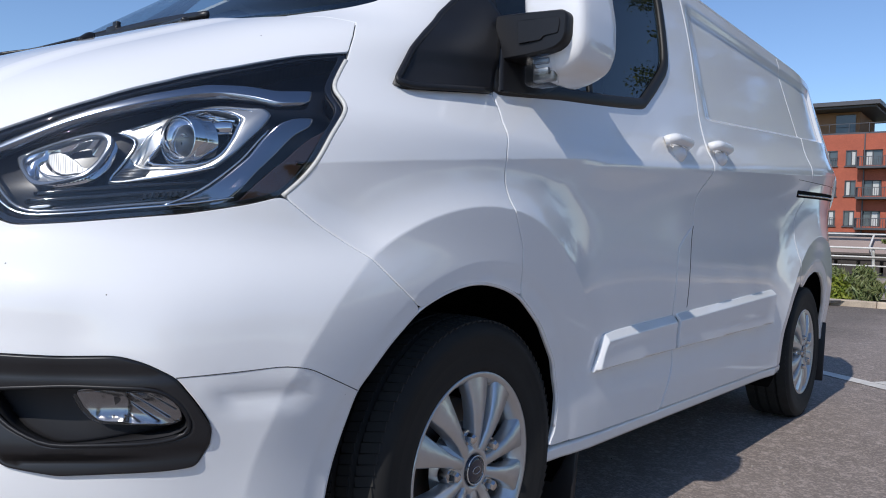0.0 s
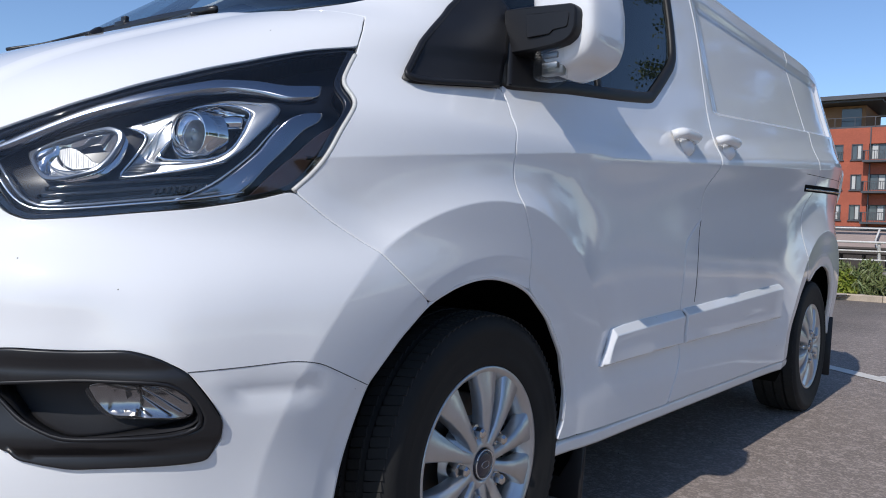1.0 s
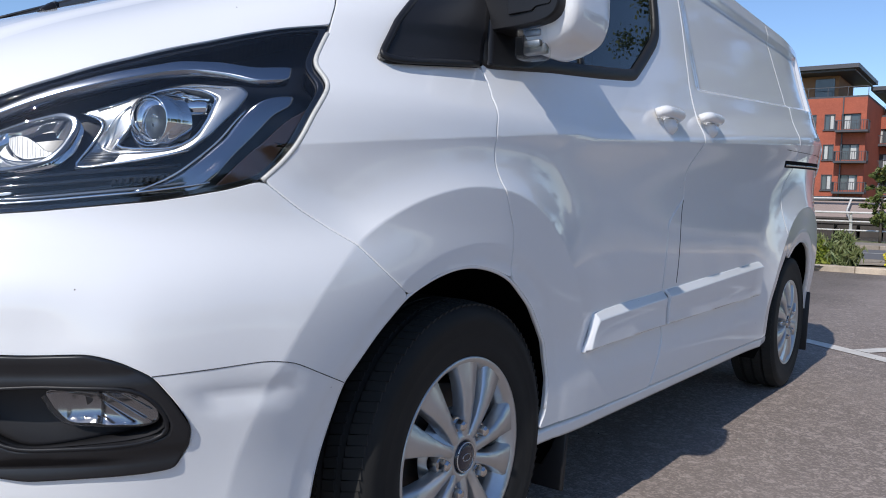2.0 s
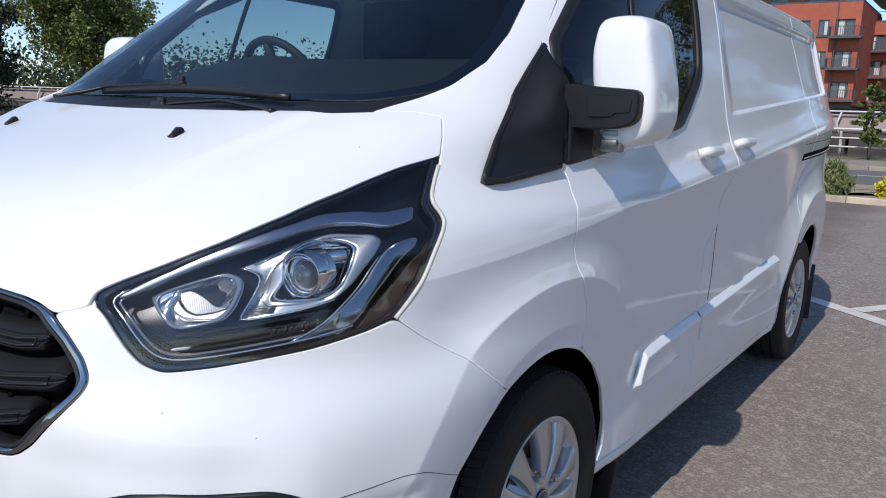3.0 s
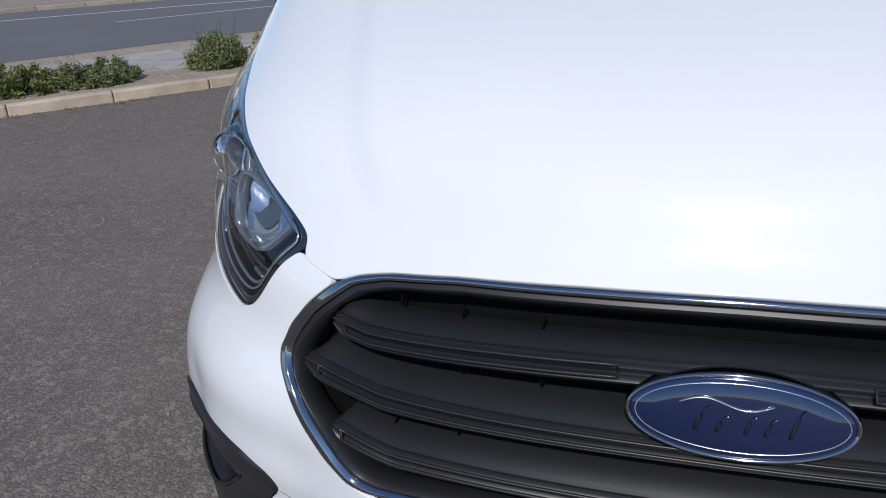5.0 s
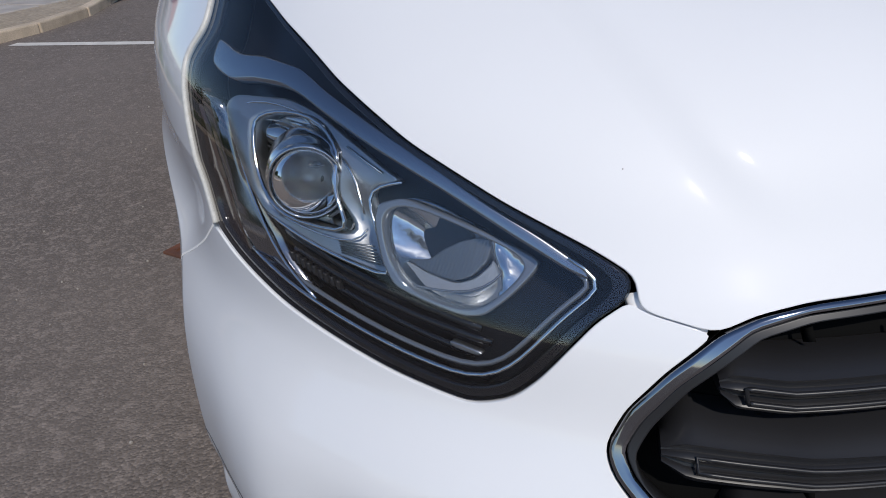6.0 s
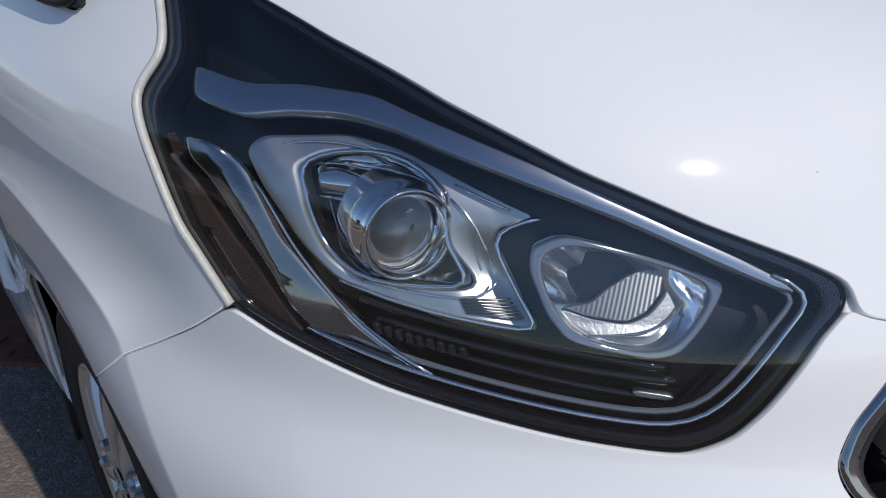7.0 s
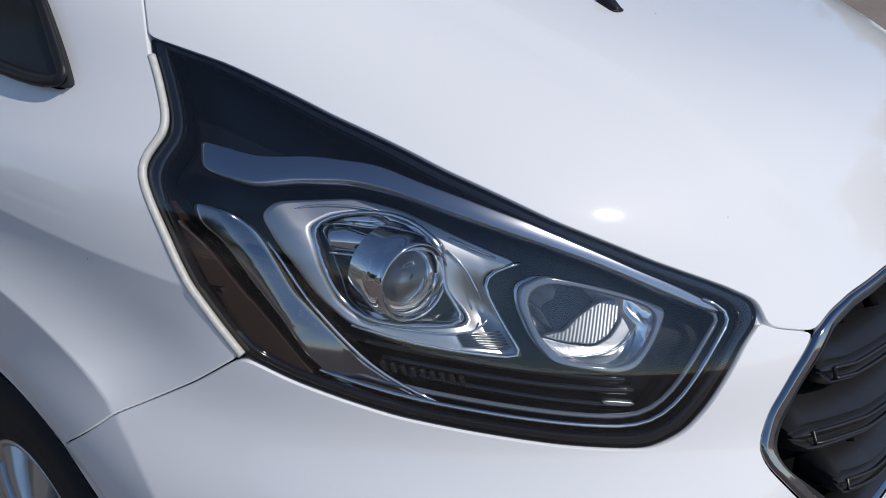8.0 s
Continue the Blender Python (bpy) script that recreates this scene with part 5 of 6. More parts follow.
# ---- wheels ----
def wheel_mesh_parts(parent):
    ax = Euler((0, radians(90), 0)).to_matrix().to_4x4()
    bm = bmesh.new()
    lathe(bm, [(.208, -.10), (.214, -.104), (.245, -.108), (.285, -.1095), (.315, -.106), (.330, -.096), (.3355, -.085), (.3355, -.052), (.329, -.050), (.329, -.044), (.3365, -.042), (.3370, -.004),
               (.330, -.003), (.330, .003), (.3370, .004), (.3365, .042), (.329, .044), (.329, .050), (.3355, .052), (.3355, .085), (.330, .096), (.315, .106), (.296, .1095), (.293, .1075), (.275, .1100),
               (.272, .1085), (.250, .1080), (.232, .105), (.222, .101), (.214, .096), (.208, .088)], 96, ax)
    tyre = part("tyre", bm, RUBBER, parent, "black rubber tyre with worn tread")
    bm = bmesh.new()
    for i in range(100):
        a = 2 * math.pi * i / 100
        for lo, hi, sh in ((.056, .098, .0), (.008, .040, .5), (-.040, -.008, .25), (-.098, -.056, .75)):
            b0 = a + sh * 2 * math.pi / 100
            m = Matrix.Rotation(b0, 4, "X") @ Matrix.Translation(((lo + hi) / 2, 0, .3375 if abs(lo + hi) < .12 else .3345))
            t = Euler((0, radians(0 if abs(lo + hi) < .12 else math.copysign(8, lo)), radians(12 if lo > 0 else -12))).to_matrix().to_4x4()
            made = bmesh.ops.create_cube(bm, size=1, matrix=m @ t @ Matrix.Diagonal((hi - lo, .0190, .0045, 1)))
    part("tread", bm, TREAD, tyre, smooth=False)["kind"] = "stuff"
    bm = bmesh.new()
    lathe(bm, [(.204, -.095), (.200, -.06), (.190, .0), (.186, .05), (.192, .078), (.203, .086), (.214, .092), (.2195, .098), (.218, .1015), (.212, .101), (.204, .094), (.194, .080), (.186, .055)], 96, ax)
    rim = part("rim", bm, ALLOY, parent, "silver ten-spoke alloy wheel")
    bm = bmesh.new()
    prof = [(.040, .0130, .098), (.062, .0125, .102), (.090, .0140, .104), (.125, .0190, .104), (.160, .0265, .101), (.188, .0345, .096), (.207, .0400, .093)]
    for k in range(10):
        a = radians(17 + 36 * k + (3 if k % 2 else -3))
        up, across = Vector((0, math.cos(a), math.sin(a))), Vector((0, -math.sin(a), math.cos(a)))
        grid = []
        for r, w, x in prof:
            grid.append([bm.verts.new(up * r + across * (w * q) + Vector((x + dx, 0, 0))) for q, dx in ((-1.05, -.032), (-1.0, -.005), (-.86, .001), (0, .0025), (.86, .001), (1.0, -.005), (1.05, -.032))])
        for g, h in zip(grid, grid[1:]):
            for i in range(6):
                bm.faces.new((g[i], g[i + 1], h[i + 1], h[i]))
    lathe(bm, [(.034, .088), (.036, .100), (.042, .102), (.052, .100), (.066, .086), (.088, .070), (.100, .050)], 60, ax)
    bmesh.ops.recalc_face_normals(bm, faces=bm.faces)
    part("spokes", bm, ALLOY, rim)
    for k in range(5):
        a = radians(35 + 72 * k)
        bm = bmesh.new()
        at = Matrix.Translation((.092, .078 * math.cos(a), .078 * math.sin(a))) @ ax
        lathe(bm, [(0, .026), (.007, .025), (.0118, .020), (.0130, .006), (.0130, -.01)], 6, at)
        lathe(bm, [(.0115, .004), (.017, .003), (.019, -.004), (.019, -.02)], 24, at)
        auto(part("wheel_bolt", bm, STEEL, rim, "bright steel wheel bolt"), 30)
    bm = bmesh.new()
    lathe(bm, [(0, .1065), (.022, .1055), (.031, .103), (.033, .090)], 40, ax)
    part("centre_cap", bm, shader("cap_blue", (.012, .016, .035), rough=.2, coat=.6), rim, "dark blue oval centre cap")
    bm = bmesh.new()
    tube(bm, [Vector((.1052, .032 * math.cos(a), .032 * math.sin(a))) for a in np.linspace(0, 2 * math.pi, 40, endpoint=False)], .0016, closed=True, sides=6)
    tube(bm, [Vector((.1072, .014 * math.cos(a), .0075 * math.sin(a))) for a in np.linspace(0, 2 * math.pi, 30, endpoint=False)], .0007, closed=True, sides=5)
    part("cap_ring", bm, SILVER, rim)
    bm = bmesh.new()
    lathe(bm, [(.05, .02), (.145, .02), (.150, .016), (.150, -.004), (.05, -.006)], 60, ax)
    part("brake_disc", bm, BRAKE, parent, "rusty brake disc")
    bm = bmesh.new()
    box(bm, (.07, .09, .16), (.01, .13, .02), bevel=.015)
    lathe(bm, [(0, -.06), (.20, -.06), (.20, -.065), (0, -.07)], 40, ax)
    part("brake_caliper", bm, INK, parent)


def van_wheel(x, y, turn):
    ob = new("wheel")
    ob.parent = van
    ob.matrix_basis = Matrix.Translation((x, y, .3365)) @ Matrix.Rotation(turn, 4, "Z")
    return tagged(ob, "black tyre on a silver alloy wheel")


first = van_wheel(.815, 0, 0)
wheel_mesh_parts(first)
for x, y, turn in ((.815, REAR_Y, 0), (-.815, 0, math.pi), (-.815, REAR_Y, math.pi)):
    w = copy_thing(first, Matrix.Translation((x, y, .3365)) @ Matrix.Rotation(turn, 4, "Z"))
for flip in (False, True):
    for wy in (-0.03, REAR_Y):
        bm = bmesh.new()
        rows = []
        for r, x in ((.470, .945), (.478, .90), (.480, .60), (.20, .58)):
            ring = []
            for a in np.linspace(radians(-16), radians(196), 40):
                y, z = wy + r * math.cos(a), .335 + r * math.sin(a)
                edge = float(skin(np.array([at_side(y, z)]), np.array([z]))[0][0]) - .016
                ring.append(bm.verts.new((min(x, edge), y, z)))
            rows.append(ring)
        for a, b in zip(rows, rows[1:]):
            for i in range(39):
                bm.faces.new((a[i], a[i + 1], b[i + 1], b[i]))
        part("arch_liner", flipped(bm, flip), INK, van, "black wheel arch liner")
    for y, x0, top in ((.475, .80, .315), (3.40, .80, .46)):
        bm = bmesh.new()
        box(bm, (.24, .014, top - .13), (x0, y, (top + .13) / 2), Euler((radians(-6), 0, 0)).to_matrix(), bevel=.006, seg=2)
        part("mud_flap", flipped(bm, flip), BLACK_PLASTIC, van, "black mud flap behind the wheel")

# ---- ground ----
def asphalt(name, tone, stone, worn=0.0):
    """Rolled stone chips in dark binder: chips of many greys, larger patches and dust. worn multiplies the colour
    towards +x.
    """
    m = bpy.data.materials.new(name)
    m.use_nodes = True
    t = m.node_tree
    b = t.nodes["Principled BSDF"]
    b.inputs["Roughness"].default_value = 0.88
    b.inputs["Specular IOR Level"].default_value = 0.3
    co = t.nodes.new("ShaderNodeTexCoord")
    chips = t.nodes.new("ShaderNodeTexVoronoi")
    chips.inputs["Scale"].default_value = stone
    fine = t.nodes.new("ShaderNodeTexVoronoi")
    fine.inputs["Scale"].default_value = stone * 0.37
    big = t.nodes.new("ShaderNodeTexNoise")
    big.inputs["Scale"].default_value, big.inputs["Detail"].default_value = 0.7, 8.0
    mid = t.nodes.new("ShaderNodeTexNoise")
    mid.inputs["Scale"].default_value, mid.inputs["Detail"].default_value = 9.0, 6.0
    for n in (chips, fine, big, mid):
        t.links.new(co.outputs["Object"], n.inputs["Vector"])
    sep = t.nodes.new("ShaderNodeSeparateColor")
    t.links.new(chips.outputs["Color"], sep.inputs[0])
    sep2 = t.nodes.new("ShaderNodeSeparateColor")
    t.links.new(fine.outputs["Color"], sep2.inputs[0])
    ramp = t.nodes.new("ShaderNodeValToRGB")
    e = ramp.color_ramp.elements
    e[0].position, e[0].color = 0.0, (*[v * 0.76 for v in tone], 1)
    e[1].position, e[1].color = 1.0, (*[v * 1.4 for v in tone], 1)
    k = e.new(0.55)
    k.color = (*[v * 0.80 for v in tone], 1)
    k = e.new(0.88)
    k.color = (*[v * 1.35 for v in tone], 1)
    t.links.new(sep.outputs[0], ramp.inputs[0])
    last = ramp.outputs[0]
    for fac, lo, hi, amount, colour in ((sep2.outputs[1], 0.80, 0.95, 0.45, [v * 1.9 for v in tone]), (mid.outputs["Fac"], 0.42, 0.72, 0.40, [v * 0.55 for v in tone]), (big.outputs["Fac"], 0.40, 0.70, 0.40, [v * 1.30 for v in tone])):
        r = t.nodes.new("ShaderNodeMapRange")
        r.inputs["From Min"].default_value, r.inputs["From Max"].default_value = lo, hi
        r.inputs["To Min"].default_value, r.inputs["To Max"].default_value = 0.0, amount
        t.links.new(fac, r.inputs["Value"])
        mx = t.nodes.new("ShaderNodeMix")
        mx.data_type = "RGBA"
        t.links.new(r.outputs[0], mx.inputs[0])
        t.links.new(last, mx.inputs[6])
        mx.inputs[7].default_value = (*colour, 1)
        last = mx.outputs[2]
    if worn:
        # the base colour is multiplied paler towards +x, from under the van outwards
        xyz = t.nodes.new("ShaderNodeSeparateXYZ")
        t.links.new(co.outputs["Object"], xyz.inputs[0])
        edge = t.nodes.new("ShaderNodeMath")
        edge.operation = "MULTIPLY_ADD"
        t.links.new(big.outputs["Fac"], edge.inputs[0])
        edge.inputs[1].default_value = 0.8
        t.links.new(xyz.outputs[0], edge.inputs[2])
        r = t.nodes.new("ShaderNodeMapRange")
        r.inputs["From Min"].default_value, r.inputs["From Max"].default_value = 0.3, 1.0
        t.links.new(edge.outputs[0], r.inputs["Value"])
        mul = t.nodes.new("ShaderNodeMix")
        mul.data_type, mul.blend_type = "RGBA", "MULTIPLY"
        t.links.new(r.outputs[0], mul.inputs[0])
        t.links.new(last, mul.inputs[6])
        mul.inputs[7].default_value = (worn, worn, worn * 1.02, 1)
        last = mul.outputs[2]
    t.links.new(last, b.inputs["Base Color"])
    bp = t.nodes.new("ShaderNodeBump")
    bp.inputs["Strength"].default_value, bp.inputs["Distance"].default_value = 0.7, 0.004
    bp.invert = True
    t.links.new(chips.outputs["Distance"], bp.inputs["Height"])
    t.links.new(bp.outputs["Normal"], b.inputs["Normal"])
    return m


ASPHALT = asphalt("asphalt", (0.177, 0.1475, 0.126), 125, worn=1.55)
ROAD = shader("road_asphalt", (0.135, 0.130, 0.128), rough=0.85, vary=0.3, vary_scale=0.6, grain=0.3, grain_scale=60, bump=0.4, bump_scale=90, bump_dist=0.006)
LINE_PAINT = shader("worn_white_line", (0.76, 0.72, 0.65), rough=0.7, vary=0.2, vary_scale=6, dirt=(0.30, 0.26, 0.23), dirt_amount=0.35, dirt_scale=9)
KERB_STONE = shader("buff_kerb_concrete", (0.52, 0.42, 0.31), rough=0.85, vary=0.3, vary_scale=4, grain=0.3, grain_scale=90, dirt=(0.16, 0.13, 0.10), dirt_amount=0.35, dirt_scale=5, bump=0.4, bump_scale=70, bump_dist=0.005, piece=0.12)
PAVING = shader("grey_paving", (0.46, 0.42, 0.38), rough=0.85, vary=0.2, vary_scale=2, dirt=(0.16, 0.14, 0.12), dirt_amount=0.35, dirt_scale=3, bump=0.3, bump_scale=60, piece=0.10)
SOIL = shader("dry_soil", (0.33, 0.27, 0.20), rough=0.95, vary=0.5, vary_scale=3, grain=0.4, grain_scale=30, bump=1.0, bump_scale=14, bump_dist=0.03)
GRASS = shader("dry_grass", (0.15, 0.15, 0.055), rough=0.9, vary=0.5, vary_scale=2, grain=0.4, grain_scale=40, bump=1.0, bump_scale=30, bump_dist=0.03)
CONCRETE = shader("grey_concrete", (0.34, 0.32, 0.30), rough=0.85, vary=0.3, vary_scale=1.5, dirt=(0.14, 0.12, 0.1), dirt_amount=0.4, dirt_scale=2)
RUST = shader("rusty_iron", (0.22, 0.085, 0.045), rough=0.8, metal=0.3, vary=0.5, vary_scale=9, dirt=(0.08, 0.05, 0.04), dirt_amount=0.6, dirt_scale=14, bump=0.4, bump_scale=60)
HOLE_BLACK = shader("dark_hole", (0.02, 0.02, 0.02), rough=0.6, vary=0.3, vary_scale=20)
RAIL_WHITE = shader("white_painted_steel", (0.70, 0.68, 0.65), rough=0.45, vary=0.2, vary_scale=3, dirt=(0.3, 0.25, 0.2), dirt_amount=0.3, dirt_scale=4)
TIMBER = shader("dark_quay_timber", (0.060, 0.048, 0.040), rough=0.85, vary=0.4, vary_scale=1.2, dirt=(0.12, 0.1, 0.08), dirt_amount=0.4, dirt_scale=1)
PINK_DECK = shader("weathered_deck", (0.36, 0.28, 0.25), rough=0.85, vary=0.3, vary_scale=0.7)
SANDY = shader("sandy_pavement", (0.33, 0.275, 0.22), rough=0.9, vary=0.3, vary_scale=1.2, grain=0.3, grain_scale=40, dirt=(0.16, 0.13, 0.10), dirt_amount=0.4, dirt_scale=2, piece=0.08)
WATER = shader("river_water", (0.03, 0.035, 0.03), rough=0.12, bump=0.5, bump_scale=2.0, bump_dist=0.05)


def flat_strip(name, line_a, line_b, z, material, label, category, kind="structure"):
    """A sheet between two lines of the same number of points."""
    bm = bmesh.new()
    a = [bm.verts.new((x, y, z)) for x, y in line_a]
    b = [bm.verts.new((x, y, z)) for x, y in line_b]
    for i in range(len(a) - 1):
        bm.faces.new((a[i], a[i + 1], b[i + 1], b[i]))
    bmesh.ops.recalc_face_normals(bm, faces=bm.faces)
    for f in bm.faces:
        if f.normal.z < 0:
            f.normal_flip()
    return tagged(part(name, bm, material, smooth=False), label, category, kind=kind)


def walked(line, gap):
    """Points at an even gap along a line."""
    p = np.array(line, float)
    for _ in range(2):
        q = [p[0]]
        for a, b in zip(p, p[1:]):
            q += [.75 * a + .25 * b, .25 * a + .75 * b]
        p = np.array(q + [p[-1]])
    l = np.concatenate([[0], np.cumsum(np.hypot(*np.diff(p, axis=0).T))])
    k = np.arange(0, l[-1], gap)
    return np.stack([np.interp(k, l, p[:, 0]), np.interp(k, l, p[:, 1])], 1)


bm = bmesh.new()
bm.faces.new([bm.verts.new(c) for c in ((-1500, -1500, 0), (1500, -1500, 0), (1500, 1500, 0), (-1500, 1500, 0))])
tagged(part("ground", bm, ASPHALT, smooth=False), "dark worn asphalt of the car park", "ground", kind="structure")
KERB = [(-30, -20), (-7.6, 2.25), (-2.9, 7.1), (-2.6, 9.5), (-2.5, 12.3), (-1.9, 12.85), (.4, 12.85), (24, 13.4)]
NEAR = [(-36, -20.5), (-10.6, 4.4), (-8.2, 7.0), (-5, 11.4), (-2, 16.2), (4, 17.2), (40, 18)]
FAR = [(-48, -14), (-22.0, 10.5), (-16.2, 15.8), (-11.5, 19), (-1.0, 22.2), (8, 23.0), (46, 24)]
WALK = [(-62, -4), (-35, 16.5), (-24, 25.0), (-14, 27.0), (-2.0, 28.2), (8, 28.6), (48, 30)]
RAIL = [(-66, 2), (-40, 19.5), (-27, 27.2), (-15, 29.4), (-2, 30.4), (8, 30.8), (52, 32)]
N = 90
even_line = lambda line: walked(line, sum(math.dist(a, b) for a, b in zip(line, line[1:])) / N)[:N - 4]
flat_strip("planting_bed", even_line([(x - .06, y + .05) for x, y in KERB]), even_line(NEAR), .085, SOIL, "dry soil bed behind the kerb", "ground")
flat_strip("road", even_line(NEAR), even_line(FAR), .088, ROAD, "grey asphalt road beyond the planting", "road")
flat_strip("far_pavement", even_line(FAR), even_line(WALK), .10, SANDY, "sandy pavement on the far side of the road", "pavement")
flat_strip("far_verge", even_line(WALK), even_line(RAIL), .104, GRASS, "dry grass strip under the railing", "ground")
flat_strip("river", even_line(RAIL), even_line([(x - 14, y + 40) for x, y in RAIL]), .02, WATER, "dark river water below the quay", "water")


def paint_line(points, width, z, label):
    p = walked(points, .5)
    d = np.gradient(p, axis=0)
    n = np.stack([-d[:, 1], d[:, 0]], 1) / np.hypot(d[:, 0], d[:, 1])[:, None]
    flat_strip("road_marking", p + n * width / 2, p - n * width / 2, z, LINE_PAINT, label, "marking")


paint_line([(-3.15, 6.78), (-1.0, 5.74), (.66, 4.66), (1.34, 4.12), (3.2, 2.6)], .135, .004, "worn white bay line on the asphalt")
paint_line([(1.05, 4.44), (1.15, 4.62), (2.3, 6.4)], .12, .005, "worn white bay line on the asphalt")
paint_line([(-37, -7.5), (-19.9, 8.2), (-14.2, 13.3), (-9.8, 16.3), (-.6, 19.6), (6, 20.3)], .18, .094, "white edge line along the road")
for k in range(-6, 8):
    a = np.array((-14.9, 7.1)) + np.array((.67, .74)) * (k * 6.0)
    paint_line([tuple(a), tuple(a + np.array((.67, .74)) * 2), tuple(a + np.array((.67, .74)) * 4)], .12, .094, "white centre dash on the road")

kerb = tagged(new("kerb"), "buff concrete kerb along the car park", "kerb", kind="structure")
p = walked(KERB, .915)
stone = None
for a, b in zip(p, p[1:]):
    if a[0] < -14 or a[0] > 9:
        continue
    d = b - a
    m = Matrix.Translation(((a[0] + b[0]) / 2, (a[1] + b[1]) / 2, .035)) @ Matrix.Rotation(math.atan2(d[1], d[0]), 4, "Z")
    if stone is None:
        bm = bmesh.new()
        box(bm, (.908, .13, .14), (0, 0, 0), bevel=.018, seg=2)
        stone = part("kerb_stone", bm, KERB_STONE, kerb, smooth=False)
        stone.matrix_basis = m
    else:
        o = stone.copy()
        scene.collection.objects.link(o)
        o.matrix_basis = m @ Matrix.Rotation(random.uniform(-.006, .006), 4, "Z")
far_kerb = tagged(new("far_kerb"), "pale kerb on the far side of the road", "kerb", kind="structure")
p = walked(FAR, 1.2)
stone = None
for a, b in zip(p, p[1:]):
    if a[0] < -40 or a[0] > 6:
        continue
    d = b - a
    m = Matrix.Translation(((a[0] + b[0]) / 2, (a[1] + b[1]) / 2, .12)) @ Matrix.Rotation(math.atan2(d[1], d[0]), 4, "Z")
    if stone is None:
        bm = bmesh.new()
        box(bm, (1.19, .14, .16), (0, 0, 0), bevel=.015, seg=1)
        stone = part("kerb_stone", bm, SANDY, far_kerb, smooth=False)
        stone.matrix_basis = m
    else:
        o = stone.copy()
        scene.collection.objects.link(o)
        o.matrix_basis = m
slabs = tagged(new("pavement"), "grey paving slabs between the planting and the road", "pavement", kind="structure")
p = walked([(-20.0, -6.5), (-10.0, 3.9), (-7.6, 6.7), (-4.6, 10.6), (-2.2, 14.6)], .62)
slab = None
for a, b in zip(p, p[1:]):
    d = b - a
    for r in (0, 1, 2):
        n = np.array((d[1], -d[0])) / np.hypot(*d)
        c = (a + b) / 2 + n * (.55 + .64 * r)
        m = Matrix.Translation((c[0], c[1], .075)) @ Matrix.Rotation(math.atan2(d[1], d[0]), 4, "Z")
        if slab is None:
            bm = bmesh.new()
            box(bm, (.605, .625, .05), (0, 0, 0), bevel=.006, seg=1)
            slab = part("paving_slab", bm, PAVING, slabs, smooth=False)
            slab.matrix_basis = m
        else:
            o = slab.copy()
            scene.collection.objects.link(o)
            o.matrix_basis = m @ Matrix.Translation((0, 0, random.uniform(-.002, .003)))

# drain cover beside the van
cover = thing("drain_cover", "rusty iron drain cover with a dark hole, set in the asphalt", "drain cover", at=Matrix.Translation((-.86, 1.46, 0)) @ Matrix.Rotation(radians(45), 4, "Z"))
bm = bmesh.new()
box(bm, (.62, .62, .02), (0, 0, .001), bevel=.005)
part("cover_plate", bm, RUST, cover, smooth=False)
bm = bmesh.new()
for i in range(-4, 5):
    for j in range(-4, 5):
        if abs(i) + abs(j) > 3:
            box(bm, (.035, .012, .008), (i * .066, j * .066, .013), Matrix.Rotation(radians(90 if (i + j) % 2 else 0), 3, "Z"))
part("cover_studs", bm, RUST, cover, smooth=False)
# black disc laid on the plate; the hole's darkness is only colour
bm = bmesh.new()
lathe(bm, [(0, .0142), (.085, .0138), (.098, .0125), (.10, .010)], 26, Matrix.Translation((-.12, .12, 0)) @ Matrix.Diagonal((1, .8, 1, 1)))
part("tar_patch", bm, HOLE_BLACK, cover, "black disc in place of the hole")
# block lying by the kerb
bm = bmesh.new()
box(bm, (1.0, .30, .16), (0, 0, 0), bevel=.04, seg=3)
for v in bm.verts:
    v.co += Vector(noise.noise_vector(v.co * 3)) * .03
stop = part("wheel_stop", bm, shader("dark_rubber_block", (.035, .026, .022), rough=.85, vary=.5, vary_scale=6, bump=.6, bump_scale=30), None)
stop.matrix_basis = Matrix.Translation((-7.25, 2.05, .085)) @ Matrix.Rotation(radians(146), 4, "Z")
tagged(stop, "dark weathered block lying against the kerb", "wheel stop")
# loose grit
bm = bmesh.new()
rng = random.Random(5)
for _ in range(900):
    x, y = rng.uniform(-8, 3), rng.uniform(-1, 7)
    r = rng.uniform(.002, .006)
    bmesh.ops.create_icosphere(bm, subdivisions=1, radius=r, matrix=Matrix.Translation((x, y, r * .5)))
tagged(part("grit", bm, shader("pale_grit", (.30, .27, .24), rough=.9), smooth=False), "pale loose grit on the asphalt", "grit", kind="stuff")


litter = np.random.RandomState(12)
line = walked(KERB, .012)
line = line[(line[:, 0] > -9.5) & (line[:, 0] < -4.5)]
bm = bmesh.new()
for x, y in line[litter.randint(0, len(line), 420)]:
    d = litter.exponential(.09)
    c, a, k = Vector((x + .07 + d * .7, y - .07 - d * .7, .006 + litter.uniform(0, .012))), litter.uniform(0, 6.28), litter.uniform(.008, .026)
    u, v = Vector((math.cos(a), math.sin(a), litter.uniform(-.3, .3))) * k, Vector((-math.sin(a), math.cos(a), litter.uniform(-.3, .3))) * k * .5
    bm.faces.new([bm.verts.new(c + w) for w in (u, v, -u, -v)])
LITTER = shader("dead_leaf", (.20, .13, .08), rough=.9, vary=.6, vary_scale=30)
tagged(part("leaf_litter", bm, LITTER, smooth=False), "dry brown leaves and bark blown against the kerb", "litter", kind="stuff")


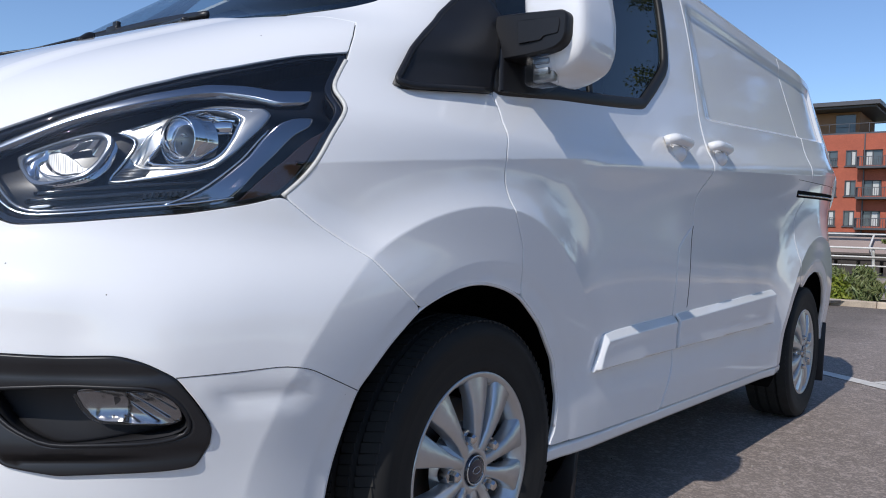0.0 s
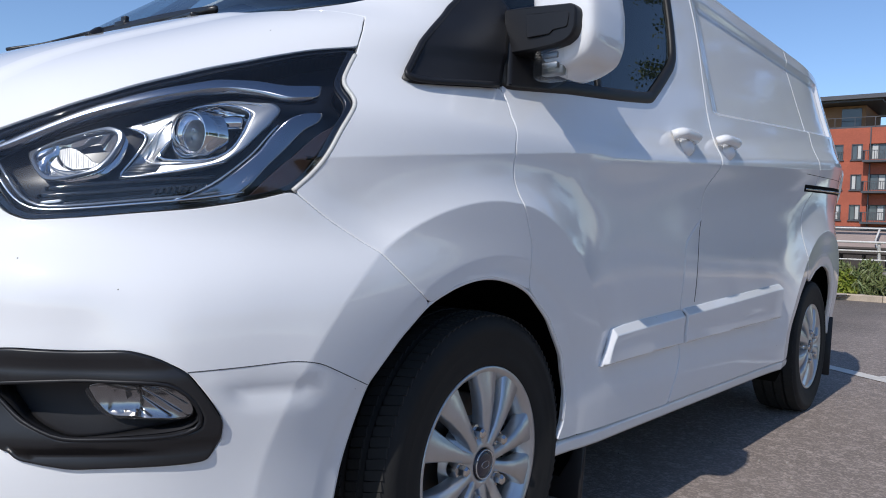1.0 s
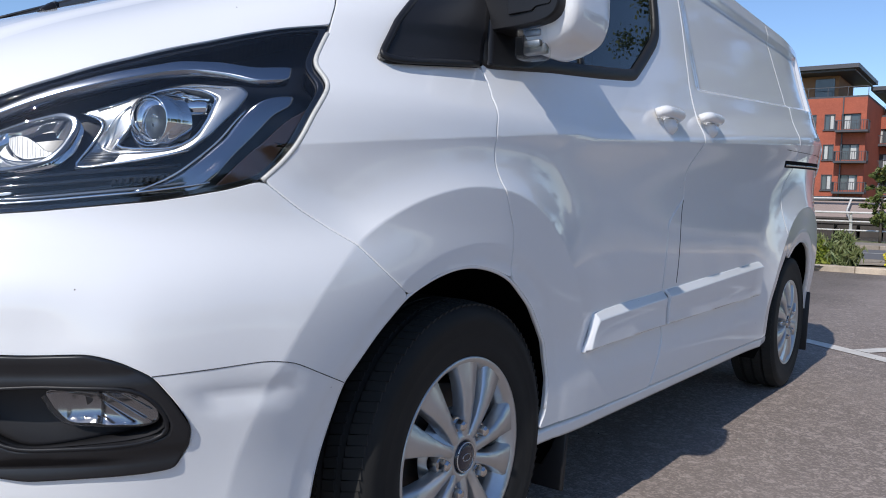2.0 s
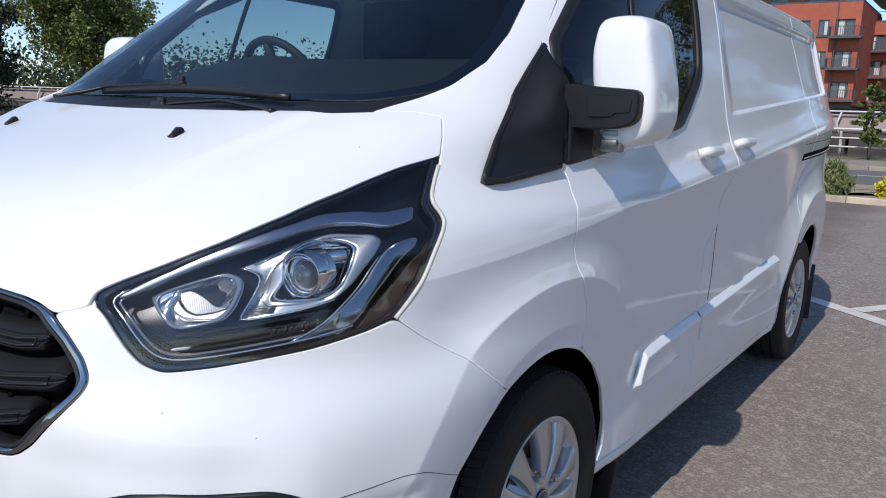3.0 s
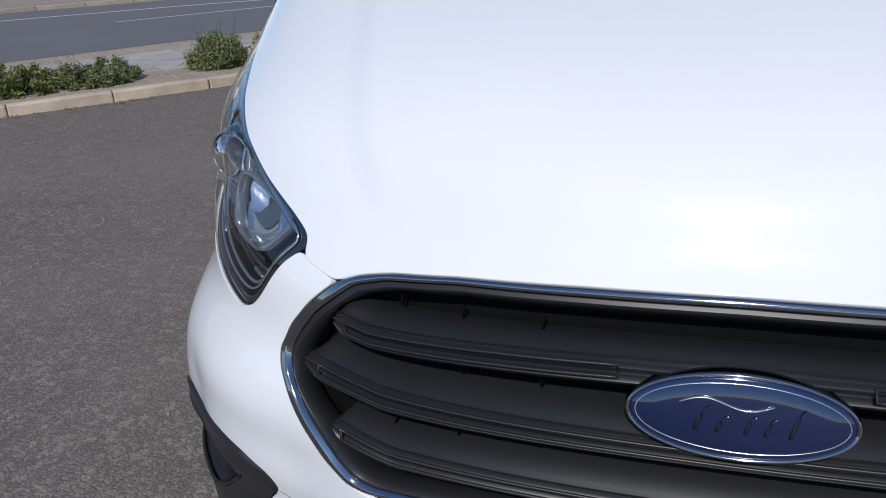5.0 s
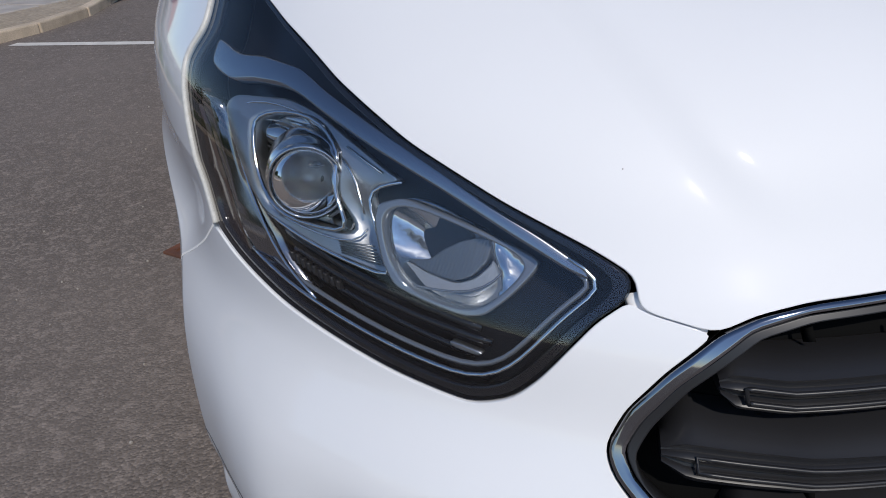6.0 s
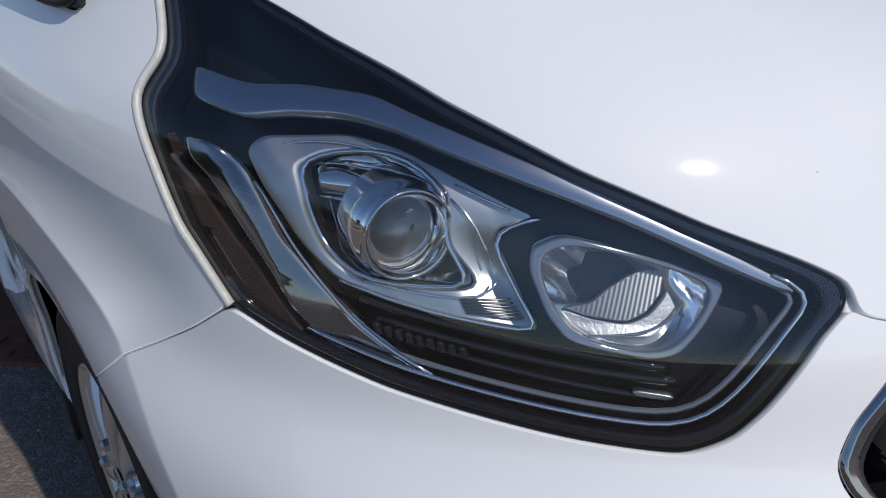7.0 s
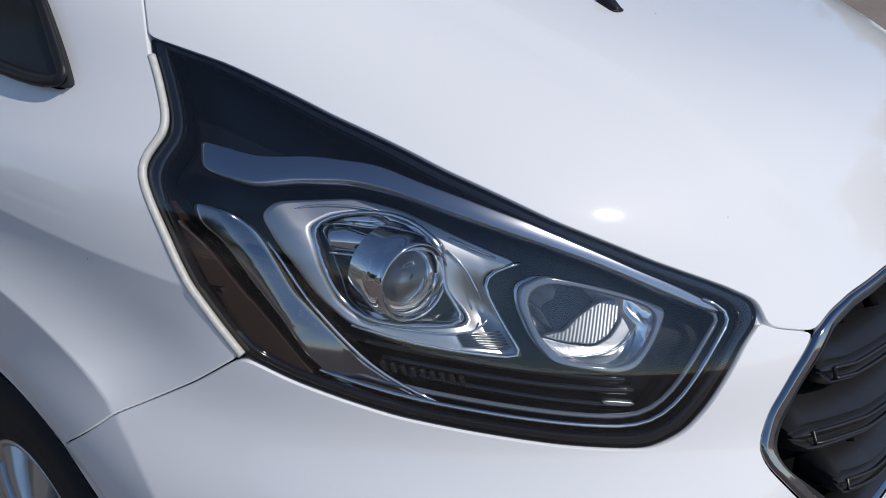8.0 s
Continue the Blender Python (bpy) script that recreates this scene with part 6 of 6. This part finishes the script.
# ---- planting ----
def leaf_mat(name, colour, other):
    m = shader(name, colour, rough=.55)
    t = m.node_tree
    b = t.nodes["Principled BSDF"]
    geo = t.nodes.new("ShaderNodeNewGeometry")
    mx = t.nodes.new("ShaderNodeMix")
    mx.data_type = "RGBA"
    mx.inputs[6].default_value, mx.inputs[7].default_value = (*colour, 1), (*other, 1)
    t.links.new(geo.outputs["Random Per Island"], mx.inputs[0])
    t.links.new(mx.outputs[2], b.inputs["Base Color"])
    b.inputs["Subsurface Weight"].default_value = 0
    return m


LEAF = leaf_mat("tree_leaf", (.060, .090, .020), (.175, .200, .048))
DARK_LEAF = leaf_mat("dark_tree_leaf", (.035, .052, .020), (.085, .105, .042))
SHRUB_LEAF = leaf_mat("shrub_leaf", (.070, .092, .020), (.215, .220, .065))
GREY_LEAF = leaf_mat("lavender_leaf", (.11, .15, .045), (.20, .21, .085))
LIME_LEAF = leaf_mat("lime_leaf", (.12, .17, .02), (.24, .26, .03))
FLOWER = leaf_mat("yellow_flower", (.45, .36, .01), (.60, .52, .03))
BARK = shader("grey_bark", (.085, .07, .055), rough=.9, vary=.5, vary_scale=5, bump=.8, bump_scale=25, bump_dist=.02)


def leaves(name, centres, per, spread, size, material, parent, seed, droop=0.0, flat=.85, slim=.32):
    """A crown of many small leaf blades gathered in clumps."""
    r = np.random.RandomState(seed)
    c = np.repeat(np.array(centres), per, 0)
    k = len(c)
    q = r.normal(size=(k, 3)) * spread * (1, 1, flat)
    p = c + q
    ax = r.normal(size=(k, 3))
    ax[:, 2] -= droop
    ax /= np.linalg.norm(ax, axis=1)[:, None]
    side = np.cross(ax, r.normal(size=(k, 3)))
    side /= np.linalg.norm(side, axis=1)[:, None]
    l = size * r.uniform(.6, 1.4, (k, 1))
    w = l * slim
    v = np.stack([p - ax * l * .5, p + side * w, p + ax * l * .5, p - side * w], 1).reshape(-1, 3)
    f = np.arange(k * 4).reshape(-1, 4)
    me = bpy.data.meshes.new(name)
    me.from_pydata(v.tolist(), [], f.tolist())
    me.materials.append(material)
    ob = new(name, me)
    ob.parent = parent
    return ob


def tree(label, at, height, crown_low, radius, seed, material, clumps=170, per=90, leaf=.16, group="", droop=0.0):
    ob = thing("tree", label, "tree", group, at=Matrix.Translation(at))
    r = random.Random(seed)
    bm = bmesh.new()
    lean = Vector((r.uniform(-.03, .03), r.uniform(-.03, .03), 1))
    pts = [lean * (height * .8 * k / 9) for k in range(10)]
    tube(bm, pts, [max(.02, height * .016 * (1 - .085 * k)) for k in range(10)], sides=10)
    tips = []
    for k in range(16):
        z = crown_low + (height * .78 - crown_low) * (k + r.random()) / 16
        a = k * 2.4 + r.uniform(-.4, .4)
        reach = radius * (.55 + .4 * math.sin(math.pi * min(1, (z - crown_low) / (height - crown_low) + .15))) * r.uniform(.7, 1)
        base = lean * z
        mid = base + Vector((math.cos(a) * reach * .5, math.sin(a) * reach * .5, reach * .35))
        tip = base + Vector((math.cos(a) * reach, math.sin(a) * reach, reach * r.uniform(.3, .7)))
        tube(bm, [base, mid, tip], [height * .006, height * .004, height * .0015], sides=5)
        tips += [mid, tip]
    part("trunk", bm, BARK, ob, "grey bark")
    centres = []
    for _ in range(clumps):
        t = r.choice(tips)
        o = Vector((r.gauss(0, 1), r.gauss(0, 1), r.gauss(0, .8))) * radius * .20
        q = t + o
        if q.z > crown_low * .9:
            centres.append(tuple(q))
    leaves("crown", centres, per, radius * .085, leaf, material, ob, seed, droop)
    return ob


def shrub(name, label, at, size, seed, material, leaf=.05, count=60, per=70, group="", droop=-.3, slim=.32):
    ob = thing(name, label, "shrub", group, at=Matrix.Translation(at))
    r = random.Random(seed)
    bm = bmesh.new()
    for k in range(14):
        a = r.uniform(0, 6.28)
        tip = Vector((math.cos(a) * size[0] * .4, math.sin(a) * size[1] * .4, size[2] * r.uniform(.5, .9)))
        tube(bm, [(0, 0, -.03), tip * .5 + Vector((0, 0, .05)), tip], [.010, .007, .003], sides=5)
    for k in range(9):
        a, q = r.uniform(0, 6.28), r.uniform(.1, .5)
        x, y, h = math.cos(a) * size[0] * q, math.sin(a) * size[1] * q, size[2] * r.uniform(.9, 1.35)
        tube(bm, [(x * .5, y * .5, 0), (x * .9, y * .9, h * .6), (x * 1.1 + r.uniform(-.04, .04), y * 1.1, h)], [.004, .003, .0015], sides=4)
    part("brushwood", bm, BARK, ob)
    centres = []
    for _ in range(count):
        a, q = r.uniform(0, 6.28), math.sqrt(r.random())
        h = size[2] * (1 - .55 * q * q) * r.uniform(.55, 1.2)
        centres.append((math.cos(a) * q * size[0] * .5, math.sin(a) * q * size[1] * .5, r.uniform(.12, 1) * h))
    leaves("foliage", centres, per, min(size) * .09, leaf, material, ob, seed, droop, slim=.10 if droop > 1 else slim)
    return ob


k = 0
for x, y, w, h, mat_, lab in ((-7.7, 3.3, .42, .32, LIME_LEAF, "lime-green shrub with bare twigs"), (-7.35, 3.6, .7, .42, SHRUB_LEAF, "bushy green shrub behind the kerb"), (-6.95, 4.0, .75, .44, SHRUB_LEAF, "bushy green shrub behind the kerb"),
                             (-6.45, 4.55, .85, .27, SHRUB_LEAF, "low straggling shrub behind the kerb"), (-5.95, 5.05, .85, .25, GREY_LEAF, "low straggling shrub behind the kerb"), (-5.1, 6.0, .6, .42, GREY_LEAF, "small grey-leaved shrub in the bed"),
                             (-4.5, 6.55, .7, .40, LIME_LEAF, "lime-green shrub in dry soil"), (-3.9, 7.4, .6, .5, LIME_LEAF, "lime-green shrub in dry soil")):
    shrub("shrub", lab, (x, y, .08), (w, w, h), 20 + k, mat_, leaf=.038, count=110, per=120, group="shrubs along the kerb", slim=.16)
    k += 1
for x, y, w, h, mat_, lab in ((-1.35, 13.6, 1.1, .62, GREY_LEAF, "rounded lavender bush with grey-green spikes"), (-.75, 13.5, .8, .55, GREY_LEAF, "rounded lavender bush with grey-green spikes"), (-.95, 13.15, .4, .40, LIME_LEAF, "lime-green shrub in dry soil"),
                             (1.25, 13.9, 1.0, .85, SHRUB_LEAF, "bushy green shrub behind the kerb"), (2.3, 14.1, 1.2, .9, GREY_LEAF, "rounded lavender bush with grey-green spikes")):
    shrub("bush", lab, (x, y, .08), (w, w, h), 40 + k, mat_, leaf=.13 if mat_ is GREY_LEAF else .07, count=110, per=80, group="bushes by the far kerb", droop=1.6 if mat_ is GREY_LEAF else -.3)
    k += 1
shrub("flowering_shrub", "shrub covered in bright yellow flowers", (.40, 13.55, .08), (.6, .6, .5), 71, FLOWER, leaf=.06, count=70, per=50)

tree("broad-leaved tree beside the railing in full green leaf", (-35.0, 19.9, .1), 7.2, 2.5, 2.6, 3, LEAF, clumps=240, per=190, leaf=.15)
tree("dark drooping tree beside the railing", (-42.0, 16.0, .1), 7.2, .6, 3.8, 8, DARK_LEAF, clumps=430, per=190, leaf=.20, droop=1.2)
tree("dark drooping tree beside the railing", (-50.0, 12.0, .1), 10, 1.2, 5.0, 9, DARK_LEAF, clumps=240, per=150, leaf=.22, droop=.8)
tree("slender young tree near the railing", (-1.95, 28.6, .1), 3.0, .5, .42, 13, LEAF, clumps=80, per=45, leaf=.11)
first_tree = tree("broad-leaved tree on the far side of the car park", (34, -6, 0), 9.0, 2.0, 4.0, 31, LEAF, clumps=210, per=95, leaf=.19, group="trees round the car park")
for x, y, q in ((36, 6, .9), (30, 17, 1.0), (41, 0, 1.1), (33, -19, .9), (27, 27, .9), (42, 13, 1.2), (24, -12, .8), (22, 12, .75), (20, 33, 1.0), (13, 38, 1.0), (26, 0, .7)):
    copy_thing(first_tree, Matrix.Translation((x, y, 0)) @ Matrix.Rotation(x * 2.1, 4, "Z") @ Matrix.Scale(q, 4))
tree("leafy tree in the bed behind the kerb", (3.1, 15.6, .08), 12.0, 2.2, 2.0, 57, LEAF, clumps=300, per=230, leaf=.085)
# far woods beyond the river
r = random.Random(77)
centres = []
for k in range(330):
    a = radians(r.uniform(44, 100))
    d = r.uniform(95, 120)
    centres.append((2 - d * math.sin(a), d * math.cos(a), r.uniform(.5, 4.2 + 1.2 * math.sin(a * 9))))
woods = leaves("far_woods", centres, 170, 2.2, .55, DARK_LEAF, None, 5)
tagged(woods, "dark green woods beyond the river", "woods", kind="stuff")

# ---- railing, quay, sign ----
railing = thing("railing", "white steel railing with leaning posts along the river", "railing")
p = walked(RAIL, 2.2)
p = [q for q in p if -58 < q[0] < 9]
bm = None
post = None
for a, b in zip(p, p[1:]):
    d = b - a
    m = Matrix.Translation((a[0], a[1], .1)) @ Matrix.Rotation(math.atan2(d[1], d[0]), 4, "Z")
    if post is None:
        bm = bmesh.new()
        tube(bm, [(0, .18, 0), (0, .10, .4), (0, -.05, .8), (0, -.16, 1.02)], [.06, .055, .05, .04], sides=6, flat=.5)
        post = part("post", bm, RAIL_WHITE, railing)
        post.matrix_basis = m
    else:
        o = post.copy()
        scene.collection.objects.link(o)
        o.matrix_basis = m
for h, off, rad in ((1.0, -.15, .045), (.68, -.02, .032), (.36, .08, .032)):
    bm = bmesh.new()
    d = np.gradient(np.array(p), axis=0)
    n = np.stack([-d[:, 1], d[:, 0]], 1) / np.hypot(d[:, 0], d[:, 1])[:, None]
    tube(bm, [(x + nx * off, y + ny * off, .1 + h) for (x, y), (nx, ny) in zip(p, n)], rad, sides=6)
    part("rail", bm, RAIL_WHITE, railing)
quay_line = [(x - 6.5, y + 11) for x, y in RAIL]
q = np.array([w for w in walked(quay_line, 1.0) if -75 < w[0] < 16])
quay = thing("quay", "dark timber quay with a pale deck across the water", "quay")
bm = bmesh.new()
for a in q:
    box(bm, (.84, .35, 1.6), (a[0], a[1], -.25))
part("quay_piling", bm, TIMBER, quay, smooth=False)["kind"] = "stuff"
bm = bmesh.new()
tube(bm, [(a[0], a[1] + .2, .62) for a in q], .20, sides=4)
tube(bm, [(a[0], a[1] + .6, .86) for a in q], .09, sides=4)
part("quay_beam", bm, TIMBER, quay, smooth=False)
bm = bmesh.new()
for i in range(len(q) - 1):
    vs = [bm.verts.new((q[i][0], q[i][1] + .7, .75)), bm.verts.new((q[i + 1][0], q[i + 1][1] + .7, .75)), bm.verts.new((q[i + 1][0], q[i + 1][1] + 1.0, 1.75)), bm.verts.new((q[i][0], q[i][1] + 1.0, 1.75))]
    bm.faces.new(vs)
part("deck_wall", bm, PINK_DECK, quay, "pale pinkish parapet", smooth=False)
for a in q[::3]:
    bm = bmesh.new()
    tube(bm, [(a[0], a[1] + .55, .7), (a[0] - .15, a[1] + .5, 1.3), (a[0], a[1] + .7, 1.9)], .05, sides=5)
    part("quay_post", bm, RAIL_WHITE, quay)
bm = bmesh.new()
tube(bm, [(a[0], a[1] + .68, 1.88) for a in q], .05, sides=5)
part("quay_rail", bm, RAIL_WHITE, quay)
flat_strip("far_bank", even_line([(x, y + 1) for x, y in quay_line]), even_line([(x - 60, y + 150) for x, y in quay_line]), .7, GRASS, "green bank beyond the quay", "ground")

sign = thing("sign", "blue notice board with pale panels hung on the railing", "sign", at=Matrix.Translation((-37.4, 20.6, .55)) @ Matrix.Rotation(radians(32), 4, "Z"))
bm = bmesh.new()
box(bm, (.85, .05, 1.1), (0, -.25, .45), bevel=.01)
part("board", bm, shader("sign_blue", (.015, .06, .36), rough=.35, vary=.2, vary_scale=6), sign, smooth=False)
for x, z, w, h in ((-.18, .72, .32, .14), (-.15, .45, .30, .12), (-.2, .2, .26, .12)):
    bm = bmesh.new()
    box(bm, (w, .012, h), (x, -.282, z))
    part("notice", bm, shader("notice_white", (.6, .62, .65), rough=.5), sign, smooth=False)
lamp_post = thing("street_lamp", "pale steel street lamp post by the railing", "street lamp", at=Matrix.Translation((-39.5, 17.9, .1)))
bm = bmesh.new()
tube(bm, [(0, 0, 0), (0, 0, 1.2), (0, 0, 7)], [.11, .09, .06], sides=10)
part("post", bm, RAIL_WHITE, lamp_post)
bm = bmesh.new()
tube(bm, [(0, 0, 6.9), (.3, -.3, 7.2), (.9, -.9, 7.25)], [.05, .04, .08], sides=8)
part("lamp_head", bm, CONCRETE, lamp_post)

# ---- flats across the river ----
BRICK = shader("red_brick", (.40, .105, .060), rough=.85, vary=.25, vary_scale=.35, grain=.25, grain_scale=9, dirt=(.26, .075, .05), dirt_amount=.4, dirt_scale=.8)
TAN = shader("tan_cladding", (.30, .17, .09), rough=.8, vary=.2, vary_scale=.5)
GREY_METAL = shader("grey_metal", (.10, .10, .11), rough=.5, metal=.4, vary=.2, vary_scale=1)
PANE = shader("window_pane", (.10, .12, .13), rough=.06, coat=.5, vary=.5, vary_scale=.6)
CURTAIN = shader("pale_blind", (.55, .55, .53), rough=.8)
SHOP = shader("shop_glass", (.13, .14, .14), rough=.15, vary=.4, vary_scale=.3)


def add_window(house, x, y, z, w, h, sill=True, balcony=False):
    bm = bmesh.new()
    for dx, dz, sw, sh in ((0, h / 2, w + .16, .10), (0, -h / 2, w + .16, .10), (-w / 2, 0, .10, h), (w / 2, 0, .10, h), (0, 0, .07, h)):
        box(bm, (sw, .16, sh), (x + dx, y - .02, z + dz))
    win = part("window", bm, GREY_METAL, house, "grey framed window", smooth=False)
    bm = bmesh.new()
    for s in (-1, 1):
        box(bm, (w / 2 - .06, .03, h - .08), (x + s * w / 4, y + .05, z))
    part("pane", bm, PANE, win, smooth=False)
    bm = bmesh.new()
    box(bm, (w * .32, .02, h * .9), (x + (w * .22 if int(x * 7 + z) % 2 else -w * .22), y + .025, z))
    part("blind", bm, CURTAIN, win, smooth=False)
    if sill:
        bm = bmesh.new()
        box(bm, (w + .3, .3, .12), (x, y - .12, z - h / 2 - .1))
        if balcony:
            for q in range(8):
                box(bm, (.05, .05, .9), (x - w / 2 + w * q / 7, y - .22, z - h / 2 + .4))
            box(bm, (w + .2, .06, .06), (x, y - .22, z - h / 2 + .85))
        part("sill", bm, GREY_METAL, win, smooth=False)


def add_balcony(house, x, y, z, w):
    bm = bmesh.new()
    box(bm, (w, 1.5, .22), (x, y - .7, z))
    b = part("balcony", bm, GREY_METAL, house, "grey steel balcony", smooth=False)
    bm = bmesh.new()
    for q in range(15):
        box(bm, (.05, .05, 1.0), (x - w / 2 + w * q / 14, y - 1.42, z + .6))
    box(bm, (w, .07, .07), (x, y - 1.42, z + 1.12))
    for s in (-1, 1):
        box(bm, (.06, 1.4, .07), (x + s * w / 2, y - .7, z + 1.12))
        for q in range(4):
            box(bm, (.05, .05, 1.0), (x + s * w / 2, y - .3 - q * .32, z + .6))
    part("balustrade", bm, GREY_METAL, b, smooth=False)


def flats(label, x0, x1, y, storeys, columns, penthouse, rise=3.05):
    ob = thing("apartment_building", label, "building")
    top = 3.2 + rise * storeys + .9
    xs = sorted({x0, x1} | {c[0] - c[1] / 2 for c in columns} | {c[0] + c[1] / 2 for c in columns})
    zs = [.0, 3.2] + [3.2 + rise * k + q for k in range(storeys) for q in (.75, 2.45)] + [top]
    bm = bmesh.new()
    for i in range(len(xs) - 1):
        mid = (xs[i] + xs[i + 1]) / 2
        col = any(abs(mid - c[0]) < c[1] / 2 for c in columns)
        for j in range(1, len(zs) - 1):
            hole = col and j >= 2 and j % 2 == 0 and j < len(zs) - 1
            if not hole:
                box(bm, (xs[i + 1] - xs[i], .4, zs[j + 1] - zs[j]), (mid, y + .2, (zs[j] + zs[j + 1]) / 2))
    box(bm, (.4, 15, top - 3.2), (x1 - .2, y + 7.9, (top + 3.2) / 2))
    box(bm, (.4, 15, top - 3.2), (x0 + .2, y + 7.9, (top + 3.2) / 2))
    part("wall", bm, BRICK, ob, "red brick wall", smooth=False)
    bm = bmesh.new()
    box(bm, (x1 - x0, 14, .3), ((x0 + x1) / 2, y + 7.5, top + .1))
    box(bm, (x1 - x0 - .6, 12, top - .5), ((x0 + x1) / 2, y + 8.2, (top - .5) / 2))
    part("roof", bm, GREY_METAL, ob, "grey flat roof", smooth=False)
    bm = bmesh.new()
    w = 4.0
    n = int((x1 - x0) / w)
    for k in range(n):
        box(bm, (w - .35, .12, 2.7), (x0 + w * (k + .5), y + .5, 1.5))
    part("shopfront", bm, SHOP, ob, "grey glazed ground floor", smooth=False)
    bm = bmesh.new()
    for k in range(n + 1):
        box(bm, (.35, .5, 3.2), (x0 + w * k + .1, y + .2, 1.6))
    box(bm, (x1 - x0, .5, .45), ((x0 + x1) / 2, y + .15, 3.05))
    part("ground_frame", bm, GREY_METAL, ob, smooth=False)
    for k in range(storeys):
        z = 3.2 + rise * k + 1.6
        for cx, cw, kind_ in columns:
            if kind_ == "balcony":
                add_window(ob, cx, y + .25, z, cw - .2, 1.68, sill=False)
                add_balcony(ob, cx + .3, y, z - 1.15, cw + 1.3)
            else:
                add_window(ob, cx, y + .12, z, cw - .1, 1.62, balcony=kind_ == "french")
    for cx in (x1 - .3, x1 - 6.9):
        bm = bmesh.new()
        box(bm, (.12, .12, top - 1), (cx - 2.0, y - .1, (top + 1) / 2))
        part("downpipe", bm, GREY_METAL, ob, smooth=False)
    if penthouse:
        a, b = x0 + 3, x1 - 3.2
        bm = bmesh.new()
        box(bm, (b - a, 9, 2.6), ((a + b) / 2, y + 6.2, top + 1.4))
        ph = part("penthouse", bm, TAN, ob, "tan clad top storey set back", smooth=False)
        for cx in np.arange(b - 1.4, a + 1, -4.2):
            bm = bmesh.new()
            box(bm, (2.0, .1, 2.2), (cx, y + 1.66, top + 1.3))
            part("penthouse_glazing", bm, PANE, ph, smooth=False)
        bm = bmesh.new()
        box(bm, (b - a + 5.5, 13.5, .45), ((a + b) / 2 - .35, y + 5.4, top + 3.2))
        box(bm, (b - a + 4.6, 12.5, .3), ((a + b) / 2 - .35, y + 5.4, top + 2.9))
        part("penthouse_roof", bm, GREY_METAL, ph, "wide overhanging flat roof", smooth=False)
        bm = bmesh.new()
        for cx in np.arange(x0, x1 + .1, 2.0):
            box(bm, (.06, .06, 1.0), (cx, y + .3, top + .7))
        box(bm, (x1 - x0, .07, .07), ((x0 + x1) / 2, y + .3, top + 1.2))
        part("parapet_rail", bm, GREY_METAL, ob, smooth=False)
    return ob


flats("red brick block of flats with balconies and an overhanging roof", -42.2, -12.2, 93.5, 3, [(-13.7, 1.9, "balcony"), (-15.8, 1.1, "small"), (-18.0, 1.7, "french"), (-22.0, 1.9, "french"), (-25.2, 1.5, "small"), (-29, 2.4, "balcony"), (-33, 1.5, "small"), (-36, 1.9, "french")], True, rise=3.3)
flats("lower red brick block of flats with balconies", -13.2, 16, 104, 3, [(-11.9, 1.9, "balcony"), (-9.2, 1.3, "small"), (-6.5, 1.9, "french"), (-3.0, 2.4, "balcony"), (.5, 1.6, "small"), (4.5, 1.9, "french"), (9, 1.6, "small")], True, rise=2.95)
